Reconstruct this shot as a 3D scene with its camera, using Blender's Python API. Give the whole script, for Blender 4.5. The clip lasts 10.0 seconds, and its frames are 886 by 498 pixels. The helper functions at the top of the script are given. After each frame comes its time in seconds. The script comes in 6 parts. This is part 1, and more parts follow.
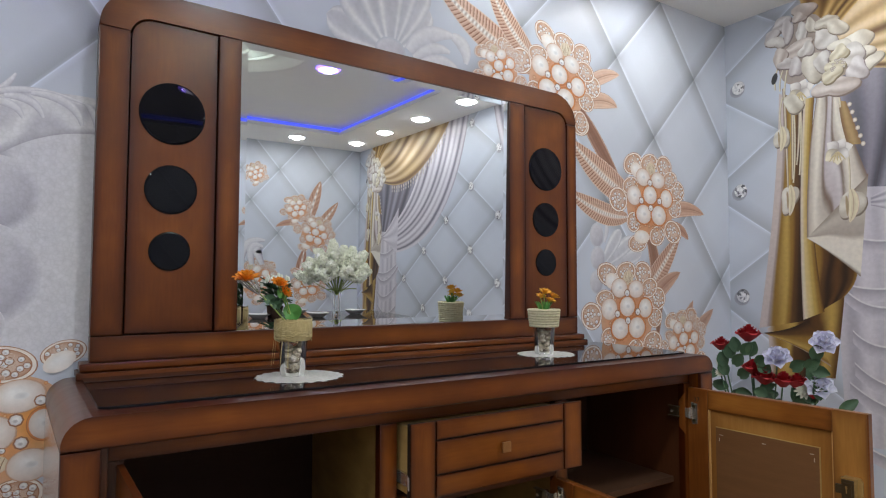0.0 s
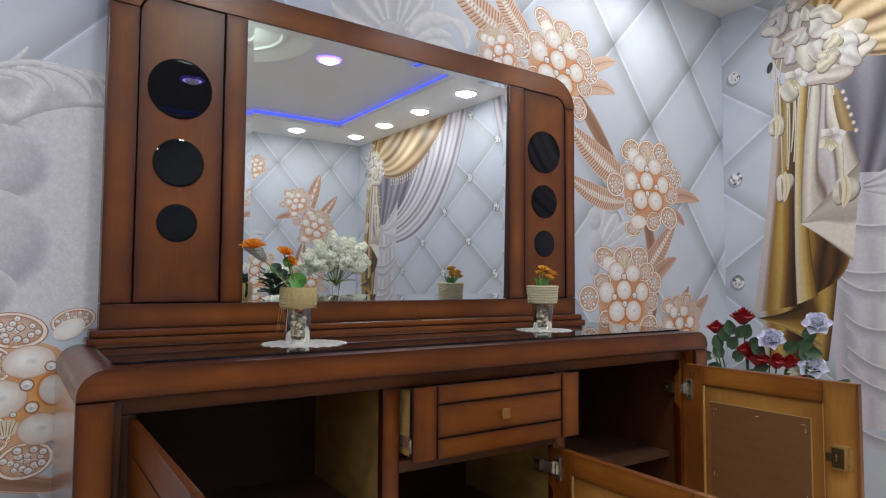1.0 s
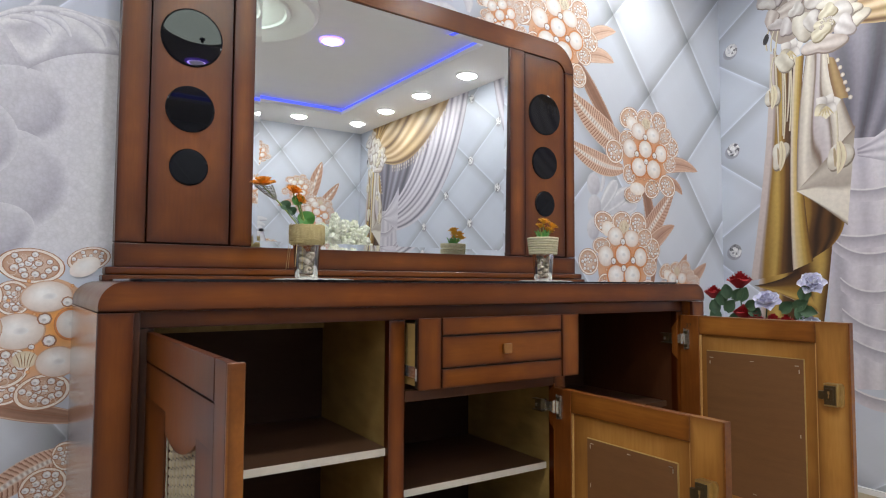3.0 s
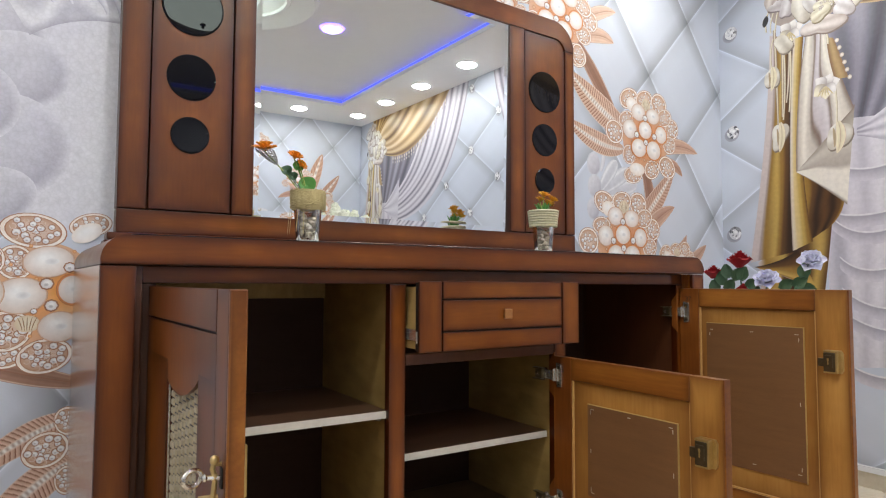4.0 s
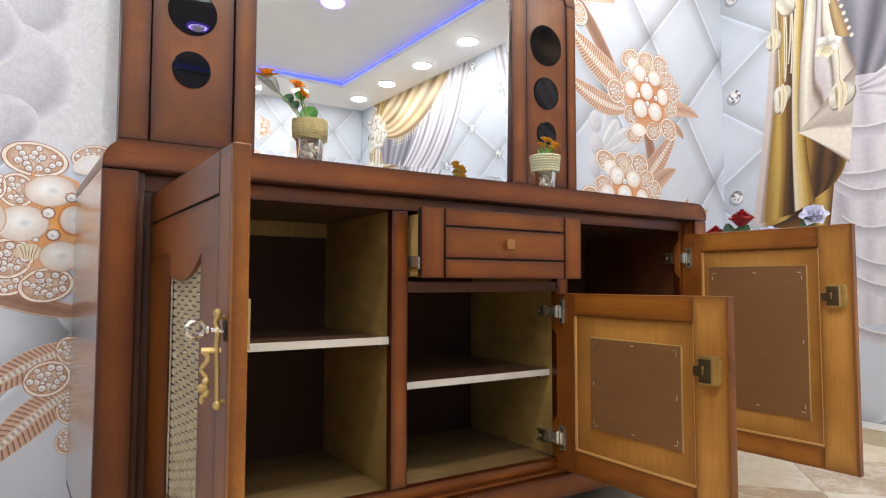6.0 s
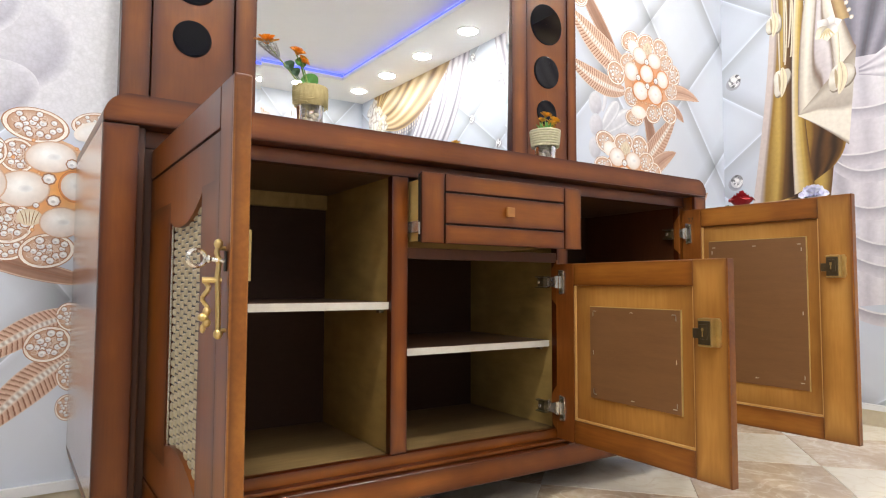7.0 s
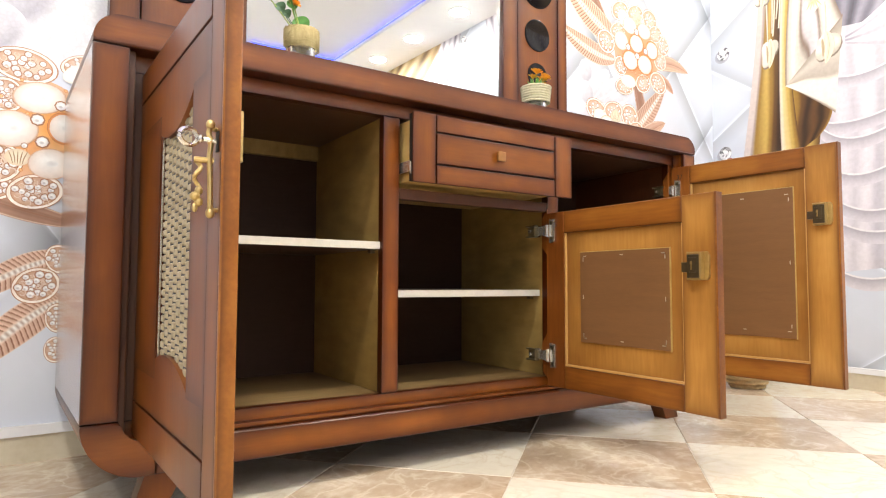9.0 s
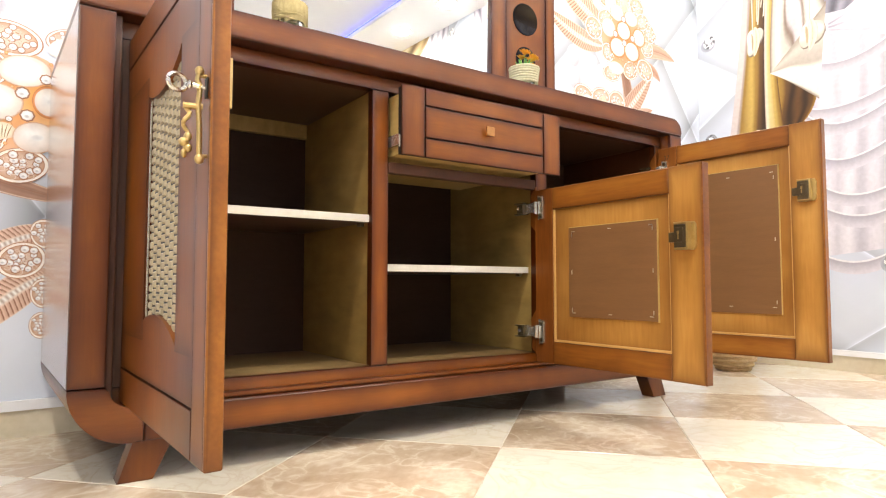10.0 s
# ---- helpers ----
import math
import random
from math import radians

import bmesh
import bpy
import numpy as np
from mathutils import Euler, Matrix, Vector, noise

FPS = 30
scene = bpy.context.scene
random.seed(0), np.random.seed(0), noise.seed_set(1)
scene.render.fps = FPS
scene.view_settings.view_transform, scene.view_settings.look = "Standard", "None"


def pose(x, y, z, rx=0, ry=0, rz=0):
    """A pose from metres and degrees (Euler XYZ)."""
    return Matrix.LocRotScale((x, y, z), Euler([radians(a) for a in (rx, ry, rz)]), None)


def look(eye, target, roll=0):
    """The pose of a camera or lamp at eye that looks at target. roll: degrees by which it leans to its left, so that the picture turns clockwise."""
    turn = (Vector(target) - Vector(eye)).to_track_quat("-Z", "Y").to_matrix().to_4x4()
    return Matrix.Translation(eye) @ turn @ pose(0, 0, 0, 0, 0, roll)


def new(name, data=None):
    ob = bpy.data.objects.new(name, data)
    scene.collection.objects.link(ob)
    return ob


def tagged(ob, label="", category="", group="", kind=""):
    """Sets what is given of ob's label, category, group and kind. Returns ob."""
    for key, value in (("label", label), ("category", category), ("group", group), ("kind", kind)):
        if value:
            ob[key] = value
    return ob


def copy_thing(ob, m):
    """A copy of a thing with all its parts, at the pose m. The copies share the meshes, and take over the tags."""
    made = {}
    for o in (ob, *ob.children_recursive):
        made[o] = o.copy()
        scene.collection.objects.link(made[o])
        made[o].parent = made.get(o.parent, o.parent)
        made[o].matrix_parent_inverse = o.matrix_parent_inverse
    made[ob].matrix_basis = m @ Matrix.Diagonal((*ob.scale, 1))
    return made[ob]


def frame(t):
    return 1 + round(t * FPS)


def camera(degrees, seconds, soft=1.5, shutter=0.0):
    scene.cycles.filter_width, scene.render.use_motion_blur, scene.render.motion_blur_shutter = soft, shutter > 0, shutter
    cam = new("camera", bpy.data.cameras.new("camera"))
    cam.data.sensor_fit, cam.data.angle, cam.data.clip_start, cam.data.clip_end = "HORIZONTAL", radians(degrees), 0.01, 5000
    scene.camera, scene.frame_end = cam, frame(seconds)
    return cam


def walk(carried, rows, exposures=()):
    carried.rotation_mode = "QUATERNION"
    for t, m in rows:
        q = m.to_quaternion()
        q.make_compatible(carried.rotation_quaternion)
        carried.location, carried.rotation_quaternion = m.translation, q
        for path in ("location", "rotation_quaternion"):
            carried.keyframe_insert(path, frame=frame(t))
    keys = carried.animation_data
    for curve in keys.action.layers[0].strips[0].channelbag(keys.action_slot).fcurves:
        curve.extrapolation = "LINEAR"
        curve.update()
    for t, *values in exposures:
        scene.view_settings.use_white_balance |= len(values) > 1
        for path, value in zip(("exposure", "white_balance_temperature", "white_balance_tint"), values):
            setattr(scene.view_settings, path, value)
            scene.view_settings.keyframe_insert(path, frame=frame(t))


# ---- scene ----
cam = camera(71.2, 10.0, 1.15)
PATH = [
    (0, (-0.024, -1.179, 1.114), (1.049, 0.505, 1.218), 0.1),
    (0.5, (-0.036, -1.192, 1.082), (1.039, 0.491, 1.184), 0.1),
    (1, (-0.05, -1.202, 1.043), (1.03, 0.478, 1.148), 0.3),
    (1.5, (-0.059, -1.212, 1.007), (1.021, 0.468, 1.112), 0.3),
    (2, (-0.071, -1.222, 0.971), (1.01, 0.458, 1.075), 0.3),
    (2.5, (-0.077, -1.23, 0.931), (1.003, 0.45, 1.038), 0.3),
    (4, (-0.08, -1.232, 0.805), (0.999, 0.448, 0.915), 0.2),
    (4.5, (-0.08, -1.229, 0.76), (0.999, 0.452, 0.871), 0.2),
    (5, (-0.08, -1.223, 0.718), (0.998, 0.458, 0.829), 0.2),
    (5.5, (-0.078, -1.221, 0.675), (0.999, 0.46, 0.786), 0.1),
    (7, (-0.075, -1.217, 0.552), (1.003, 0.464, 0.666), 0.2),
    (7.5, (-0.075, -1.215, 0.514), (1.005, 0.465, 0.628), 0.3),
    (8, (-0.074, -1.214, 0.483), (1.01, 0.463, 0.597), 0.3),
    (8.5, (-0.073, -1.214, 0.449), (1.019, 0.458, 0.563), 0.2),
    (9, (-0.074, -1.214, 0.414), (1.029, 0.45, 0.527), 0.2),
    (9.5, (-0.075, -1.216, 0.381), (1.042, 0.439, 0.496), 0.1),
    (10, (-0.075, -1.213, 0.351), (1.059, 0.431, 0.465), 0.0),
]
walk(cam, [(t, look(eye, target, roll)) for t, eye, target, roll in PATH],
     [(0.0, -0.66, 6500, 7), (2.5, -0.40, 6600, 7), (5.5, 0.14, 6800, 7), (7.5, 0.56, 7050, 7), (9.0, 0.90, 7250, 8), (10.0, 1.04, 7350, 8)])

# ---- light ----
scene.view_settings.exposure = 0.0
world = bpy.data.worlds.new("world")
world.use_nodes = True
world.node_tree.nodes["Background"].inputs[0].default_value = (0.75, 0.80, 0.95, 1)
world.node_tree.nodes["Background"].inputs[1].default_value = 0.05
scene.world = world

X2, Y3, XL, CEIL, UPPER = 2.70, -3.80, -2.2, 2.345, 2.42     # far right wall, wall behind, wall at the left, soffit height
SOFFIT = 0.60                                    # width of the dropped border of the ceiling
# RING also holds unseen added fill: (2.45, -0.75), (2.45, -0.12), (1.38, 0.28)
RING = [(2.45, y, 6.5) for y in (-2.75, -2.13, -1.48)] + [(2.45, -3.35, 2.6), (2.45, -0.75, 4.0), (2.45, -0.12, 3.2)] + [(x, -3.42, 6.5) for x in (1.88, 1.25, 0.5)] + [(2.02, 0.28, 6.5), (1.38, 0.28, 4.0)]
# unseen fill lamps added overhead; the row near y = -0.7 follows shadow edges
CENTRE_FILL = [(-0.45, -0.75, 18.0), (-1.35, -0.75, 4.0), (-0.45, -1.65, 10.0), (-1.35, -1.65, 8.0), (-0.45, -2.65, 9.0), (-1.35, -2.65, 9.0), (0.55, -0.72, 19.0), (1.55, -0.68, 12.5)]
VIOLET = [(1.452, -1.60, 3.0), (0.758, -2.335, 3.0), (0.20, 0.22, 3.0)]


def lamp(name, kind, power, m, colour=(1, 1, 1), **more):
    data = bpy.data.lights.new(name, kind)
    data.energy, data.color = power, colour
    ob = new(name, data)
    ob.matrix_world = m
    return data


for places, z, tint in ((RING, CEIL, (0.98, 0.985, 1.0)), (CENTRE_FILL, UPPER, (0.98, 0.985, 1.0)), (VIOLET, UPPER, (0.45, 0.32, 1.0))):
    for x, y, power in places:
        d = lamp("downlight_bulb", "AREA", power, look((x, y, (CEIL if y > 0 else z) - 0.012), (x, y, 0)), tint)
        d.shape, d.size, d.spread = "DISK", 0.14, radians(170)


# ---- materials ----
def nodes(name):
    m = bpy.data.materials.new(name)
    m.use_nodes = True
    t = m.node_tree
    return m, t, t.nodes["Principled BSDF"], lambda kind: t.nodes.new("ShaderNode" + kind)


def ramp(t, stops):
    r = t.nodes.new("ShaderNodeValToRGB")
    e = r.color_ramp.elements
    while len(e) < len(stops):
        e.new(0.5)
    for el, (p, c) in zip(e, stops):
        el.position, el.color = p, (*c, 1)
    return r


def calc(t, op, a, b=None, c=None):
    n = t.nodes.new("ShaderNodeMath")
    n.operation = op
    for s, v in zip(n.inputs, (a, b, c)):
        if v is None:
            continue
        if isinstance(v, (int, float)):
            s.default_value = v
        else:
            t.links.new(v, s)
    return n.outputs[0]


def surface(name, colours, scale=(8, 8, 8), rough=0.5, metal=0.0, bump=0.0, fine=90, coat=0.0, toner=0.0, detail=6, rough_var=0.12, random_tone=0.0, toner_axes=(), spec=0.5, broad=0.25, veins=None):
    """A material with a coarse and a fine noise between the given colours; scale sets the grain's direction;
    toner: how much darker the finish is sprayed towards the edges of a board."""
    m, t, b, node = nodes(name)
    co, mp, n1, n2 = node("TexCoord"), node("Mapping"), node("TexNoise"), node("TexNoise")
    mp.inputs["Scale"].default_value = scale
    where = co.outputs["Object"]
    if veins:                                        # each tile is cut from another part of the stone
        info, move = node("ObjectInfo"), node("VectorMath")
        move.operation = "MULTIPLY_ADD"
        t.links.new(info.outputs["Random"], move.inputs[0])
        move.inputs[1].default_value = (37, 23, 11)
        t.links.new(where, move.inputs[2])
        where = move.outputs[0]
    t.links.new(where, mp.inputs[0])
    t.links.new(mp.outputs[0], n1.inputs["Vector"])
    n1.inputs["Scale"].default_value, n1.inputs["Detail"].default_value, n1.inputs["Distortion"].default_value = 1.0, detail, 0.6
    t.links.new(mp.outputs[0], n2.inputs["Vector"])
    n2.inputs["Scale"].default_value, n2.inputs["Detail"].default_value = fine / 10, 3
    n3 = node("TexNoise")
    n3.inputs["Scale"].default_value, n3.inputs["Detail"].default_value = 5.0, 3
    t.links.new(where, n3.inputs["Vector"])
    mixed = calc(t, "MULTIPLY_ADD", n2.outputs[0], 0.4 * (1 - broad), calc(t, "MULTIPLY_ADD", n1.outputs[0], 0.6 * (1 - broad), calc(t, "MULTIPLY", n3.outputs[0], broad)))
    r = ramp(t, [(0.3 + 0.4 * i / max(1, len(colours) - 1), c) for i, c in enumerate(colours)])
    t.links.new(mixed, r.inputs[0])
    out = r.outputs[0]
    if veins:
        n4, band, vm = node("TexNoise"), None, node("MixRGB")
        n4.inputs["Scale"].default_value, n4.inputs["Detail"].default_value, n4.inputs["Distortion"].default_value = 7.0, 5, 1.6
        t.links.new(where, n4.inputs["Vector"])
        band = ramp(t, [(0.0, (0.85,) * 3), (0.018, (0.45,) * 3), (0.05, (0.0,) * 3)])
        t.links.new(calc(t, "ABSOLUTE", calc(t, "SUBTRACT", n4.outputs[0], 0.5)), band.inputs[0])
        t.links.new(calc(t, "MULTIPLY", band.outputs[0], n3.outputs[0]), vm.inputs[0])
        t.links.new(out, vm.inputs[1])
        vm.inputs[2].default_value = (*veins, 1)
        out = vm.outputs[0]
    if toner:
        sep = node("SeparateXYZ")
        t.links.new(co.outputs["Generated"], sep.inputs[0])
        worst = None
        for k, sharp in toner_axes:
            v = calc(t, "MULTIPLY", calc(t, "ABSOLUTE", calc(t, "SUBTRACT", sep.outputs[k], 0.5)), 2.0)
            v = calc(t, "POWER", v, sharp)
            worst = v if worst is None else calc(t, "MAXIMUM", worst, v)
        uneven = calc(t, "MULTIPLY", worst, calc(t, "MULTIPLY_ADD", n3.outputs[0], 0.9, calc(t, "MULTIPLY_ADD", n1.outputs[0], 0.6, 0.20)))
        mix = node("MixRGB")
        mix.blend_type, mix.use_clamp = "MULTIPLY", True
        t.links.new(calc(t, "MULTIPLY", uneven, toner), mix.inputs[0])
        t.links.new(out, mix.inputs[1])
        mix.inputs[2].default_value = (0.24, 0.125, 0.09, 1)
        out = mix.outputs[0]
    if random_tone:
        info, hsv = node("ObjectInfo"), node("HueSaturation")
        t.links.new(calc(t, "MULTIPLY_ADD", info.outputs["Random"], random_tone, 1 - random_tone / 2), hsv.inputs["Value"])
        t.links.new(out, hsv.inputs["Color"])
        out = hsv.outputs[0]
    t.links.new(out, b.inputs["Base Color"])
    b.inputs["Metallic"].default_value = metal
    b.inputs["Specular IOR Level"].default_value = spec
    t.links.new(calc(t, "MULTIPLY_ADD", n1.outputs[0], rough_var, rough - rough_var / 2), b.inputs["Roughness"])
    if coat:
        b.inputs["Coat Weight"].default_value, b.inputs["Coat Roughness"].default_value = coat, 0.22
    if bump:
        bp = node("Bump")
        bp.inputs["Strength"].default_value, bp.inputs["Distance"].default_value = bump, 0.002
        t.links.new(mixed, bp.inputs["Height"])
        t.links.new(bp.outputs[0], b.inputs["Normal"])
    return m


RED = [(0.104, 0.0262, 0.0032), (0.176, 0.0470, 0.0054), (0.285, 0.0870, 0.0104)]
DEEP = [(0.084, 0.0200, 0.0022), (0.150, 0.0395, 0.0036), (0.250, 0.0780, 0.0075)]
GOLD = [(0.300, 0.122, 0.023), (0.490, 0.232, 0.053), (0.65, 0.350, 0.098)]
RAIL = [(0.150, 0.042, 0.0062), (0.285, 0.098, 0.015), (0.43, 0.170, 0.030)]
FINISH = dict(rough=0.36, bump=0.06, coat=0.38, spec=0.25, broad=0.65)
WOOD_H = surface("stained_wood_across", RED, (2.2, 24, 24), toner=1.0, toner_axes=((0, 26), (2, 1.9)), **FINISH)
WOOD_V = surface("stained_wood_upright", RED, (24, 24, 2.2), toner=1.0, toner_axes=((0, 1.9), (2, 26)), **FINISH)
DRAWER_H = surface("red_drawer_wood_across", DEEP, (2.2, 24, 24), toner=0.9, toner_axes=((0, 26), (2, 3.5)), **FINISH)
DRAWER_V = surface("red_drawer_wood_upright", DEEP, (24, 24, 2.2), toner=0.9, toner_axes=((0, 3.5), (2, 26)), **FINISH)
WOOD_DOOR = surface("stained_wood_door", RED, (24, 24, 2.2), toner=0.85, toner_axes=((1, 4), (2, 12)), **FINISH)
WOOD_FIELD = surface("stained_wood_field", RED, (14, 14, 1.5), toner=1.0, toner_axes=((0, 4), (2, 14)), **FINISH)
WOOD_SIDE = surface("stained_wood_side", RED, (26, 26, 2.2), rough=0.17, bump=0.01, coat=1.0, spec=0.9, rough_var=0.04)
# set-back stile, bead, end linings and drawer rail: darker brown
WOOD_DARK = surface("dark_brown_wood", [(0.056, 0.017, 0.005), (0.098, 0.031, 0.010)], (20, 20, 3), 0.45, bump=0.1)
GOLD_V = surface("golden_wood_upright", GOLD, (16, 16, 1.6), rough=0.40, bump=0.08, coat=0.15, spec=0.35, toner=0.8, toner_axes=((1, 3), (2, 10)), broad=0.6)
GOLD_H = surface("golden_wood_across", RAIL, (16, 1.6, 16), rough=0.40, bump=0.08, coat=0.15, spec=0.35, toner=0.7, toner_axes=((1, 16), (2, 4)), broad=0.5)
GOLD_EDGE = surface("stained_door_edge", [(0.105, 0.027, 0.0045), (0.190, 0.056, 0.009), (0.30, 0.105, 0.018)], (16, 16, 1.6), rough=0.42, bump=0.08, spec=0.3, broad=0.5)
GOLD_LIT_BEAD = surface("lit_golden_wood", [(0.50, 0.27, 0.085), (0.66, 0.40, 0.15)], (12, 12, 12), rough=0.4, bump=0.05)
PINE = surface("pale_pine", [(0.42, 0.27, 0.085), (0.60, 0.42, 0.16)], (9, 1.4, 9), 0.5, bump=0.1)
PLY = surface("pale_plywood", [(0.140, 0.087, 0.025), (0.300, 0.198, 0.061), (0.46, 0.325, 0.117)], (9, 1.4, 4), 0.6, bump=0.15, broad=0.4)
# floor board: darker and browner than the partitions
PLY_FLOOR = surface("brown_plywood", [(0.075, 0.042, 0.014), (0.135, 0.081, 0.029), (0.22, 0.142, 0.056)], (1.4, 9, 4), 0.55, bump=0.12, broad=0.4)
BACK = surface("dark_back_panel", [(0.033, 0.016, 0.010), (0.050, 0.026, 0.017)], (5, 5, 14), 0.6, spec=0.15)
HARD = surface("brown_hardboard", [(0.172, 0.077, 0.028), (0.226, 0.106, 0.040)], (6, 6, 60), 0.5, bump=0.08)
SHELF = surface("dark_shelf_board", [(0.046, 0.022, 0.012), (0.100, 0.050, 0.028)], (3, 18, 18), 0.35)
EDGE = surface("pale_edge_band", [(0.48, 0.45, 0.39), (0.62, 0.59, 0.52)], (12, 12, 12), 0.45)
BLACK = surface("black_groove", [(0.008, 0.006, 0.005), (0.014, 0.01, 0.008)], (20, 20, 20), 0.7)
BRASS = surface("aged_brass", [(0.46, 0.32, 0.12), (0.68, 0.50, 0.22)], (60, 60, 60), 0.30, 0.8)
STEEL = surface("nickel_steel", [(0.60, 0.57, 0.51), (0.82, 0.79, 0.73)], (60, 60, 60), 0.24, 0.85)
KNOB = surface("coppery_knob", [(0.30, 0.13, 0.04), (0.42, 0.20, 0.07)], (60, 60, 60), 0.3, 0.5)
SILVER = surface("silver_key", [(0.66, 0.63, 0.57), (0.80, 0.77, 0.70)], (60, 60, 60), 0.25, 1.0)
LOCK = surface("bronzed_lock_case", [(0.085, 0.064, 0.036), (0.17, 0.132, 0.070)], (60, 60, 60), 0.34, 0.7)
CEILING = surface("white_ceiling_paint", [(0.87, 0.87, 0.865), (0.91, 0.91, 0.90)], (2, 2, 2), 0.7, bump=0.05)
SKIRT = surface("white_skirting", [(0.72, 0.73, 0.75), (0.80, 0.80, 0.82)], (4, 4, 4), 0.35)
CREAM = surface("cream_tile", [(0.60, 0.53, 0.42), (0.70, 0.64, 0.53), (0.76, 0.71, 0.61)], (3.5, 3.5, 3.5), 0.13, bump=0.03, detail=9, rough_var=0.08, random_tone=0.10, veins=(0.58, 0.47, 0.34))
TAN = surface("tan_marbled_tile", [(0.36, 0.255, 0.165), (0.50, 0.385, 0.28), (0.72, 0.62, 0.50)], (7, 4.0, 5), 0.13, bump=0.03, detail=10, rough_var=0.08, random_tone=0.12, broad=0.4, veins=(0.80, 0.70, 0.56))
GROUT = surface("pale_grout", [(0.55, 0.49, 0.40), (0.62, 0.56, 0.47)], (30, 30, 30), 0.7)
STONE_SKIRT = surface("beige_stone_skirting", [(0.50, 0.43, 0.30), (0.60, 0.53, 0.40), (0.66, 0.60, 0.48)], (6, 6, 6), 0.2, detail=9)
JUTE = surface("jute_fibre", [(0.36, 0.27, 0.11), (0.52, 0.42, 0.20), (0.62, 0.52, 0.30)], (120, 120, 40), 0.85, bump=0.6)
ROPE = surface("sisal_rope", [(0.46, 0.41, 0.24), (0.62, 0.57, 0.38), (0.70, 0.66, 0.48)], (140, 140, 140), 0.85, bump=0.6)
LACE = surface("white_crochet", [(0.24, 0.24, 0.22), (0.46, 0.46, 0.43), (0.62, 0.62, 0.59)], (180, 180, 180), 0.8, bump=0.7)
CHINA = surface("white_china", [(0.80, 0.80, 0.80), (0.84, 0.84, 0.84)], (6, 6, 6), 0.12)
PEBBLE = surface("river_pebbles", [(0.10, 0.085, 0.065), (0.42, 0.36, 0.27), (0.86, 0.84, 0.80)], (48, 48, 48), 0.4)
LEAF = surface("artificial_leaf", [(0.035, 0.085, 0.042), (0.075, 0.15, 0.075)], (40, 40, 40), 0.45)
LEAF_LIGHT = surface("bright_green_leaf", [(0.08, 0.26, 0.05), (0.13, 0.36, 0.08)], (40, 40, 40), 0.45)
STEM = surface("green_stem", [(0.22, 0.32, 0.06), (0.34, 0.42, 0.11)], (40, 40, 40), 0.5)
ORANGE = surface("orange_petal", [(0.68, 0.17, 0.012), (0.82, 0.31, 0.02), (0.88, 0.46, 0.05)], (50, 50, 50), 0.55)
AMBER = surface("amber_petal", [(0.62, 0.20, 0.012), (0.80, 0.40, 0.03), (0.86, 0.58, 0.10)], (50, 50, 50), 0.55)
RED_PETAL = surface("red_velvet_petal", [(0.28, 0.004, 0.010), (0.46, 0.010, 0.020)], (60, 60, 60), 0.6)
BLUE_PETAL = surface("pale_blue_petal", [(0.48, 0.42, 0.74), (0.70, 0.71, 0.86), (0.88, 0.90, 0.90)], (60, 60, 60), 0.6)
WHITE_PETAL = surface("cream_white_petal", [(0.80, 0.82, 0.70), (0.88, 0.89, 0.82)], (60, 60, 60), 0.6)
WICKER = surface("woven_wicker", [(0.34, 0.22, 0.10), (0.52, 0.38, 0.20)], (90, 90, 90), 0.7, bump=0.5)
BLOSSOM = surface("greenish_white_blossom", [(0.82, 0.87, 0.62), (0.93, 0.94, 0.80), (0.95, 0.95, 0.88)], (45, 45, 45), 0.6)
CANE = surface("pale_cane", [(0.34, 0.275, 0.17), (0.52, 0.44, 0.30)], (120, 120, 40), 0.55, bump=0.3, random_tone=0.2)
CANE_DARK = surface("grey_cane_backing", [(0.045, 0.048, 0.056), (0.085, 0.09, 0.105)], (80, 80, 80), 0.7)
TABLE_WOOD = surface("dark_table_wood", [(0.06, 0.022, 0.012), (0.10, 0.04, 0.02)], (3, 20, 20), 0.3)
INK = surface("pencil_mark", [(0.03, 0.02, 0.015), (0.04, 0.03, 0.02)], (20, 20, 20), 0.8)
STAPLE = surface("bright_staple", [(0.7, 0.66, 0.58), (0.8, 0.76, 0.7)], (20, 20, 20), 0.3, 0.8)


def plain(name, colour, rough, metal=0.0, transmission=0.0, emission=0.0, ior=1.45):
    m, t, b, node = nodes(name)
    b.inputs["Base Color"].default_value = (*colour, 1)
    b.inputs["Roughness"].default_value, b.inputs["Metallic"].default_value = rough, metal
    b.inputs["Transmission Weight"].default_value, b.inputs["IOR"].default_value = transmission, ior
    if emission:
        b.inputs["Emission Color"].default_value, b.inputs["Emission Strength"].default_value = (*colour, 1), emission
    return m


MIRROR = plain("silvered_mirror", (0.90, 0.92, 0.92), 0.0, 1.0)
BLACK_GLASS = plain("black_glass", (0.006, 0.006, 0.008), 0.03)
DISC_GLASS = plain("black_disc_glass", (0.004, 0.004, 0.006), 0.0)
DISC_GLASS.node_tree.nodes["Principled BSDF"].inputs["Specular IOR Level"].default_value = 0.30
GLASS = plain("clear_glass", (1, 1, 1), 0.0, 0.0, 1.0)
TABLE_GLASS = plain("smoked_table_glass", (0.05, 0.04, 0.035), 0.03)
BULB = plain("white_downlight", (1.0, 1.0, 1.0), 0.5, emission=30.0)
BULB_VIOLET = plain("violet_downlight", (0.80, 0.74, 1.0), 0.5, emission=7.0)
VIOLET_HALO = plain("violet_halo_glow", (0.22, 0.12, 1.0), 0.5, emission=7.0)
LED = plain("blue_led_strip", (0.10, 0.14, 1.0), 0.5, emission=1.3)
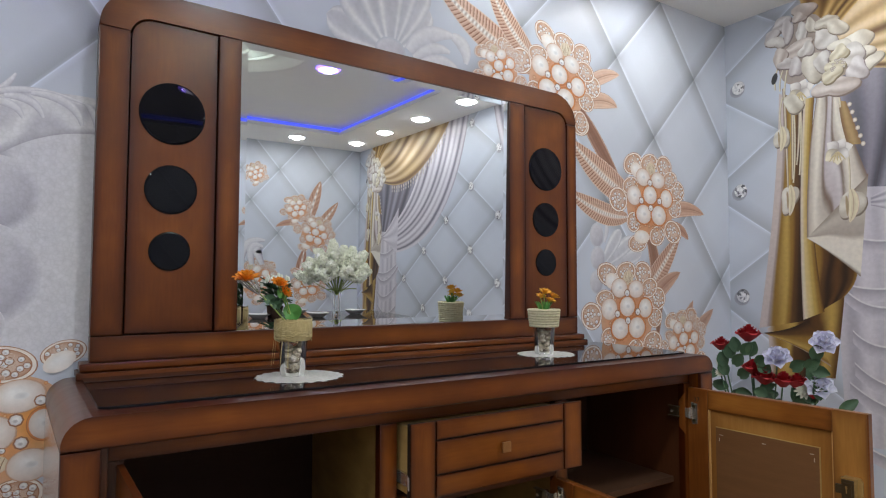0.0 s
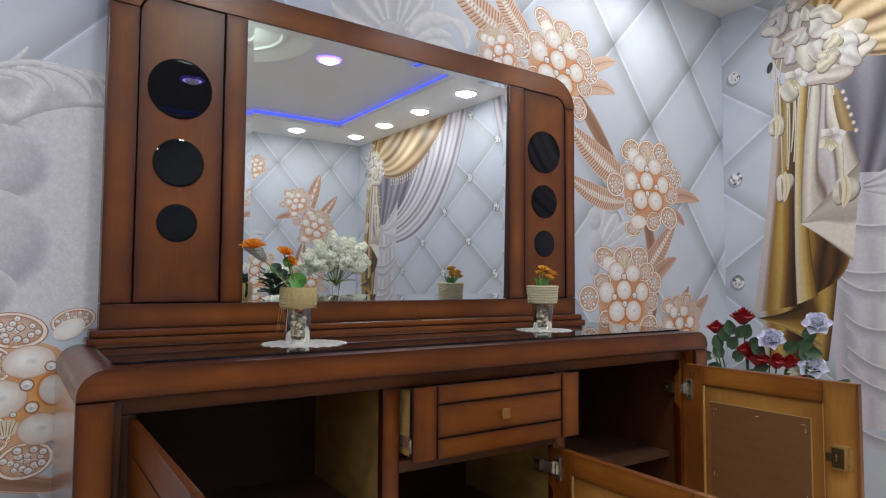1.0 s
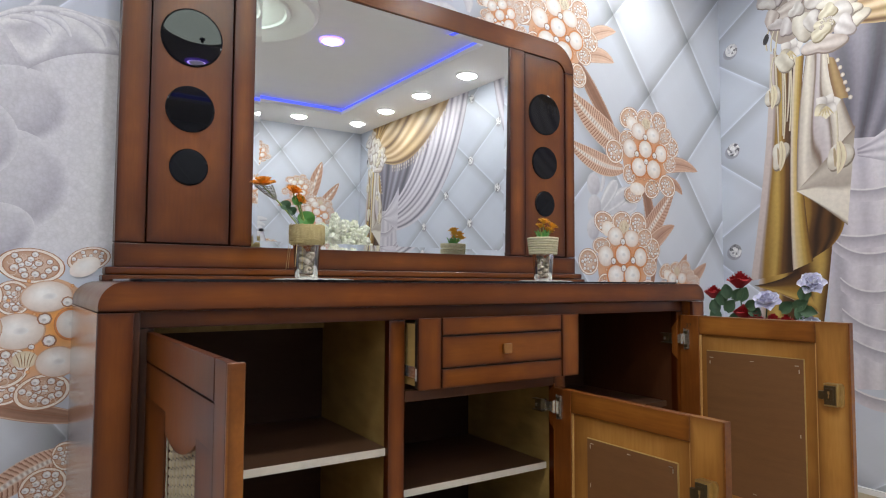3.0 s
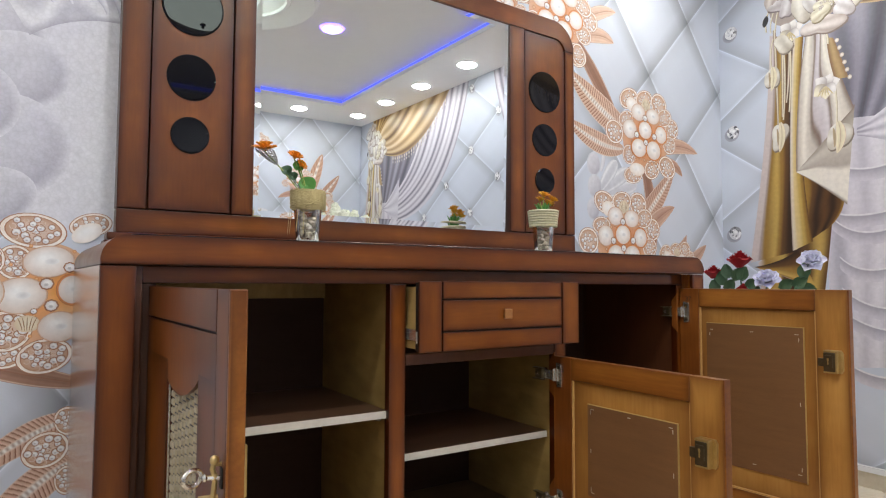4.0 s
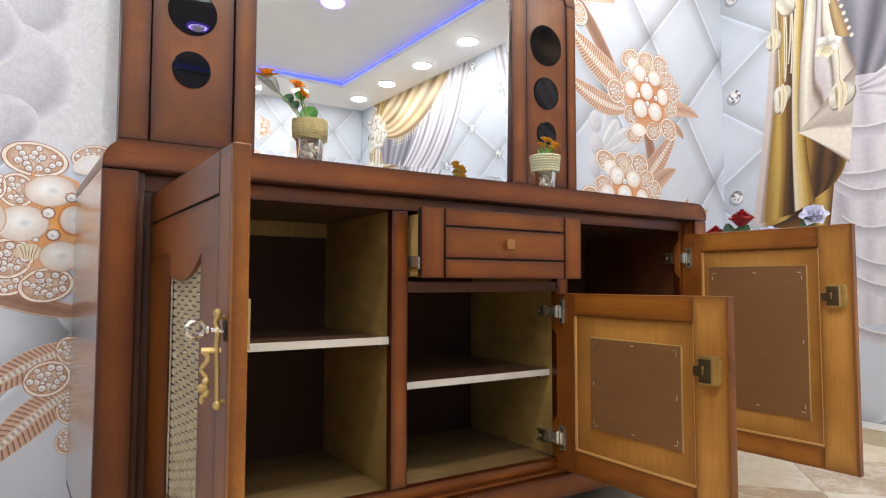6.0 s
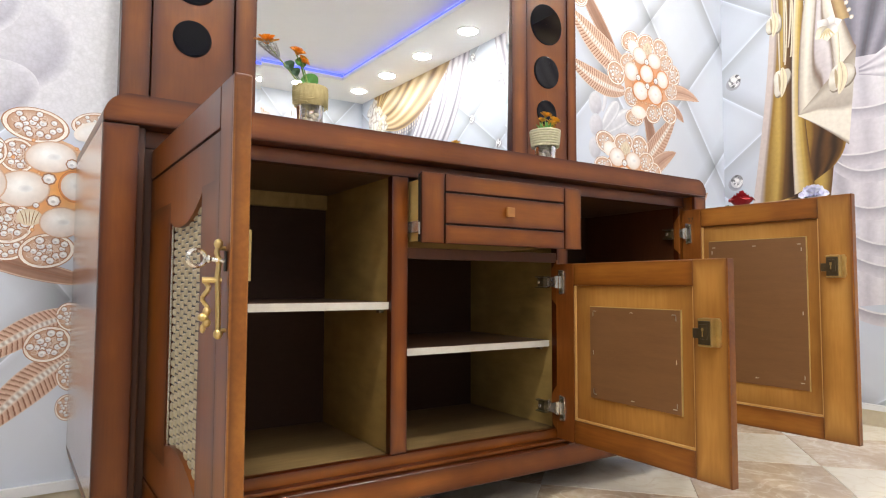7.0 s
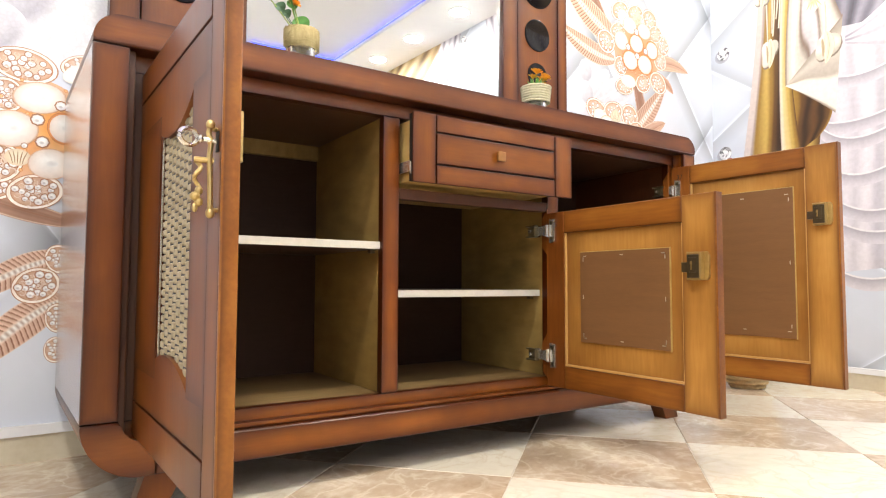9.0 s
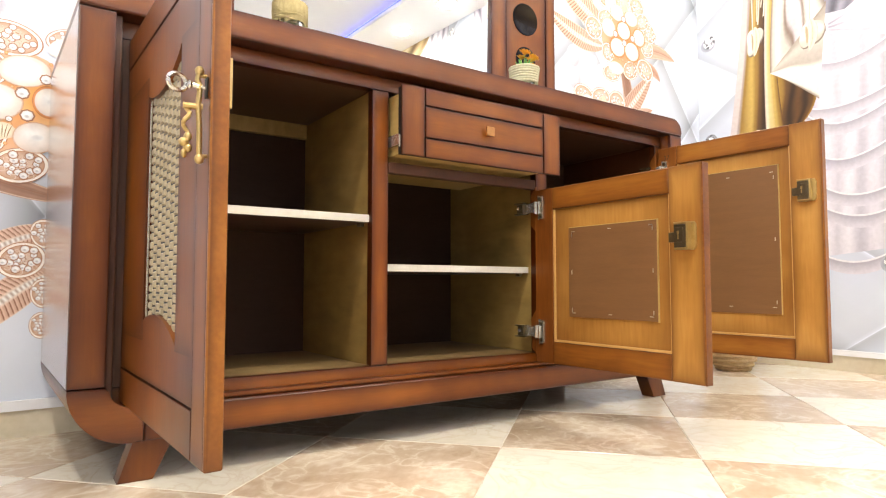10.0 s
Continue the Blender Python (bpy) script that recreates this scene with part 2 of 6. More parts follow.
GLOW = plain("frosted_lamp_glass", (0.80, 0.92, 0.87), 0.5, emission=9.0)


def wallpaper(name, axis, u0, z0, a, b_, dark, line, lean=0.0):
    """Printed tufted leather: creases on the two diagonals of a diamond lattice of half width a and half height b_."""
    m, t, b, node = nodes(name)
    co, sep = node("TexCoord"), node("SeparateXYZ")
    t.links.new(co.outputs["Object"], sep.inputs[0])
    u = calc(t, "DIVIDE", calc(t, "SUBTRACT", calc(t, "MULTIPLY_ADD", calc(t, "SUBTRACT", sep.outputs[2], z0), -lean, sep.outputs[axis]), u0), 2 * a)
    z = calc(t, "DIVIDE", calc(t, "SUBTRACT", sep.outputs[2], z0), 2 * b_)
    base = ramp(t, [(0.0, (0.43, 0.465, 0.54)), (0.5, (0.55, 0.59, 0.67)), (1.0, (0.65, 0.69, 0.76))])
    broad = node("TexNoise")
    broad.inputs["Scale"].default_value, broad.inputs["Detail"].default_value = 1.6, 2
    t.links.new(co.outputs["Object"], broad.inputs["Vector"])
    puffs, near = [], []
    for sign in (1, -1):
        w = calc(t, "FRACT", calc(t, "ADD", calc(t, "MULTIPLY_ADD", z, sign, u), 0.5))
        lo, hi = 0.5 - line, 0.5 + line
        r = ramp(t, [(0.0, (0.96,) * 3), (0.30, (0.93,) * 3), (lo - 0.016, (dark + 0.08,) * 3), (lo, (dark + 0.18,) * 3), (0.5, (1.28,) * 3), (hi, (1.04,) * 3), (hi + 0.03, (0.90,) * 3), (0.70, (0.97,) * 3)])
        t.links.new(w, r.inputs[0])
        puffs.append(r.outputs[0])
        near.append(calc(t, "ABSOLUTE", calc(t, "SUBTRACT", w, 0.5)))
    tone = calc(t, "MULTIPLY_ADD", broad.outputs[0], 0.8, 0.1)
    t.links.new(tone, base.inputs[0])
    mul = node("MixRGB")
    mul.blend_type = "MULTIPLY"
    mul.inputs[0].default_value = 1
    t.links.new(puffs[0], mul.inputs[1])
    t.links.new(puffs[1], mul.inputs[2])
    mul2 = node("MixRGB")
    mul2.blend_type = "MULTIPLY"
    mul2.inputs[0].default_value = 1
    t.links.new(base.outputs[0], mul2.inputs[1])
    t.links.new(mul.outputs[0], mul2.inputs[2])
    gain = node("MixRGB")
    gain.blend_type = "MULTIPLY"
    gain.inputs[0].default_value = 1
    gain.inputs[2].default_value = (1.21, 1.21, 1.21, 1)
    # every crossing is pulled in by a button: a dark dimple with short folds
    both = calc(t, "ADD", near[0], near[1])
    dimple = ramp(t, [(0.0, (0.50,) * 3), (0.025, (0.66,) * 3), (0.07, (0.88,) * 3), (0.20, (1.0,) * 3)])
    t.links.new(both, dimple.inputs[0])
    tuft = node("MixRGB")
    tuft.blend_type = "MULTIPLY"
    tuft.inputs[0].default_value = 1
    t.links.new(mul2.outputs[0], tuft.inputs[1])
    t.links.new(dimple.outputs[0], tuft.inputs[2])
    t.links.new(tuft.outputs[0], gain.inputs[1])
    t.links.new(gain.outputs[0], b.inputs["Base Color"])
    leather(t, b, node, co)
    return m


def leather(t, b, node, co, deep=0.16, grain=110):
    vor, bp = node("TexVoronoi"), node("Bump")
    vor.feature = "DISTANCE_TO_EDGE"
    vor.inputs["Scale"].default_value = grain
    t.links.new(co.outputs["Object"], vor.inputs["Vector"])
    bp.inputs["Strength"].default_value, bp.inputs["Distance"].default_value = deep, 0.001
    t.links.new(vor.outputs["Distance"], bp.inputs["Height"])
    t.links.new(bp.outputs[0], b.inputs["Normal"])
    b.inputs["Roughness"].default_value = 0.38


def printed(name, deep, grain=110, crackle=0.0):
    m, t, b, node = nodes(name)
    at, co, n, mix = node("VertexColor"), node("TexCoord"), node("TexNoise"), node("MixRGB")
    at.layer_name = "print"
    n.inputs["Scale"].default_value, n.inputs["Detail"].default_value = 60, 4
    t.links.new(co.outputs["Object"], n.inputs["Vector"])
    r = ramp(t, [(0.3, (0.88,) * 3), (0.7, (1.0,) * 3)])
    t.links.new(n.outputs[0], r.inputs[0])
    mix.blend_type = "MULTIPLY"
    mix.inputs[0].default_value = 1
    t.links.new(at.outputs[0], mix.inputs[1])
    t.links.new(r.outputs[0], mix.inputs[2])
    out = mix.outputs[0]
    if crackle:
        vor, grey, lines = node("TexVoronoi"), ramp(t, [(0.0, (1 - crackle,) * 3), (0.10, (1.0,) * 3), (0.35, (1.04,) * 3)]), node("MixRGB")
        vor.feature = "DISTANCE_TO_EDGE"
        vor.inputs["Scale"].default_value = grain
        bend = node("VectorMath")
        t.links.new(co.outputs["Object"], bend.inputs[0])
        t.links.new(calc(t, "MULTIPLY", n.outputs[0], 0.012), bend.inputs[1])
        t.links.new(bend.outputs[0], vor.inputs["Vector"])
        t.links.new(vor.outputs["Distance"], grey.inputs[0])
        lines.blend_type = "MULTIPLY"
        lines.inputs[0].default_value = 1
        t.links.new(out, lines.inputs[1])
        t.links.new(grey.outputs[0], lines.inputs[2])
        out = lines.outputs[0]
    t.links.new(out, b.inputs["Base Color"])
    leather(t, b, node, co, deep, grain)
    return m


PRINT, PRINT_LEATHER = printed("wallpaper_print", 0.12), printed("wallpaper_leather_print", 0.80, 85, 0.05)
PAPER_N = wallpaper("tufted_wallpaper_north", 0, 2.221, 2.345, 0.2595, 0.3055, 0.55, 0.007, 0.09)
PAPER_E = wallpaper("tufted_wallpaper_east", 1, -1.42, 1.05, 0.347, 0.246, 0.62, 0.007)
PAPER_S = wallpaper("tufted_wallpaper_south", 0, 1.85, 2.08, 0.27, 0.31, 0.70, 0.008)


# ---- building helpers ----
class Geo:
    """A mesh in the making: corners, faces and, for prints, a colour for each corner."""

    def __init__(self):
        self.v, self.f, self.c = [], [], []

    def grid(self, f, ns, nt, colour=None, loop_s=False, loop_t=False):
        """A sheet of ns x nt faces: f(s, t) gives a point for s and t from 0 to 1."""
        k = len(self.v)
        cs, ct = (ns if loop_s else ns + 1), (nt if loop_t else nt + 1)
        for i in range(cs):
            for j in range(ct):
                s, t = i / ns, j / nt
                self.v.append(tuple(f(s, t)))
                if colour:
                    self.c.append(tuple(colour(s, t)))
        for i in range(ns):
            for j in range(nt):
                i2, j2 = (i + 1) % cs, (j + 1) % ct
                self.f.append((k + i * ct + j, k + i2 * ct + j, k + i2 * ct + j2, k + i * ct + j2))
        return self

    def tube(self, path, r, n=8, taper=None):
        path = [Vector(p) for p in path]
        m = len(path) - 1

        def at(s, t):
            i = min(m, round(s * m))
            d = (path[min(m, i + 1)] - path[max(0, i - 1)]).normalized()
            a = d.orthogonal().normalized() if abs(d.z) > 0.95 else d.cross(Vector((0, 0, 1))).normalized()
            b = d.cross(a)
            rr = r if taper is None else r + (taper - r) * s
            return path[i] + rr * (math.cos(2 * math.pi * t) * a + math.sin(2 * math.pi * t) * b)
        return self.grid(at, m, n, loop_t=True)

    def lathe(self, profile, centre, n=24):
        x, y, z = centre
        m = len(profile) - 1

        def at(s, t):
            r, h = profile[min(m, round(s * m))]
            return x + r * math.cos(2 * math.pi * t), y + r * math.sin(2 * math.pi * t), z + h
        return self.grid(at, m, n, loop_t=True)

    def blob(self, centre, size, n=8, m=6, turn=0.0):
        cx, cy, cz = centre
        ca, sa = math.cos(turn), math.sin(turn)

        def at(s, t):
            a, b = math.pi * (s * 0.998 + 0.001), 2 * math.pi * t
            x, y, z = size[0] * math.sin(a) * math.cos(b), size[1] * math.sin(a) * math.sin(b), size[2] * math.cos(a)
            return cx + ca * x - sa * y, cy + sa * x + ca * y, cz + z
        return self.grid(at, m, n, loop_t=True)


def finish(name, me, material, parent, label, smooth, flat=False):
    me.materials.append(material)
    if smooth:
        me.polygons.foreach_set("use_smooth", [True] * len(me.polygons))
        me.set_sharp_from_angle(angle=radians(35))
        if flat:
            me.polygons.foreach_set("use_smooth", [max(abs(c) for c in q.normal) < 0.998 for q in me.polygons])
    ob = new(name, me)
    ob.parent = parent
    if label:
        ob["label"] = label
    return ob


def part(name, bm, material, parent=None, label="", smooth=True):
    me = bpy.data.meshes.new(name)
    bmesh.ops.recalc_face_normals(bm, faces=bm.faces)
    bm.to_mesh(me)
    bm.free()
    return finish(name, me, material, parent, label, smooth, True)


def mesh(name, geo, material, parent=None, label="", smooth=True):
    me = bpy.data.meshes.new(name)
    me.from_pydata(geo.v, [], geo.f)
    if geo.c:
        layer = me.color_attributes.new("print", "FLOAT_COLOR", "POINT")
        layer.data.foreach_set("color", np.array([(*c, 1) for c in geo.c], dtype=np.float32).ravel())
    me.update()
    return finish(name, me, material, parent, label, smooth)


def thing(name, place=(0, 0, 0), label="", category="", group="", kind=""):
    ob = new(name)
    ob.location = place
    ob.empty_display_size = 0.05
    return tagged(ob, label, category, group, kind)


def box(lo, hi, bevel=0.0015, segments=2):
    bm = bmesh.new()
    add_box(bm, lo, hi, bevel, segments)
    return bm


def add_box(bm, lo, hi, bevel=0.0015, segments=2):
    m = Matrix.LocRotScale([(a + b) / 2 for a, b in zip(lo, hi)], None, [b - a for a, b in zip(lo, hi)])
    made = bmesh.ops.create_cube(bm, size=1, matrix=m)["verts"]
    if bevel:
        edges = {e for v in made for e in v.link_edges}
        bmesh.ops.bevel(bm, geom=list(edges), offset=bevel, segments=segments, affect="EDGES", profile=0.6)
    return bm


def prism(outline, axis, lo, hi, bevel=0.0, segments=2, shear=None):
    """A flat outline pushed along an axis: axis 1 takes (x, z) corners and goes from y = lo to hi; axis 0 takes (y, z)."""
    bm = bmesh.new()
    place = (lambda p, d: (p[0], d, p[1])) if axis == 1 else (lambda p, d: (d, p[0], p[1])) if axis == 0 else (lambda p, d: (p[0], p[1], d))
    front = [bm.verts.new(place(p, lo)) for p in outline]
    back = [bm.verts.new(place(p, hi)) for p in outline]
    bm.faces.new(front)
    bm.faces.new(back[::-1])
    n = len(outline)
    for i in range(n):
        bm.faces.new((front[(i + 1) % n], front[i], back[i], back[(i + 1) % n]))
    if bevel:
        rim = [e for e in bm.edges if (e.verts[0] in front and e.verts[1] in front)]
        bmesh.ops.bevel(bm, geom=rim, offset=bevel, segments=segments, affect="EDGES", profile=0.6)
    if shear:
        for v in bm.verts:
            v.co = shear(v.co)
    return bm


def arc(cx, cz, r, a0, a1, n=10):
    return [(cx + r * math.cos(radians(a0 + (a1 - a0) * i / n)), cz + r * math.sin(radians(a0 + (a1 - a0) * i / n))) for i in range(n + 1)]


def bez(p0, p1, p2, t):
    return tuple((1 - t) ** 2 * a + 2 * t * (1 - t) * b + t * t * c for a, b, c in zip(p0, p1, p2))


def mixc(a, b, t):
    t = max(0.0, min(1.0, t))
    return tuple(x + (y - x) * t for x, y in zip(a, b))


# ---- the room ----
def wall_y(x):
    return 0.53 + 0.013 * x


def wall(name, outline, lo, hi, material, label):
    ob = part(name, prism(outline, 2, lo, hi), material, smooth=False)
    return tagged(ob, label, "wall", kind="structure")


wall_north = wall("wall_north", [(XL, wall_y(XL)), (X2 + 0.15, wall_y(X2 + 0.15)), (X2 + 0.15, 0.75), (XL, 0.75)], 0, 2.6, PAPER_N, "wall with printed tufted silver-grey leather wallpaper and jewelled flowers")
wall_east = wall("wall_east", [(X2, Y3 - 0.15), (X2 + 0.15, Y3 - 0.15), (X2 + 0.15, wall_y(X2) + 0.002), (X2, wall_y(X2) + 0.002)], 0, 2.6, PAPER_E, "wall with printed tufted wallpaper, crystal buttons and draped curtains")
wall_south = wall("wall_south", [(XL, Y3 - 0.15), (X2 - 0.002, Y3 - 0.15), (X2 - 0.002, Y3), (XL, Y3)], 0, 2.6, PAPER_S, "wall with printed tufted silver-grey wallpaper and jewelled flowers")
wall_west = wall("wall_west", [(XL - 0.15, Y3 - 0.15), (XL, Y3 - 0.15), (XL, 0.75), (XL - 0.15, 0.75)], 0, 2.6, PAPER_E, "plain tufted wallpaper wall")

# ceiling: upper board, dropped border all round, and its lit edge
bm = bmesh.new()
add_box(bm, (XL - 0.15, Y3 - 0.15, UPPER), (X2 + 0.15, 0.75, 2.60), 0)
ix0, ix1, iy0, iy1 = XL + SOFFIT, 2.19, -3.15, 0.0
for lo, hi in (((XL, Y3), (X2, iy0)), ((XL, iy1), (X2, 0.60)), ((XL, iy0), (ix0, iy1)), ((ix1, iy0), (X2, iy1))):
    add_box(bm, (*lo, CEIL), (*hi, CEIL + 0.030), 0.001)
    add_box(bm, (lo[0] + 0.03 * (lo[0] == ix1), lo[1] + 0.03 * (lo[1] == iy1), CEIL + 0.03), (hi[0] - 0.03 * (hi[0] == ix0), hi[1] - 0.03 * (hi[1] == iy0), UPPER), 0)
tagged(part("ceiling", bm, CEILING, smooth=False), "white painted ceiling with a dropped border", "ceiling", kind="structure")
led = thing("led_strip", (ix1, iy0, CEIL + 0.06), "colour-changing LED strip glowing blue along the ceiling recess", "light strip")
for lo, hi in (((ix0, iy0 - 0.029), (ix1 + 0.018, iy0 - 0.021)), ((ix1 + 0.021, iy0 - 0.02), (ix1 + 0.029, iy1 + 0.02)), ((ix0, iy1 + 0.021), (ix1, iy1 + 0.029)), ((ix0 - 0.029, iy0), (ix0 - 0.021, iy1))):
    ob = part("strip", box((*lo, CEIL + 0.036), (*hi, CEIL + 0.062), 0), LED, smooth=False)
    ob.parent, ob.matrix_parent_inverse = led, Matrix.Translation(-led.location)


def downlight(x, y, z, bulb):
    ob = thing("downlight", (x, y, z), "round recessed ceiling downlight, switched on; several are unseen, added as fill", "ceiling light", "ceiling downlights")
    mesh("rim", Geo().lathe([(0.054, 0.004), (0.054, -0.006), (0.066, -0.008), (0.082, -0.002), (0.082, 0.004)], (0, 0, 0), 20), CEILING, ob)
    mesh("diffuser", Geo().lathe([(0.0005, -0.034), (0.03, -0.030), (0.054, -0.006)], (0, 0, 0), 20), bulb, ob)
    if bulb == BULB_VIOLET:
        # added glowing ring: stands in for the violet halo round the lamp
        mesh("halo_ring", Geo().lathe([(0.056, -0.007), (0.068, -0.016), (0.080, -0.004)], (0, 0, 0), 20), VIOLET_HALO, ob, "glowing ring standing in for the lamp's violet halo")
    return ob


first = downlight(*RING[0][:2], CEIL - 0.001, BULB)
for x, y, power in RING[1:]:
    copy_thing(first, pose(x, y, CEIL - 0.001))
# unseen fixtures added for the overhead fill
for x, y, power in CENTRE_FILL:
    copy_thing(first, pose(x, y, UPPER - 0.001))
for x, y, power in VIOLET:
    downlight(x, y, (CEIL if y > 0 else UPPER) - 0.001, BULB_VIOLET)
rose_plate = thing("ceiling_rose", (0.75, -1.38, UPPER), "large round white plaster ceiling rose with a rolled rim", "ceiling rose")
mesh("plate", Geo().lathe([(0.001, -0.030), (0.36, -0.030), (0.40, -0.045), (0.47, -0.060), (0.49, -0.045), (0.50, -0.0005)], (0, 0, 0), 56), CEILING, rose_plate)
mesh("rib", Geo().lathe([(0.30, -0.0305), (0.31, -0.042), (0.33, -0.042), (0.34, -0.0305)], (0, 0, 0), 56), CEILING, rose_plate)
bowl_lamp = thing("bowl_lamp", (0.62, -1.45, UPPER - 0.031), "shallow frosted glass bowl lamp with a dark finial", "ceiling light")
mesh("canopy", Geo().lathe([(0.001, 0.0), (0.06, 0.0), (0.05, -0.020), (0.012, -0.026), (0.012, -0.120), (0.001, -0.120)], (0, 0, 0), 32), CEILING, bowl_lamp)
mesh("glass_bowl", Geo().lathe([(0.212, -0.062), (0.218, -0.066), (0.20, -0.088), (0.15, -0.114), (0.08, -0.130), (0.001, -0.135)], (0, 0, 0), 48), GLOW, bowl_lamp, "frosted greenish-white glass bowl")
mesh("finial", Geo().lathe([(0.001, -0.1355), (0.014, -0.137), (0.016, -0.144), (0.006, -0.150), (0.009, -0.158), (0.001, -0.164)], (0, 0, 0), 16), BLACK, bowl_lamp, "dark metal finial")

# skirting: stone tile below, white strip above
for name, outline, lo, hi, material in (
        ("baseboard_stone_north", [(XL, wall_y(XL) - 0.008), (X2 - 0.01, wall_y(X2) - 0.008), (X2 - 0.01, wall_y(X2) - 0.0005), (XL, wall_y(XL) - 0.0005)], 0, 0.062, STONE_SKIRT),
        ("baseboard_north", [(XL, wall_y(XL) - 0.014), (X2 - 0.015, wall_y(X2) - 0.014), (X2 - 0.015, wall_y(X2) - 0.0005), (XL, wall_y(XL) - 0.0005)], 0.0625, 0.085, SKIRT),
        ("baseboard_stone_east", [(X2 - 0.008, Y3), (X2 - 0.0005, Y3), (X2 - 0.0005, 0.55), (X2 - 0.008, 0.55)], 0, 0.062, STONE_SKIRT),
        ("baseboard_east", [(X2 - 0.014, Y3), (X2 - 0.0005, Y3), (X2 - 0.0005, 0.545), (X2 - 0.014, 0.545)], 0.0625, 0.085, SKIRT)):
    tagged(part(name, prism(outline, 2, lo, hi, 0), material, smooth=False), "beige stone tile skirting" if "stone" in name else "white skirting strip above the stone tiles", "skirting", kind="structure")


# ---- the printed wallpaper pictures ----
class Picture(Geo):
    """Flat printed shapes on one wall, each laid a hair above the last."""

    step, depth, onto = 0.000003, 0.0003, None

    def sheet(self, f, colour, ns=10, nt=10):
        self.depth += self.step
        d = self.depth
        self.grid(lambda s, t: self.onto(*f(s, t), d), ns, nt, colour)

    def disc(self, u, z, ru, rz, inner, outer, turn=0.0, n=16, rim=None, lift=(0.0, 0.0), rings=4):
        ca, sa = math.cos(turn), math.sin(turn)

        def f(s, t):
            x, y = ru * s * math.cos(2 * math.pi * t), rz * s * math.sin(2 * math.pi * t)
            x, y = x + lift[0] * ru * (1 - s), y + lift[1] * rz * (1 - s)
            return u + ca * x - sa * y, z + sa * x + ca * y
        self.sheet(f, lambda s, t: (rim if rim and s > 0.99 else mixc(inner, outer, s ** 1.5)), rings, n)

    def ring(self, u, z, ru, rz, width, c0, c1, turn=0.0, n=20, a0=0.0, a1=1.0):
        ca, sa = math.cos(turn), math.sin(turn)

        def f(s, t):
            a = 2 * math.pi * (a0 + (a1 - a0) * t)
            k = 1 - width * s
            x, y = ru * k * math.cos(a), rz * k * math.sin(a)
            return u + ca * x - sa * y, z + sa * x + ca * y
        self.sheet(f, lambda s, t: mixc(c0, c1, abs(2 * s - 1)), 3, n)

    def leaf(self, p0, p1, p2, width, light, dark, ribs=0):
        """A leaf along a bent line from p0 to p2; ribs: barbs as on a feather."""
        def f(s, t):
            c, c2 = bez(p0, p1, p2, t), bez(p0, p1, p2, t + 0.01)
            d = Vector((c2[0] - c[0], c2[1] - c[1])).normalized()
            w = width * (math.sin(math.pi * min(1, t * 0.93 + 0.07)) ** 0.7) * (2 * s - 1)
            return c[0] - d.y * w, c[1] + d.x * w

        def colour(s, t):
            across = abs(2 * s - 1)
            if ribs:
                if across < 0.17:
                    return mixc((0.94, 0.92, 0.90), (0.46, 0.36, 0.31), 0.5 + 0.5 * math.cos(2 * math.pi * ribs * 0.9 * t) * (1 - 2 * across))
                wave = (ribs * t - across * 1.5) % 1.0
                tone = mixc(dark, light, 0.0 if wave < 0.26 else 0.55 + 0.75 * (wave - 0.28) * (1 if s < 0.5 else 0.7))
                return mixc(tone, (0.86, 0.72, 0.62), 0.75 if across < 0.26 or across > 0.95 else 0)
            vein = 0.5 + 0.5 * math.sin(26 * s + 3 * t)
            tone = mixc(dark, light, 0.30 + 0.45 * across + 0.28 * vein * (1 if s < 0.5 else 0.6))
            return mixc(mixc(tone, (0.84, 0.66, 0.54), 0.75 if 0.80 < across < 0.93 else 0), (0.30, 0.12, 0.07), 0.7 if across >= 0.93 or across < 0.06 else 0)
        self.sheet(f, colour, 20, max(16, ribs * 9))


def picture(onto, depth=0.0003):
    p = Picture()
    p.onto, p.depth = onto, depth
    return p


def stone(p, u, z, r):
    """A printed cut stone in a copper claw: grey outline, white facets."""
    p.disc(u, z, r * 1.28, r * 1.24, (0.30, 0.13, 0.07), (0.38, 0.18, 0.10), n=8, rings=1)
    p.disc(u, z, r, r * 0.95, (0.98, 0.98, 0.98), (0.74, 0.71, 0.71), n=8, rings=3, lift=(0.2, 0.3))
    p.disc(u - 0.1 * r, z - 0.2 * r, r * 0.45, r * 0.34, (0.50, 0.48, 0.50), (0.72, 0.70, 0.71), n=6, rings=1)


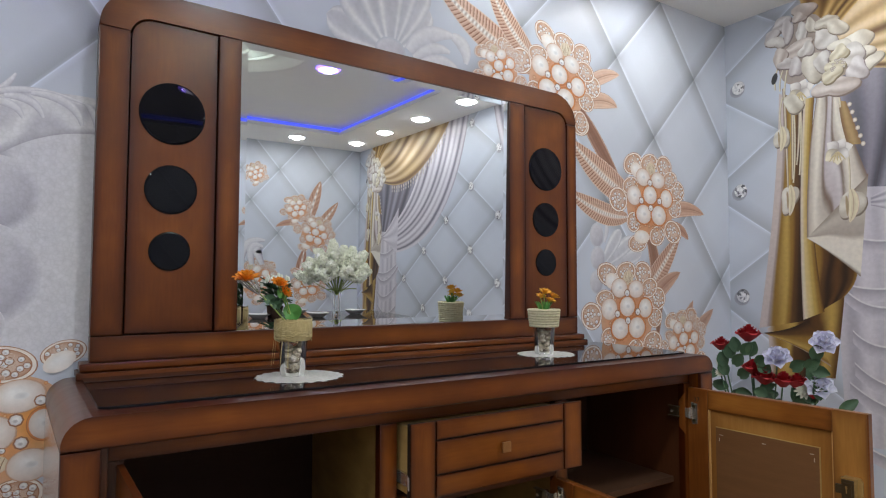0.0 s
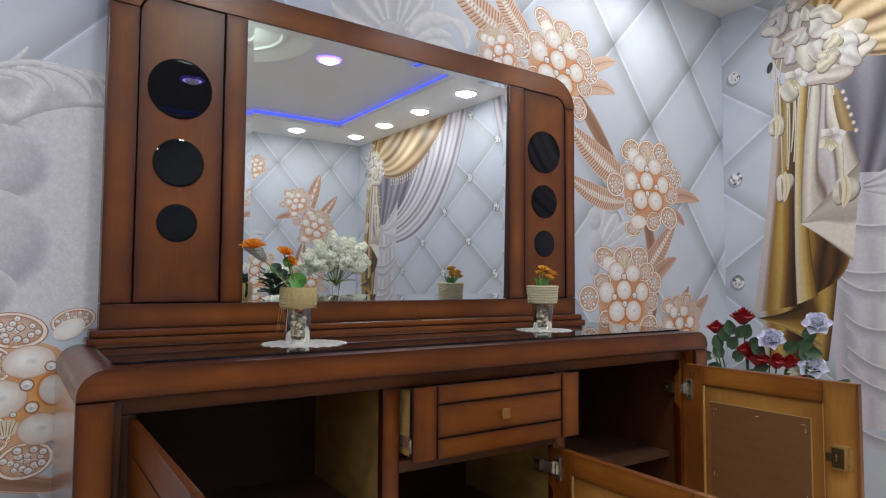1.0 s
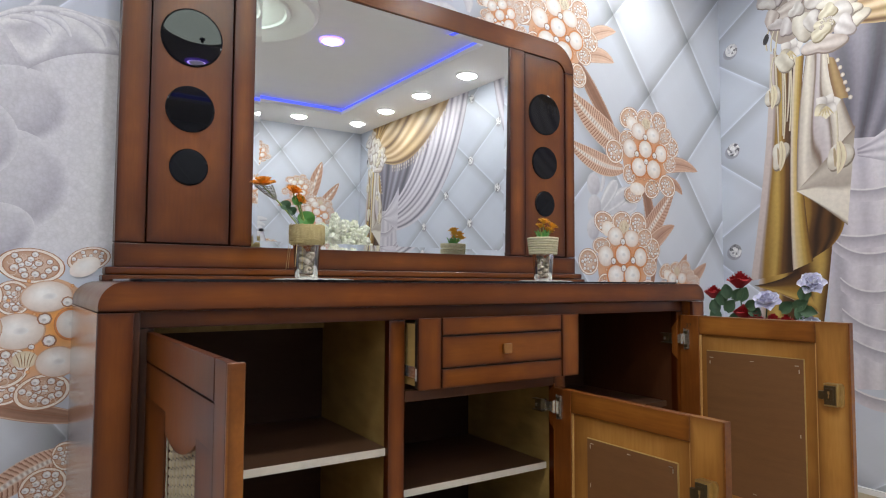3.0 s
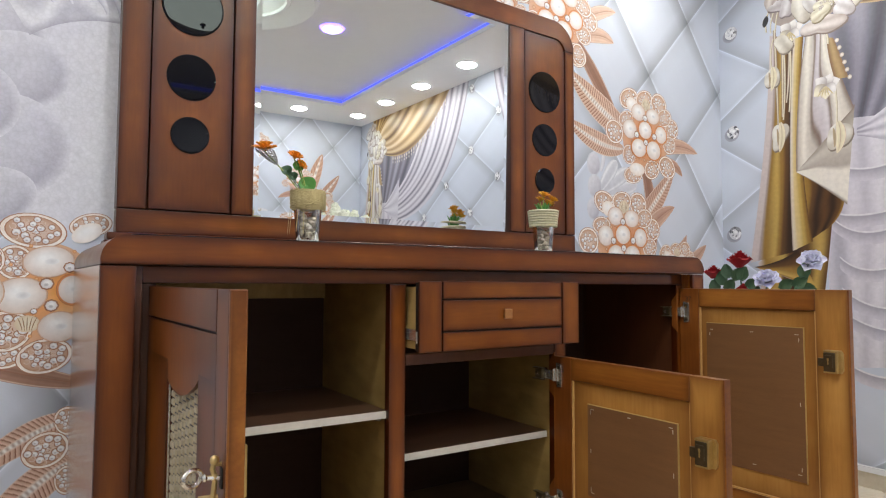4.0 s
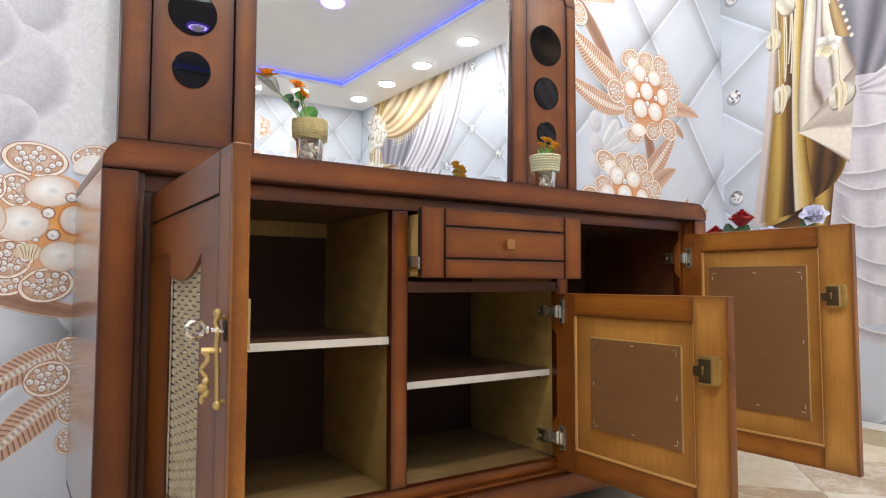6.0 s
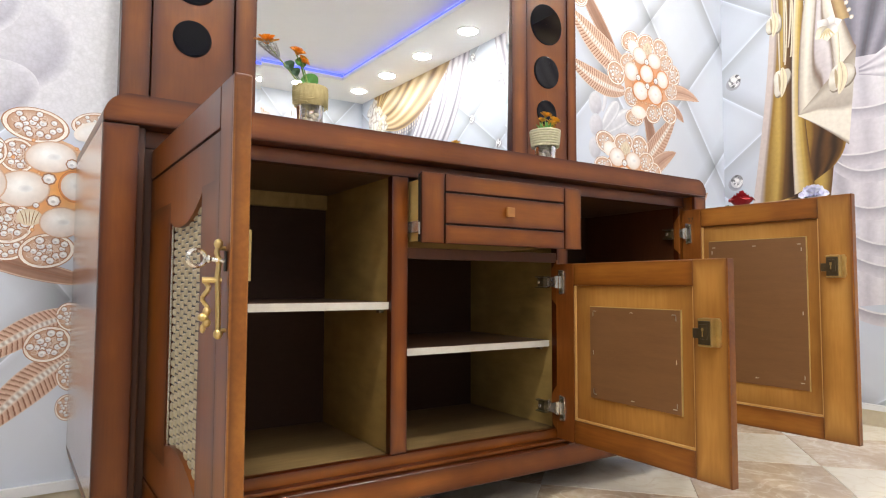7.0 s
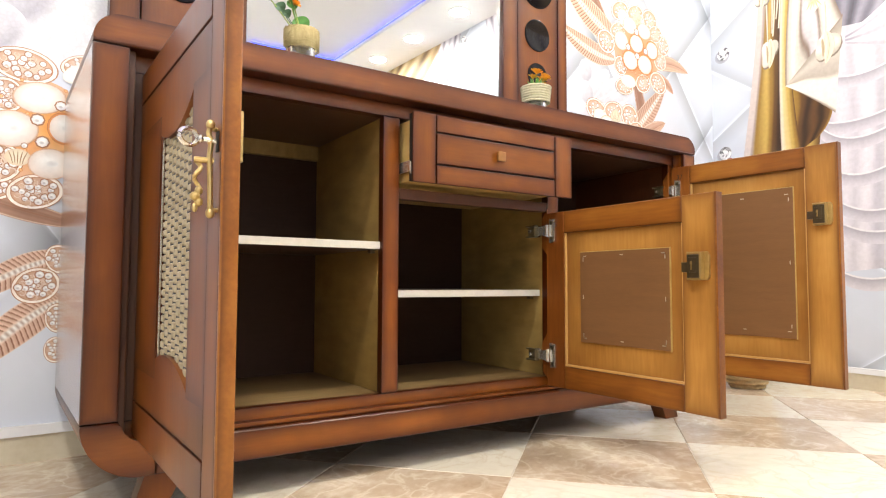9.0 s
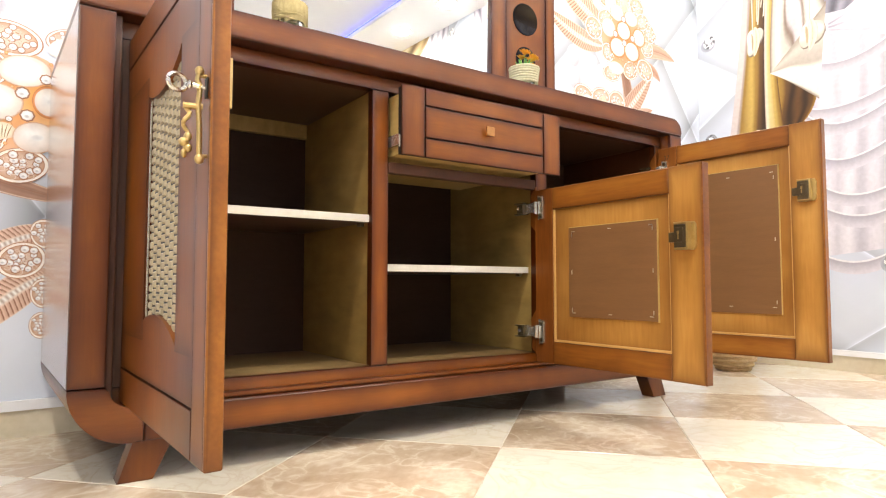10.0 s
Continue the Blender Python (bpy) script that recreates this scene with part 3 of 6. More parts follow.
def jewel_lobe(p, u, z, ru, rz, turn, rnd, gem=1.0):
    """A petal with a pale rolled rim round a copper bed set with stones and filigree."""
    ca, sa = math.cos(turn), math.sin(turn)

    def at(x, y):
        return u + ca * x - sa * y, z + sa * x + ca * y
    p.disc(u, z, ru * 1.045, rz * 1.045, (0.36, 0.17, 0.09), (0.42, 0.20, 0.11), turn, 26, rings=1)
    p.disc(u, z, ru, rz, (0.84, 0.70, 0.60), (0.95, 0.89, 0.83), turn, 26, rings=3)
    p.ring(u, z, ru * 0.97, rz * 0.97, 0.05, (0.97, 0.92, 0.86), (0.86, 0.68, 0.55), turn, 22, 0.1, 0.55)
    p.disc(u, z, ru * 0.88, rz * 0.87, (0.42, 0.20, 0.11), (0.42, 0.20, 0.11), turn, 24, rings=1)
    p.disc(u, z, ru * 0.845, rz * 0.835, (0.80, 0.66, 0.56), (0.58, 0.34, 0.22), turn, 24, rings=4)
    for k in range(round(19 / gem)):
        a, q = 2.4 * k + turn, 0.175 * math.sqrt(gem * k + 0.15)
        x, y = ru * q * math.cos(a), rz * q * math.sin(a)
        w = min(ru, rz) * rnd.uniform(0.12, 0.18) * (1.3 if gem < 1 else 1)
        if k % 3 == 2:
            p.ring(*at(x, y), w, w * 0.9, 0.40, (0.93, 0.82, 0.72), (0.50, 0.25, 0.14), a, 9, 0.0, rnd.uniform(0.7, 1.0))
        else:
            stone(p, *at(x, y), w * 0.95)


def pearl(p, u, z, ru, rz, turn=0.0, setting=True):
    """A printed pearl, as a rule in an orange setting."""
    if setting:
        p.ring(u, z, ru * 1.17, rz * 1.17, 0.18, (0.86, 0.34, 0.11), (0.46, 0.16, 0.06), turn, 24)
    else:
        p.ring(u, z, ru * 1.07, rz * 1.07, 0.08, (0.80, 0.58, 0.44), (0.50, 0.26, 0.15), turn, 22)
    p.disc(u, z, ru, rz, (0.99, 0.985, 0.975), (0.76, 0.64, 0.57), turn, 24, lift=(-0.12, 0.30), rings=9)
    p.disc(u + ru * 0.12, z + rz * 0.02, ru * 0.30, rz * 0.22, (0.76, 0.75, 0.76), (0.92, 0.91, 0.90), turn, 12, rings=4)


def stamens(p, u, z, w, h):
    """A hollow with yellow filaments between dark gaps."""
    p.disc(u, z, w, h, (0.86, 0.80, 0.62), (0.74, 0.60, 0.44), n=16, rings=3)
    for k in range(5):
        x = w * (0.36 * k - 0.72)
        p.leaf((u + 0.5 * x, z - 0.8 * h), (u + 0.6 * x, z), (u + 1.1 * x, z + 0.85 * h), w * 0.045, (0.46, 0.28, 0.14), (0.14, 0.07, 0.04))


def jewel_flower(p, u, z, k=1.0, turn=0.0, seed=1):
    """The flower that the paper repeats: a heap of pearls on an orange bed, round it a crowded ring of jewelled petals; k: size."""
    rnd = random.Random(seed)
    ca, sa = math.cos(turn), math.sin(turn)
    p.depth = 0.0009

    def at(x, y):
        return u + k * (ca * x - sa * y), z + k * (sa * x + ca * y)
    p.disc(*at(0, -0.02), 0.15 * k, 0.145 * k, (0.80, 0.30, 0.10), (0.70, 0.42, 0.27), turn, 28)
    for x, y, w, h in ((-0.20, -0.005, 0.054, 0.050), (0.185, 0.057, 0.046, 0.046), (-0.11, -0.093, 0.040, 0.042), (0.165, -0.02, 0.044, 0.040), (-0.108, 0.152, 0.060, 0.043), (0.094, 0.157, 0.052, 0.048),
                       (-0.007, 0.163, 0.057, 0.039), (0.13, 0.10, 0.052, 0.039), (-0.127, 0.059, 0.050, 0.034), (-0.086, -0.180, 0.058, 0.036), (0.145, -0.123, 0.058, 0.048), (0.04, -0.144, 0.052, 0.041)):
        jewel_lobe(p, *at(x, y), w * k, h * k, turn + rnd.uniform(-0.5, 0.5), rnd)
    stamens(p, *at(0.005, 0.140), 0.030 * k, 0.028 * k)
    stamens(p, *at(0.125, 0.01), 0.020 * k, 0.032 * k)
    for x, y, w, h in ((-0.090, 0.128, 0.036, 0.031), (-0.060, -0.153, 0.049, 0.028)):
        p.disc(*at(x, y), w * k, h * k, (0.97, 0.96, 0.95), (0.86, 0.76, 0.68), turn, 18, rings=5, lift=(-0.1, 0.3))
    for j in range(26):
        a = 0.2416 * j
        q = rnd.uniform(0.09, 0.13)
        p.disc(*at(q * math.cos(a), q * math.sin(a) - 0.01), 0.009 * k, 0.008 * k, (0.92, 0.60, 0.38), (0.46, 0.16, 0.06), n=7, rings=2)
    for x, y, w, h, held in ((-0.047, 0.100, 0.043, 0.036, 0), (0.050, 0.095, 0.043, 0.034, 0), (-0.105, 0.019, 0.043, 0.040, 0), (0.104, 0.019, 0.039, 0.038, 1), (-0.046, -0.057, 0.047, 0.040, 1), (0.052, -0.057, 0.047, 0.041, 1), (-0.003, 0.027, 0.043, 0.038, 1)):
        pearl(p, *at(x, y), w * k, h * k, turn, held)
    for x, y in ((-0.060, 0.0), (0.058, 0.005), (0.0, -0.028), (-0.003, 0.080)):
        stone(p, *at(x, y), 0.0135 * k)


EMB_L, EMB_M, EMB_D = (0.84, 0.84, 0.87), (0.64, 0.64, 0.71), (0.36, 0.355, 0.44)


def scroll(p, p0, p1, p2, width, light=EMB_L, dark=EMB_D):
    """A carved white band with light on its upper side."""
    def f(s, t):
        c, c2 = bez(p0, p1, p2, t), bez(p0, p1, p2, t + 0.01)
        d = Vector((c2[0] - c[0], c2[1] - c[1])).normalized()
        w = width * (0.35 + 0.65 * math.sin(math.pi * min(1, t * 0.9 + 0.1))) * (2 * s - 1)
        return c[0] - d.y * w, c[1] + d.x * w
    p.sheet(f, lambda s, t: mixc(mixc(dark, EMB_M, min(1, s * 3)), mixc(light, EMB_M, max(0, s * 4 - 3)), s), 8, 16)


BED = (0.73, 0.725, 0.775)


def puff(p, u, z, ru, rz, turn=0.0, bed=BED):
    """A rounded swelling of carving, lit from the upper left, its edge shaded off into the bed."""
    def colour(s, t):
        a = 2 * math.pi * t + turn
        k = 0.60 + 0.40 * min(1, s * 1.25) ** 1.6 * math.cos(a - 2.3) - 0.12 * s * s
        tone = mixc((0.42, 0.41, 0.49), (0.77, 0.765, 0.81), k)
        return mixc(tone, bed, max(0, (s - 0.80) / 0.20))
    ca, sa = math.cos(turn), math.sin(turn)
    p.sheet(lambda s, t: (u + ca * ru * s * math.cos(2 * math.pi * t) - sa * rz * s * math.sin(2 * math.pi * t), z + sa * ru * s * math.cos(2 * math.pi * t) + ca * rz * s * math.sin(2 * math.pi * t)), colour, 14, 32)


on_north = lambda u, z, d: (u, wall_y(u) - d, z)
on_east = lambda u, z, d: (X2 - d, u, z)
on_south = lambda u, z, d: (u, Y3 + d, z)

# embossed carving: a pale leather panel with a scrolled border, a shell, a small spray
p = picture(on_north)
p.sheet(lambda s, t: (-0.62 + 0.70 * s, 0.93 + 0.57 * t), lambda s, t: mixc(BED, (0.80, 0.80, 0.83), (0.5 + 0.5 * math.sin(2.6 * t + 0.3) * math.sin(1 + 1.9 * s)) * max(0, min(1, 8 * s - 6.6))), 40, 20)
for u, z, ru, rz, turn in ((-0.20, 1.40, 0.10, 0.09, 0.0), (-0.155, 1.305, 0.115, 0.095, 0.2), (-0.165, 1.125, 0.13, 0.125, -0.1), (-0.24, 1.22, 0.10, 0.10, 0.3), (-0.20, 1.00, 0.10, 0.07, 0.3)):
    puff(p, u, z, ru, rz, turn)


def frieze(s, t):
    low, high = bez((0.09, 1.468), (-0.04, 1.475), (-0.13, 1.395), t), bez((0.09, 1.552), (-0.04, 1.575), (-0.20, 1.515), t)
    return mixc(low, high, s)


def frieze_tone(s, t):
    k = (s - 0.45 + 0.28 * math.sin(3.0 * t)) * 7
    fold = mixc((0.58, 0.575, 0.635), (0.80, 0.80, 0.83), 0.5 + 0.5 * math.sin(k + 2.5 * math.sin(9 * t)))
    tone = mixc((0.47, 0.46, 0.53), fold, min(1, s * 6))
    return mixc(tone, (0.86, 0.86, 0.88), max(0, 1 - abs(s - 0.86) * 9))


p.sheet(frieze, frieze_tone, 40, 48)
PLUME_L, PLUME_D = (0.92, 0.92, 0.94), (0.50, 0.49, 0.56)
for q0, q1, q2, w in (((-0.16, 1.515), (-0.12, 1.55), (-0.100, 1.590), 0.008), ((-0.20, 1.505), (-0.10, 1.585), (0.040, 1.540), 0.008), ((0.040, 1.540), (0.064, 1.52), (0.062, 1.484), 0.008),
                      ((-0.17, 1.515), (-0.10, 1.535), (-0.084, 1.488), 0.010), ((-0.12, 1.535), (-0.060, 1.545), (-0.045, 1.494), 0.010), ((-0.07, 1.550), (0.02, 1.555), (0.034, 1.486), 0.011)):
    scroll(p, q0, q1, q2, w, PLUME_L, PLUME_D)
mesh("carving_print", p, PRINT_LEATHER, wall_north, "printed white carved border on a leather panel", False)
p = picture(on_north)
SHELL_BED = (0.58, 0.61, 0.67)


def shell_lobe(p, base, tip, width, light=(0.86, 0.865, 0.89), dark=(0.50, 0.505, 0.575)):
    """One fluted petal of a carved shell: a hollow between a bright and a shaded ridge, its round end shaded off."""
    d = Vector((tip[0] - base[0], tip[1] - base[1]))
    n = Vector((-d.y, d.x)).normalized()

    def f(s, t):
        w = width * (0.16 + 0.84 * math.sin(0.5 * math.pi * min(1, t / 0.72)) if t < 0.72 else math.sqrt(max(0.0, 1 - ((t - 0.72) / 0.28) ** 2))) * (2 * s - 1)
        return base[0] + d.x * t + n.x * w, base[1] + d.y * t + n.y * w

    def colour(s, t):
        x = 2 * s - 1
        ridge = math.exp(-((x - 0.62) / 0.20) ** 2) + 0.75 * math.exp(-((x + 0.70) / 0.16) ** 2)
        tone = mixc(mixc(dark, (0.70, 0.705, 0.755), 0.35 + 0.4 * t + 0.25 * x), light, min(1, ridge))
        return mixc(tone, SHELL_BED, max(0, (abs(x) - 0.86) / 0.14) * 0.8)
    p.sheet(f, colour, 24, 20)


for tip, w in (((0.690, 1.835), 0.045), ((0.655, 1.915), 0.055), ((1.02, 2.01), 0.050), ((0.715, 2.02), 0.062), ((1.00, 2.10), 0.055), ((0.775, 2.12), 0.062), ((0.945, 2.17), 0.058), ((0.865, 2.20), 0.060)):
    shell_lobe(p, (0.873, 1.845), tip, w)
for q0, q1, q2, w in (((0.94, 1.86), (1.00, 1.95), (1.11, 1.945), 0.030), ((1.11, 1.945), (1.18, 1.93), (1.165, 1.86), 0.026), ((0.96, 1.84), (1.04, 1.91), (1.10, 1.885), 0.020), ((0.98, 1.82), (1.06, 1.87), (1.13, 1.835), 0.022)):
    scroll(p, q0, q1, q2, w, (0.85, 0.855, 0.88), (0.56, 0.565, 0.63))
puff(p, 0.873, 1.845, 0.055, 0.045, 0, SHELL_BED)
SPRAY_BED = (0.66, 0.69, 0.745)
for tip, w in (((2.09, 1.17), 0.038), ((2.07, 1.235), 0.034), ((2.02, 1.295), 0.034), ((1.94, 1.325), 0.032)):
    shell_lobe(p, (1.815, 1.165), tip, w, (0.84, 0.85, 0.88), (0.52, 0.53, 0.595))
scroll(p, (1.842, 1.27), (1.872, 1.33), (1.852, 1.385), 0.012, (0.84, 0.85, 0.88), (0.52, 0.53, 0.60))
for u, z, ru, rz in ((1.801, 1.296, 0.040, 0.050), (1.806, 1.205, 0.042, 0.050), (1.797, 1.112, 0.038, 0.048)):
    puff(p, u, z, ru, rz, 0, SPRAY_BED)
mesh("carving_print", p, PRINT, wall_north, "printed white carved shell, scrolls and spray", False)

# jewelled flower branch beside and above the mirror
p = picture(on_north, 0.0007)
FEATHER, FEATHER_D = (0.80, 0.56, 0.43), (0.26, 0.10, 0.055)
p.leaf((1.49, 1.90), (1.27, 1.95), (1.035, 2.125), 0.060, FEATHER, FEATHER_D, 34)
p.leaf((1.49, 1.94), (1.37, 1.99), (1.255, 2.19), 0.046, FEATHER, FEATHER_D, 30)
p.leaf((1.72, 1.86), (1.83, 1.96), (1.945, 1.967), 0.030, (0.82, 0.62, 0.50), (0.56, 0.30, 0.19))
p.leaf((1.71, 1.80), (1.84, 1.87), (1.93, 1.828), 0.034, (0.82, 0.62, 0.50), (0.56, 0.30, 0.19))
for q0, q1, q2, w in (((1.70, 1.80), (1.80, 1.68), (1.98, 1.46), 0.034), ((2.10, 1.35), (2.20, 1.15), (2.16, 0.86), 0.036)):
    p.leaf(q0, q1, q2, w, (0.40, 0.22, 0.16), (0.19, 0.085, 0.05))
p.leaf((2.02, 1.46), (1.86, 1.50), (1.655, 1.665), 0.062, FEATHER, FEATHER_D, 34)
p.leaf((1.98, 1.38), (1.84, 1.36), (1.64, 1.465), 0.046, FEATHER, FEATHER_D, 30)
p.leaf((2.20, 1.385), (2.33, 1.47), (2.505, 1.420), 0.036, (0.74, 0.50, 0.38), (0.44, 0.21, 0.13))
p.leaf((2.24, 1.36), (2.34, 1.36), (2.385, 1.300), 0.024, (0.62, 0.38, 0.28), (0.36, 0.16, 0.10))
p.leaf((2.06, 1.05), (2.16, 1.12), (2.33, 1.33), 0.050, (0.66, 0.44, 0.34), (0.34, 0.16, 0.10), 26)
p.leaf((2.12, 1.01), (2.18, 1.10), (2.325, 1.155), 0.038, (0.66, 0.44, 0.34), (0.36, 0.17, 0.11))
p.leaf((2.27, 0.90), (2.36, 0.93), (2.410, 1.030), 0.028, (0.66, 0.44, 0.34), (0.38, 0.20, 0.13))
p.leaf((2.37, 0.87), (2.45, 0.90), (2.560, 0.990), 0.034, (0.66, 0.44, 0.34), (0.38, 0.20, 0.13))
jewel_flower(p, 1.315, 1.870, 0.52, 0.4, 5)
jewel_flower(p, 1.600, 1.880, 0.96, -0.25, 2)
jewel_lobe(p, 1.715, 1.735, 0.035, 0.045, 0.2, random.Random(3))
jewel_flower(p, 2.340, 0.845, 0.72, 0.1, 6)
jewel_flower(p, 2.128, 1.454, 1.0, 0.0, 3)
jewel_flower(p, 1.975, 0.984, 1.04, 0.0, 4)
mesh("flower_print", p, PRINT, wall_north, "printed copper and pearl jewelled flower branch", False)

# the same kind of branch at the foot of the wall beside the sideboard
p = picture(on_north, 0.0007)
rnd = random.Random(12)
p.leaf((0.02, 0.555), (-0.12, 0.58), (-0.32, 0.66), 0.024, (0.46, 0.27, 0.19), (0.20, 0.09, 0.055))
p.leaf((-0.07, 0.655), (-0.15, 0.64), (-0.26, 0.60), 0.030, FEATHER, FEATHER_D, 20)
p.leaf((0.0, 0.475), (-0.09, 0.47), (-0.24, 0.345), 0.032, FEATHER, FEATHER_D, 26)
p.leaf((-0.005, 0.375), (-0.08, 0.35), (-0.22, 0.185), 0.040, FEATHER, FEATHER_D, 26)
for u, z, w, h, a in ((-0.022, 0.470, 0.028, 0.034, 0.3), (-0.020, 0.330, 0.026, 0.034, 0.1), (-0.022, 0.255, 0.024, 0.03, 0.0), (-0.066, 0.407, 0.048, 0.040, 0.35)):
    jewel_lobe(p, u, z, w, h, a, rnd, 0.8)
p.disc(-0.08, 0.775, 0.115, 0.125, (0.82, 0.36, 0.12), (0.72, 0.44, 0.28), n=28)
p.disc(-0.038, 0.790, 0.052, 0.060, (0.90, 0.36, 0.06), (0.86, 0.50, 0.24), n=22)
for u, z, w, h, a in ((-0.165, 0.640, 0.050, 0.034, -0.3), (-0.106, 0.926, 0.066, 0.040, -0.12), (0.012, 0.945, 0.046, 0.028, 0.25), (-0.140, 0.850, 0.036, 0.040, 0.2), (-0.20, 0.855, 0.04, 0.04, 0.2), (-0.152, 0.690, 0.050, 0.046, 0.4), (-0.075, 0.628, 0.056, 0.040, 0.2), (-0.21, 0.70, 0.04, 0.05, 0.2)):
    jewel_lobe(p, u, z, w, h, a, rnd, 0.8)
p.disc(0.004, 0.925, 0.036, 0.022, (0.97, 0.96, 0.95), (0.90, 0.82, 0.76), 0.5, 18, rings=5, lift=(-0.1, 0.3))
for k in range(30):
    a, q = 2.4 * k, 0.02 + 0.016 * math.sqrt(k)
    p.disc(-0.07 + q * math.cos(a), 0.785 + 1.1 * q * math.sin(a), 0.0045, 0.0045, (0.94, 0.60, 0.30), (0.62, 0.20, 0.05), n=7, rings=2)
stamens(p, -0.112, 0.706, 0.026, 0.020)
for u, z, w, h, held in ((-0.073, 0.853, 0.051, 0.036, 0), (-0.128, 0.772, 0.052, 0.041, 0), (-0.205, 0.78, 0.045, 0.045, 0), (-0.022, 0.786, 0.030, 0.034, 1), (-0.048, 0.697, 0.042, 0.035, 0)):
    pearl(p, u, z, w, h, 0.1, held)
for u, z, r in ((-0.076, 0.800, 0.0125), (-0.065, 0.748, 0.0125), (-0.030, 0.840, 0.011), (-0.10, 0.735, 0.006)):
    stone(p, u, z, r)
mesh("flower_print", p, PRINT, wall_north, "printed copper and pearl jewelled flower", False)

# flowers on the wall behind
p = picture(on_south)
p.leaf((2.12, 1.50), (2.20, 1.80), (2.27, 2.00), 0.06, (0.62, 0.38, 0.28), (0.40, 0.20, 0.13), 8)
p.leaf((2.22, 1.50), (2.34, 1.62), (2.46, 1.80), 0.05, (0.62, 0.38, 0.28), (0.40, 0.20, 0.13), 8)
p.leaf((2.05, 1.55), (1.95, 1.60), (1.82, 1.52), 0.03, (0.62, 0.38, 0.28), (0.40, 0.20, 0.13))
p.leaf((2.05, 0.95), (2.08, 1.15), (2.12, 1.33), 0.05, (0.50, 0.28, 0.2), (0.30, 0.14, 0.09), 6)
jewel_flower(p, 1.62, 2.02, 0.52, 0.4, 9)
jewel_flower(p, 2.03, 1.70, 0.70, 0.2, 7)
jewel_flower(p, 2.22, 1.46, 0.92, -0.3, 8)
jewel_flower(p, 1.65, 1.00, 1.0, 0.5, 11)
jewel_flower(p, 2.15, 0.95, 0.95, 0.1, 10)
for k in range(3):
    scroll(p, (1.50 + 0.1 * k, 1.15), (1.50 + 0.05 * k, 1.42 - 0.03 * k), (1.72 - 0.02 * k, 1.38 - 0.06 * k), 0.04)
mesh("flower_print", p, PRINT, wall_south, "printed copper and pearl jewelled flowers", False)

SHEER_L, SHEER_M = (0.82, 0.79, 0.84), (0.63, 0.60, 0.67)


def three(light, mid, dark, k):
    return mixc(dark, mid, k * 2) if k < 0.5 else mixc(mid, light, k * 2 - 1)


def drape(p, left, right, folds, tones, phase=0.0, ns=48, nt=16, deep=0.0):
    """A hanging cloth between two bent edges, with folds along it."""
    def colour(s, t):
        k = 0.5 + 0.5 * math.sin(2 * math.pi * (folds * s + phase + 0.12 * math.sin(5 * t + 7 * s)))
        k = 0.65 * k + 0.35 * (0.5 + 0.5 * math.sin(2 * math.pi * (folds * 0.37 * s + 1.7 * phase + 0.2 * t)))
        return three(*tones, max(0, k - deep * t))
    p.sheet(lambda s, t: mixc(bez(*left, t), bez(*right, t), s), colour, ns, nt)


def cloth(p, left, right, stops, wave=0.03):
    """A fall of cloth between two bent edges, its folds given as tones from the one edge to the other."""
    def colour(s, t):
        s = max(0.0, min(1.0, s + wave * math.sin(math.pi * s) * math.sin(7 * t + 9 * s)))
        for (a, ca), (b, cb) in zip(stops, stops[1:]):
            if s <= b:
                k = (s - a) / max(1e-6, b - a)
                return mixc(ca, cb, k * k * (3 - 2 * k))
        return stops[-1][1]
    p.sheet(lambda s, t: mixc(bez(*left, t), bez(*right, t), s), colour, 48, 20)


def petal_print(p, s, z, r, turn, tint, fat=0.55):
    """One printed petal: pale tip, shaded root, a darker rim below."""
    ca, sa = math.cos(turn), math.sin(turn)

    def f(k, t):
        x, y = r * t, r * fat * math.sin(math.pi * min(1, 0.07 + 0.91 * t ** 0.9)) * (2 * k - 1)
        return s + ca * x - sa * y, z + sa * x + ca * y
    dark = mixc(tint, (0.20, 0.14, 0.12), 0.70)
    p.sheet(f, lambda k, t: mixc(mixc(dark, tint, min(1, t * 1.7)), dark, max(0, abs(2 * k - 1) - 0.72) * 1.6 + (0.25 if k < 0.5 else 0) * (1 - t)), 8, 8)


def blossom(p, s, z, r, turn, petals=5, tint=(0.84, 0.80, 0.74), squash=0.0):
    """A loose flower: uneven petals, some folded narrow; only the full ones show stamens."""
    rnd = random.Random(int(1000 * (s + z)))
    for k in range(petals):
        a = turn + 2 * math.pi * (k + rnd.uniform(-0.25, 0.25)) / petals
        tone = mixc(tint, (0.90, 0.88, 0.84), rnd.uniform(-0.1, 0.35))
        petal_print(p, s + 0.1 * r * math.cos(a), z + 0.1 * r * math.sin(a), r * rnd.uniform(0.75, 1.2) * (1 - squash * abs(math.sin(a))), a, tone, rnd.uniform(0.42, 0.75))
    if petals > 4:
        for k in range(8):
            a = 0.8 * k
            p.disc(s + r * 0.16 * math.cos(a), z + r * 0.13 * math.sin(1.7 * a), r * 0.05, r * 0.05, (0.80, 0.70, 0.50), (0.36, 0.26, 0.15), n=7, rings=2)


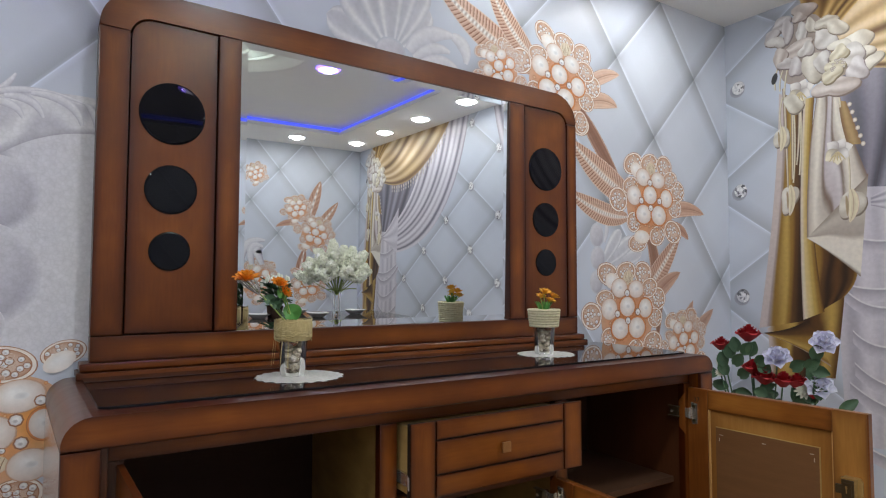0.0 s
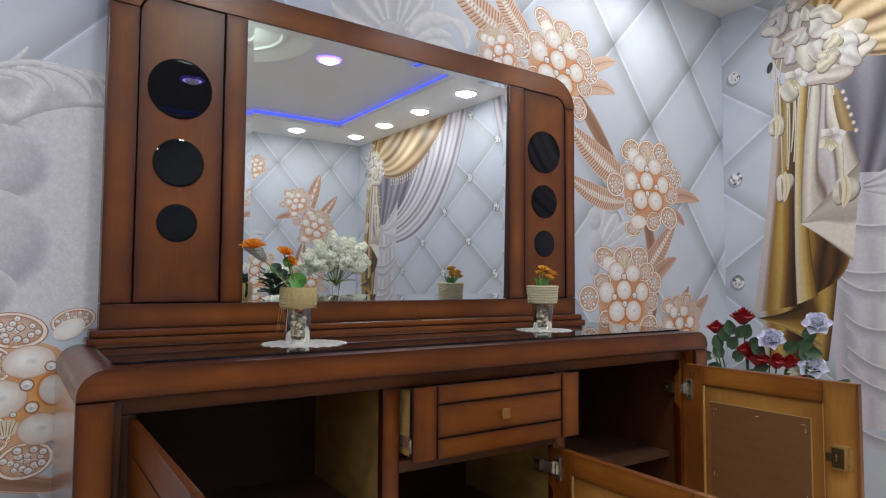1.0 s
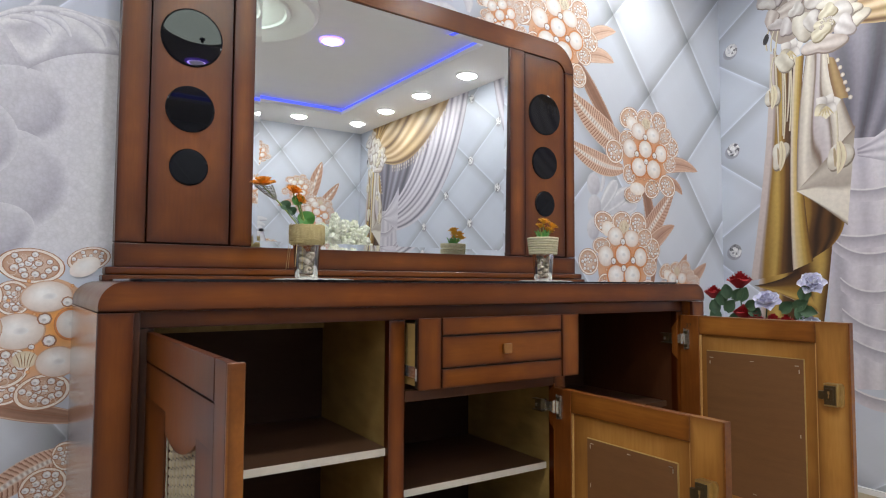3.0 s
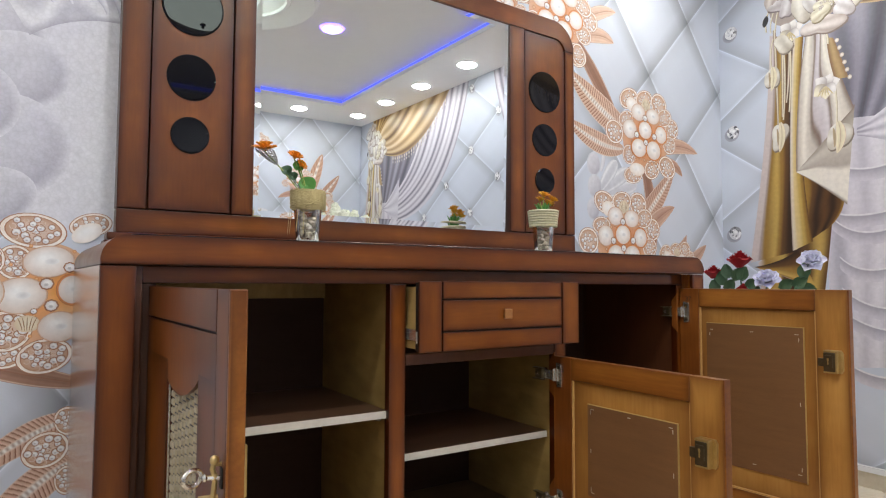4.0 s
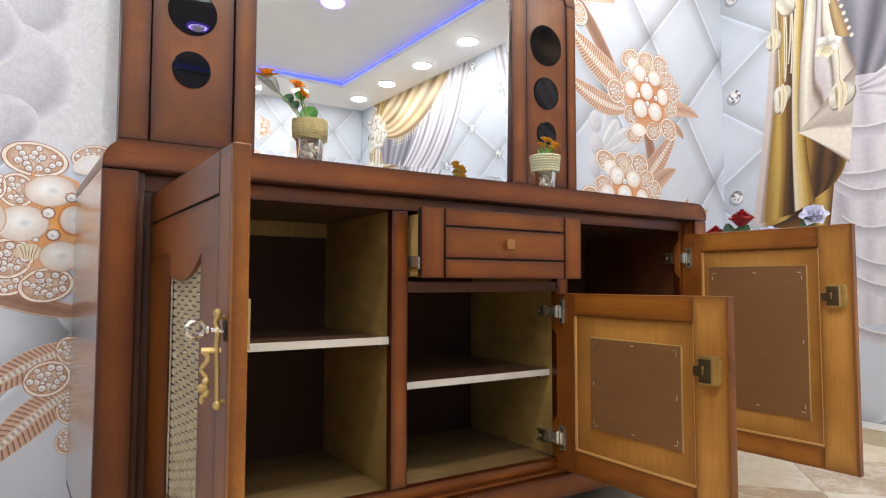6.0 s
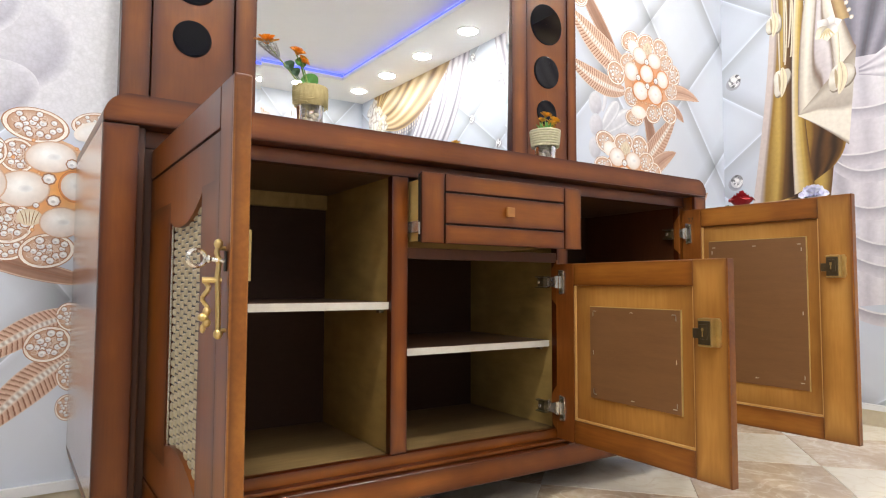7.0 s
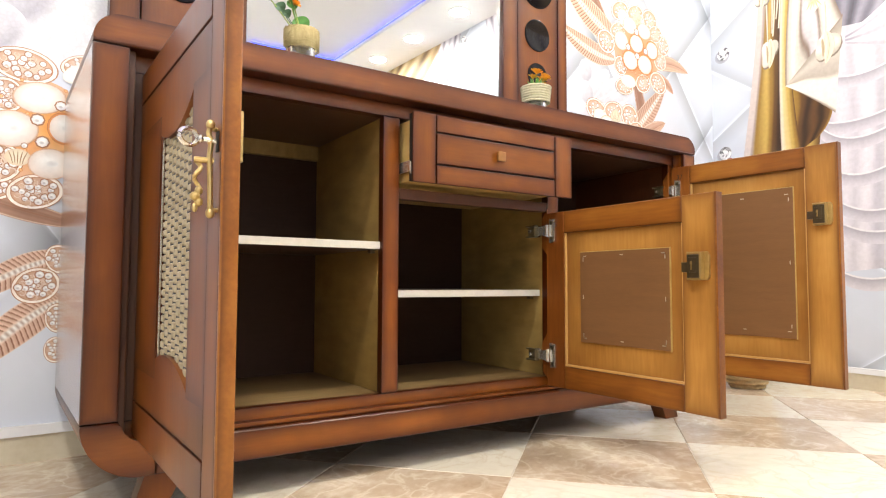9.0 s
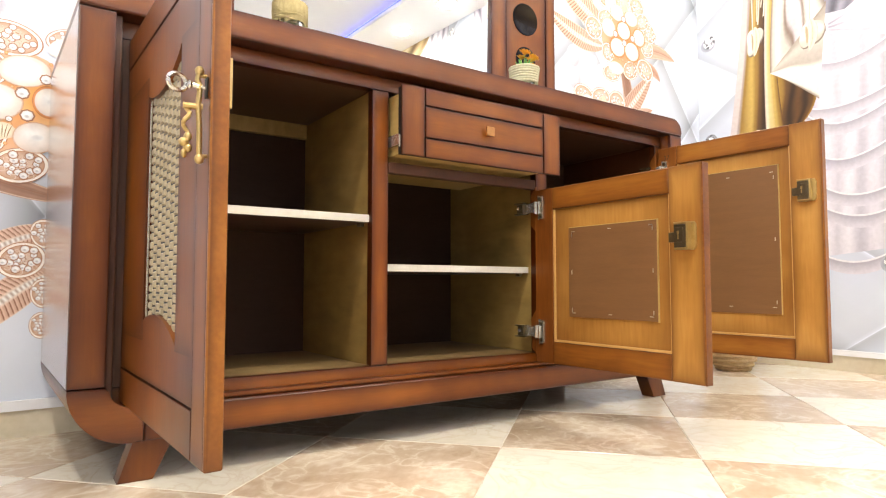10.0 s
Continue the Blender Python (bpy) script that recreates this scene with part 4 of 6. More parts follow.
def curtain_print(onto):
    """A tied-back curtain in (s, z): s runs from the outer edge towards the window."""
    p = picture(onto)
    rnd = random.Random(4)
    sheer = (SHEER_L, SHEER_M, (0.17, 0.16, 0.21))
    # dark hollow behind, sheer drape swept to the tie, sheer tail
    drape(p, ((0.25, 2.28), (0.27, 1.9), (0.38, 1.45)), ((1.36, 2.34), (1.2, 1.7), (0.66, 1.45)), 6, ((0.40, 0.38, 0.46), (0.22, 0.21, 0.26), (0.09, 0.085, 0.11)))
    drape(p, ((1.26, 2.345), (1.15, 1.75), (0.58, 1.50)), ((1.90, 2.345), (1.66, 1.25), (0.56, 1.28)), 7.5, sheer, 0.1, 80)
    drape(p, ((0.36, 1.50), (0.30, 1.0), (0.34, 0.46)), ((0.72, 1.46), (0.80, 1.0), (0.72, 0.50)), 4.5, ((0.78, 0.75, 0.80), (0.67, 0.64, 0.70), (0.48, 0.46, 0.53)), 0.3, 50)
    for k in range(7):
        z = 1.33 - 0.128 * k + 0.03 * math.sin(4.1 * k)
        a, b, c = (0.33 + 0.05 * rnd.random(), z - 0.10 * rnd.random()), (0.46 + 0.12 * rnd.random(), z - 0.10 - 0.10 * rnd.random()), (0.70 + 0.10 * rnd.random(), z + 0.10 * rnd.random() - 0.02)
        p.sheet(lambda s, t: (lambda q: (q[0], q[1] - 0.05 * s))(bez(a, b, c, t)), lambda s, t: mixc((0.68, 0.65, 0.71), (0.36, 0.34, 0.41), (1 - s) ** 1.2 if s > 0.12 else 0), 8, 16)
        p.sheet(lambda s, t: (lambda q: (q[0], q[1] + 0.004 - 0.007 * s))(bez(a, b, c, t)), lambda s, t: (0.80, 0.78, 0.81), 1, 16)
    p.sheet(lambda s, t: mixc(bez((0.45, 1.452), (0.58, 1.50), (0.78, 1.70), t), bez((0.45, 1.415), (0.56, 1.38), (0.76, 1.28), t), s), lambda s, t: three(SHEER_L, SHEER_M, (0.36, 0.34, 0.41), 0.62 + 0.36 * math.sin(17 * s + 3 * t) * (1 - 0.5 * t) - 0.5 * max(0, 1 - t * 4)), 40, 12)
    # gold swag with a beaded fringe
    drape(p, ((0.20, 2.345), (0.22, 2.25), (0.24, 2.12)), ((0.64, 2.345), (0.42, 2.25), (0.28, 2.10)), 5.5, ((0.74, 0.52, 0.22), (0.40, 0.23, 0.07), (0.10, 0.045, 0.015)), 0.2, 70)
    swag_low = ((0.32, 2.02), (1.00, 1.70), (1.62, 2.345))
    drape(p, ((0.32, 2.14), (0.45, 2.30), (0.62, 2.345)), swag_low, 5.0, ((0.82, 0.67, 0.46), (0.56, 0.39, 0.20), (0.15, 0.075, 0.03)), 0.0, 60, 20)
    for k in range(22):
        u, z = bez(*swag_low, 0.24 + 0.71 * k / 21)
        p.disc(u, z - 0.02, 0.012, 0.022, (0.85, 0.80, 0.74), (0.30, 0.22, 0.17), n=8, rings=2)
        p.disc(u, z - 0.055, 0.008, 0.014, (0.85, 0.82, 0.8), (0.36, 0.30, 0.26), n=8, rings=2)
    gl, gm, gd, gk = (0.56, 0.375, 0.10), (0.33, 0.185, 0.036), (0.12, 0.055, 0.016), (0.035, 0.016, 0.007)
    cream, stone_grey, shade = (0.86, 0.81, 0.72), (0.64, 0.58, 0.51), (0.24, 0.17, 0.13)
    edge_l, edge_d = (0.66, 0.57, 0.55), (0.42, 0.33, 0.30)
    # lowest tier, then the broad fall at the back, the brown lining, the front fold
    cloth(p, ((0.02, 0.905), (0.03, 0.84), (0.03, 0.70)), ((0.350, 1.12), (0.33, 0.92), (0.30, 0.72)), ((0, edge_l), (0.12, gm), (0.3, gl), (0.42, gd), (0.55, gk), (0.72, gd), (0.85, gl), (1, gd)), 0.05)
    cloth(p, ((0.0, 0.885), (0.12, 0.90), (0.20, 0.955)), ((0.03, 0.875), (0.16, 0.84), (0.285, 0.765)), ((0, gk), (0.25, gd), (0.5, gm), (0.8, gl), (0.92, gm), (1, edge_d)), 0.02)
    cloth(p, ((0.10, 1.95), (0.085, 1.5), (-0.018, 0.905)), ((0.215, 1.90), (0.19, 1.4), (0.195, 0.95)), ((0, edge_l), (0.16, edge_l), (0.22, edge_d), (0.30, gm), (0.50, gl), (0.60, gm), (0.72, gd), (0.88, gk), (1, gk)), 0.04)
    cloth(p, ((0.20, 1.33), (0.20, 1.15), (0.19, 0.955)), ((0.395, 1.16), (0.39, 1.10), (0.338, 1.05)), ((0, gl), (0.10, gl), (0.24, gm), (0.36, gd), (0.50, gk), (0.66, gd), (0.80, gk), (0.92, gd), (1, gm)), 0.03)
    cloth(p, ((0.205, 1.90), (0.165, 1.40), (0.178, 0.952)), ((0.250, 1.90), (0.200, 1.42), (0.265, 0.99)), ((0, edge_d), (0.10, (0.74, 0.66, 0.52)), (0.35, (0.72, 0.56, 0.26)), (0.60, gl), (0.85, gm), (1, gd)), 0.03)
    for k in range(3):
        cloth(p, ((0.115 + 0.035 * k, 1.97), (0.12 + 0.03 * k, 1.75), (0.125 + 0.02 * k, 1.50 + 0.06 * k)), ((0.128 + 0.035 * k, 1.97), (0.135 + 0.03 * k, 1.75), (0.132 + 0.02 * k, 1.50 + 0.06 * k)), ((0, shade), (0.5, (0.80, 0.72, 0.54)), (1, shade)), 0)
    # ivory cloth: lower flap in shade with a bright hem, then the upper fall
    cloth(p, ((0.203, 1.306), (0.322, 1.428), (0.445, 1.545)), ((0.203, 1.300), (0.30, 1.235), (0.405, 1.135)), ((0, shade), (0.08, (0.40, 0.34, 0.28)), (0.30, (0.60, 0.55, 0.48)), (0.58, (0.48, 0.42, 0.36)), (0.66, cream), (0.95, cream), (1, shade)), 0.02)
    cloth(p, ((0.262, 1.91), (0.205, 1.62), (0.203, 1.300)), ((0.352, 1.87), (0.385, 1.70), (0.442, 1.536)), ((0, shade), (0.06, stone_grey), (0.18, cream), (0.30, stone_grey), (0.38, shade), (0.43, (0.60, 0.54, 0.56)), (0.56, (0.70, 0.65, 0.66)), (0.64, shade), (0.69, stone_grey), (0.78, cream), (0.90, (0.72, 0.66, 0.58)), (1, shade)), 0.06)
    cloth(p, ((0.345, 1.86), (0.345, 1.78), (0.372, 1.67)), ((0.372, 1.85), (0.40, 1.76), (0.425, 1.665)), ((0, (0.26, 0.15, 0.07)), (0.5, (0.50, 0.34, 0.15)), (1, (0.30, 0.18, 0.08))), 0.02)
    for k in range(6):
        p.disc(0.385 + 0.009 * k, 1.835 - 0.034 * k, 0.009, 0.010, (0.90, 0.86, 0.80), (0.50, 0.42, 0.34), n=8, rings=2)
    p.disc(0.20, 2.12, 0.095, 0.15, (0.34, 0.27, 0.23), (0.46, 0.38, 0.34), -0.3, 24)
    p.disc(0.36, 2.02, 0.11, 0.06, (0.26, 0.19, 0.15), (0.42, 0.34, 0.28), 0.4, 24)

    def bulge(s, z, rs, rz, turn, tint, deep=0.64):
        """A soft curled petal with an uneven outline: dark below its rim, folded, paler towards the light."""
        ca, sa = math.cos(turn), math.sin(turn)
        ph, tip = rnd.random() * 6.28, rnd.random() * 6.28
        light, dark = mixc(tint, (0.98, 0.97, 0.94), 0.66), mixc(tint, (0.20, 0.135, 0.10), deep)

        def outline(k, t, grow):
            a = 2 * math.pi * t
            r = k * grow * (0.93 + 0.15 * math.sin(2 * a + ph) + 0.11 * math.sin(3 * a + 2 * ph) + 0.03 * math.sin(5 * a + ph) + 0.42 * max(0, math.cos(a - tip)) ** 6)
            x, y = rs * r * math.cos(a), rz * r * math.sin(a)
            return s + ca * x - sa * y, z + sa * x + ca * y

        def tone(k, t):
            a = 2 * math.pi * t
            fold = 0.5 + 0.5 * math.sin(4.6 * k * math.cos(a - tip - 1.3) + ph + 2.0 * k * math.sin(a))
            lit = 0.5 + 0.5 * k * math.cos(a + turn - 2.2)
            return mixc(mixc(dark, light, 0.02 + 0.50 * lit + 0.56 * fold * (1 - 0.3 * k)), dark, 0.85 * max(0, k - 0.86) / 0.14 * (1.2 - lit))
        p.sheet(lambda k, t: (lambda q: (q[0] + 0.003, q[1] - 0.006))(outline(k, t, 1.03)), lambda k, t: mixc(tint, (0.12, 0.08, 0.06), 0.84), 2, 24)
        p.sheet(lambda k, t: outline(k, t, 1.0), tone, 10, 36)

    def cord(points, r=0.0036):
        p.sheet(lambda s, t: (lambda q: (q[0] - r + 2 * r * s, q[1]))(bez(*points, t)), lambda s, t: mixc((0.90, 0.86, 0.68), (0.42, 0.33, 0.20), abs(1.6 * s - 0.5)), 4, 14)

    white, creamy, lilac, rosy, lemon = (0.90, 0.87, 0.84), (0.92, 0.86, 0.68), (0.82, 0.77, 0.82), (0.80, 0.66, 0.60), (0.93, 0.84, 0.48)
    for points in (((0.21, 2.16), (0.26, 2.24), (0.34, 2.235)), ((0.10, 2.07), (0.075, 2.02), (0.085, 1.97)), ((0.13, 2.07), (0.10, 2.02), (0.105, 1.96)), ((0.15, 2.09), (0.13, 2.02), (0.125, 1.955)), ((0.115, 1.93), (0.095, 1.86), (0.106, 1.79)),
                   ((0.162, 1.88), (0.172, 1.72), (0.153, 1.545)), ((0.192, 1.87), (0.196, 1.75), (0.180, 1.575)), ((0.33, 1.93), (0.352, 1.88), (0.350, 1.83)), ((0.374, 1.63), (0.380, 1.56), (0.375, 1.48))):
        cord(points)
    for s, z, rs, rz, turn, tint in ((0.225, 2.290, 0.050, 0.030, 0.15, rosy), (0.195, 2.262, 0.030, 0.022, -0.3, rosy), (0.115, 2.256, 0.046, 0.032, 0.2, lilac), (0.076, 2.222, 0.032, 0.032, 0.0, lilac), (0.100, 2.185, 0.036, 0.030, -0.4, white), (0.146, 2.215, 0.026, 0.050, -0.25, lilac),
                                     (0.205, 2.182, 0.026, 0.046, 0.25, white), (0.250, 2.205, 0.022, 0.040, 0.5, creamy), (0.300, 2.135, 0.058, 0.042, -0.35, white), (0.420, 2.095, 0.060, 0.036, 0.15, creamy), (0.365, 2.09, 0.040, 0.026, -0.2, creamy),
                                     (0.172, 2.125, 0.062, 0.034, 0.0, rosy), (0.110, 2.105, 0.034, 0.042, 0.3, rosy), (0.140, 2.075, 0.040, 0.022, -0.4, lilac), (0.178, 2.046, 0.028, 0.044, -0.15, lilac),
                                     (0.468, 1.992, 0.042, 0.034, 0.4, creamy), (0.440, 2.035, 0.040, 0.030, -0.3, creamy), (0.398, 2.035, 0.046, 0.046, 0.3, white), (0.412, 1.975, 0.042, 0.044, -0.3, lilac), (0.252, 2.025, 0.052, 0.062, 0.35, creamy), (0.283, 2.045, 0.036, 0.040, 0.2, white),
                                     (0.300, 2.205, 0.040, 0.030, 0.3, creamy), (0.345, 2.175, 0.052, 0.026, -0.3, creamy), (0.352, 2.055, 0.036, 0.030, 0.2, lemon), (0.222, 2.110, 0.034, 0.030, 0.6, white), (0.330, 2.010, 0.034, 0.028, 0.1, lemon), (0.322, 1.922, 0.076, 0.046, 0.0, (0.80, 0.66, 0.60)), (0.318, 1.972, 0.040, 0.032, 0.0, lemon)):
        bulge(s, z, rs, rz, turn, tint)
    for k in range(12):
        a = 0.55 * k
        p.disc(0.346 + 0.024 * math.cos(a), 2.012 + 0.020 * math.sin(1.7 * a), 0.006, 0.006, (0.86, 0.80, 0.70), (0.26, 0.20, 0.18), n=7, rings=2)
    p.disc(0.082, 2.023, 0.013, 0.026, (0.03, 0.03, 0.035), (0.06, 0.055, 0.06), -0.3, 14)
    # two lilies and three hanging buds
    for s, z in ((0.192, 1.942), (0.336, 1.655)):
        for turn, r, tint in ((0.2, 0.058, white), (1.1, 0.050, white), (2.4, 0.055, white), (-2.5, 0.062, creamy), (-1.6, 0.060, creamy), (-0.7, 0.052, white)):
            petal_print(p, s, z, r, turn, tint, 0.46)
        for k in range(5):
            p.leaf((s, z - 0.005), (s - 0.02 + 0.008 * k, z - 0.02), (s - 0.035 + 0.016 * k, z - 0.045 - 0.006 * (k % 2)), 0.0035, (0.88, 0.78, 0.46), (0.34, 0.24, 0.10))
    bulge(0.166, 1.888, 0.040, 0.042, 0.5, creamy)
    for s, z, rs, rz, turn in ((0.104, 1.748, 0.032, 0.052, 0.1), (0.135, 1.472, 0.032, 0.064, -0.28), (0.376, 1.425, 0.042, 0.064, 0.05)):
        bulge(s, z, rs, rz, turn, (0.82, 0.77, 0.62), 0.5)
        p.leaf((s + 0.004, z + rz), (s + 0.6 * rs, z), (s - 0.1 * rs, z - 1.12 * rz), rs * 0.5, (0.92, 0.87, 0.66), (0.66, 0.56, 0.36))
        p.leaf((s - 0.35 * rs, z + 0.6 * rz), (s - 0.2 * rs, z), (s - 0.3 * rs, z - 0.7 * rz), rs * 0.16, (0.52, 0.42, 0.26), (0.40, 0.31, 0.18))
    return p


mesh("curtain_print", curtain_print(lambda s, z, d: (X2 - d, 0.41 - s, z)), PRINT, wall_east, "printed gold, ivory and lavender curtain tied with blossoms", False)
mesh("curtain_print", curtain_print(lambda s, z, d: (X2 - d, -3.71 + s, z)), PRINT, wall_east, "printed gold, ivory and lavender curtain tied with blossoms", False)

# printed crystal buttons
p = picture(on_east, 0.0024)


def crystal(u, z, r=0.032):
    """A printed domed crystal: a soft fold and shade round it, silvery facets, a bright cap."""
    p.disc(u + r * 0.2, z - r * 0.35, r * 1.18, r * 1.05, (0.20, 0.20, 0.24), (0.46, 0.47, 0.54), n=20)
    p.disc(u, z, r, r, (0.86, 0.86, 0.88), (0.44, 0.44, 0.48), n=20, rings=3)
    for k in range(11):
        a0, a1 = (k - 0.2) / 11, (k + 0.75) / 11
        for q0, q1 in ((0.30, 0.62), (0.62, 0.97)):
            c = random.choice(((0.96, 0.96, 0.96), (0.90, 0.90, 0.91), (0.30, 0.30, 0.33), (0.14, 0.14, 0.16), (0.70, 0.70, 0.74), (0.80, 0.80, 0.82)))
            p.sheet(lambda s, t: (u + r * (q0 + (q1 - q0) * s) * math.cos(2 * math.pi * (a0 + (a1 - a0) * t + 0.05 * s)), z + r * (q0 + (q1 - q0) * s) * math.sin(2 * math.pi * (a0 + (a1 - a0) * t + 0.05 * s))), lambda s, t: c, 1, 2)
            p.depth -= p.step
    p.depth += p.step
    p.disc(u - 0.1 * r, z + 0.15 * r, r * 0.36, r * 0.30, (0.99, 0.99, 0.99), (0.84, 0.84, 0.86), n=10, rings=2)


for k in range(3):
    crystal(0.50, 1.049 + 0.489 * k)
for col in range(5):
    for row in range(5):
        u, z = -1.42 - 0.347 * col, 0.56 + 0.49 * row + (0.245 if col % 2 else 0)
        if z < 2.32 and (col < 2 or z < 2.32 - 0.25 * col * 0.9) and z > 0.3:
            crystal(u, z)
crystal(-0.24, 0.44)
mesh("crystal_print", p, PRINT, wall_east, "printed cut-crystal upholstery buttons", False)


# ---- the sideboard ----
W, TOP = 1.715, 0.890            # width and height
TH = 0.058                       # thickness of the rounded outer frame
BOTTOM, DEPTH = 0.074, 0.505
FACE = 0.040                     # the carcass stands back from the outer frame


def splay(co):
    """The left end runs slightly outwards towards the wall."""
    k = max(0.0, min(1.0, (0.30 - co.x) / 0.30))
    return Vector((co.x - 0.042 * max(0, co.y) * k, co.y, co.z))


sideboard = thing("sideboard", (0, 0, 0), "long stained walnut sideboard with rounded corners, doors standing open", "sideboard")
R = 0.045
slab = [(0, 0.836)] + arc(R, TOP - R, R, 180, 90) + arc(W - R, TOP - R, R, 90, 0) + [(W, 0.836)]
part("top", prism(slab, 1, -0.002, DEPTH, 0.005, 3, splay), WOOD_H, sideboard)
RB = 0.100
for name, x0, x1 in (("side_panel", 0, TH), ("side_panel", W - TH, W)):
    part(name, prism([(x0, 0.174), (x1, 0.174), (x1, 0.8345), (x0, 0.8345)], 1, 0.0105, DEPTH, 0.0, 2, splay), WOOD_SIDE, sideboard)
    part("post", prism([(x0, 0.174), (x1, 0.174), (x1, 0.8345), (x0, 0.8345)], 1, 0.0, 0.010, 0.003, 2, splay), WOOD_V, sideboard)
for side in (0, 1):
    out = arc(RB, BOTTOM + RB, RB, 180, 270, 14) + [(RB + 0.02, BOTTOM)] + [(RB + 0.02, BOTTOM + TH)] + arc(RB, BOTTOM + RB, RB - TH, 270, 180, 8)
    out[0], out[-1] = (0, 0.1725), (TH, 0.1725)
    if side:
        out = [(W - x, z) for x, z in out][::-1]
    part("corner", prism(out, 1, 0.0, DEPTH, 0.004, 2, splay), WOOD_H, sideboard)
part("bottom_rail", prism([(RB + 0.0205, BOTTOM), (W - RB - 0.0205, BOTTOM), (W - RB - 0.0205, BOTTOM + TH), (RB + 0.0205, BOTTOM + TH)], 1, 0.0, DEPTH, 0.006, 3), WOOD_H, sideboard)

# face frame
B1, B2, B3, B4, B5, B6 = 0.088, 0.591, 0.634, 1.100, 1.142, 1.628    # bays: left B1-B2, middle B3-B4, right B5-B6
part("top_rail", box((TH - 0.008, FACE, 0.803), (W - TH - 0.0005, FACE + 0.022, 0.8355), 0.002), WOOD_H, sideboard)
part("plinth_rail", box((TH - 0.008, FACE, BOTTOM + TH + 0.0005), (W - TH - 0.0005, FACE + 0.022, 0.166), 0.002), WOOD_H, sideboard)
part("bead", box((RB, 0.018, BOTTOM + TH + 0.0005), (W - RB, 0.0395, BOTTOM + TH + 0.011), 0.003), WOOD_H, sideboard)
part("stile", box((TH - 0.008, FACE, 0.1665), (B1, FACE + 0.022, 0.8025), 0.002), WOOD_DARK, sideboard)
part("bead", box((TH - 0.008, 0.015, 0.134), (TH + 0.012, FACE - 0.0005, 0.835), 0.003), WOOD_DARK, sideboard)
for x0, x1 in ((B2, B3), (B4, B5), (B6, W - TH - 0.0005)):
    part("stile", box((x0, FACE - 0.001, 0.1665), (x1, FACE + 0.022, 0.8025), 0.003), WOOD_V, sideboard)
part("drawer_rail", box((B3 + 0.0005, FACE, 0.612), (B4 - 0.0005, FACE + 0.022, 0.638), 0.002), WOOD_DARK, sideboard)
# carcass: partitions, floor, back, shelves
for x0, x1 in ((B2 + 0.004, B3 - 0.004), (B4 + 0.004, B5 - 0.004)):
    part("partition", box((x0, FACE + 0.0225, 0.166), (x1, 0.452, 0.8025), 0.001), PLY, sideboard, "pale plywood partition")
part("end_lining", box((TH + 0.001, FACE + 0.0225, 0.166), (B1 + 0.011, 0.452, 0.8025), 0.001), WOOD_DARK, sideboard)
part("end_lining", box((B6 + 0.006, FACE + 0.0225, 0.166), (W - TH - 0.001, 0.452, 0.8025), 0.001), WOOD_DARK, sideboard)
part("floor_board", box((TH + 0.001, FACE + 0.0225, 0.148), (W - TH - 0.001, 0.452, 0.1655), 0.001), PLY_FLOOR, sideboard, "brown plywood floor board")
# plywood board; the dark shelf material stands in for its shade
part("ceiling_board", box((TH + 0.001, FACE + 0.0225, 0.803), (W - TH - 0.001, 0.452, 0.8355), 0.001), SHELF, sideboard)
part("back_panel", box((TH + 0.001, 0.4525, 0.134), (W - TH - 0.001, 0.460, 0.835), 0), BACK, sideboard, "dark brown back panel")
for x0, x1 in ((B1, B2 + 0.003), (B3, B4 + 0.003)):
    part("batten", box((x0 + 0.001, 0.436, 0.762), (x1 - 0.001, 0.452, 0.8025), 0.001), PLY, sideboard)
for x0, x1, y0, z in ((B1 + 0.012, B2 + 0.0035, 0.052, 0.494), (B3 - 0.0035, B4 + 0.0035, 0.074, 0.382), (B5 - 0.0035, B6 + 0.0055, 0.085, 0.494)):
    board = part("shelf", box((x0 + 0.0005, y0 + 0.0015, z), (x1 - 0.0005, 0.446, z + 0.017), 0.0005), SHELF, sideboard, "dark brown shelf board with a pale front edge")
    part("edge_band", box((x0 + 0.001, y0, z), (x1 - 0.001, y0 + 0.0012, z + 0.017), 0), EDGE if x0 < B4 else SHELF, board, smooth=False)
    for x in (x0 + 0.012, x1 - 0.012):
        part("shelf_support", box((x - 0.006, y0 + 0.02, z - 0.009), (x + 0.006, y0 + 0.035, z - 0.0005), 0.001), LOCK, sideboard)

# drawer, pulled out a little
drawer = part("drawer", box((B3 + 0.012, 0.004, 0.652), (B4 + 0.018 - 0.03, 0.38, 0.795), 0.001), PINE, sideboard, "drawer pulled out a little")
D0, D1, DZ0, DZ1 = 0.636, 1.136, 0.646, 0.809
part("front_backing", box((D0 + 0.003, -0.012, DZ0 + 0.003), (D1 - 0.003, 0.0035, DZ1 - 0.003), 0.001), BLACK, drawer)
for x0, x1, z0, z1 in ((D0, 0.697, DZ0, DZ1), (1.077, D1, DZ0, DZ1), (0.7005, 1.0735, DZ0, 0.690), (0.7005, 1.0735, 0.6935, 0.765), (0.7005, 1.0735, 0.7685, DZ1)):
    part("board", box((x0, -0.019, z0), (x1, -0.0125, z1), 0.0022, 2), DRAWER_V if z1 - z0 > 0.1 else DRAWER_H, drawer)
part("knob", add_box(box((0.873, -0.032, 0.718), (0.897, -0.026, 0.742), 0.002), (0.878, -0.0262, 0.723), (0.892, -0.019, 0.737), 0.002), KNOB, drawer, "square coppery knob")
rail = part("slide", box((B3 + 0.0045, 0.000, 0.672), (B3 + 0.0115, 0.10, 0.698), 0.001), STEEL, drawer, "metal drawer slide")
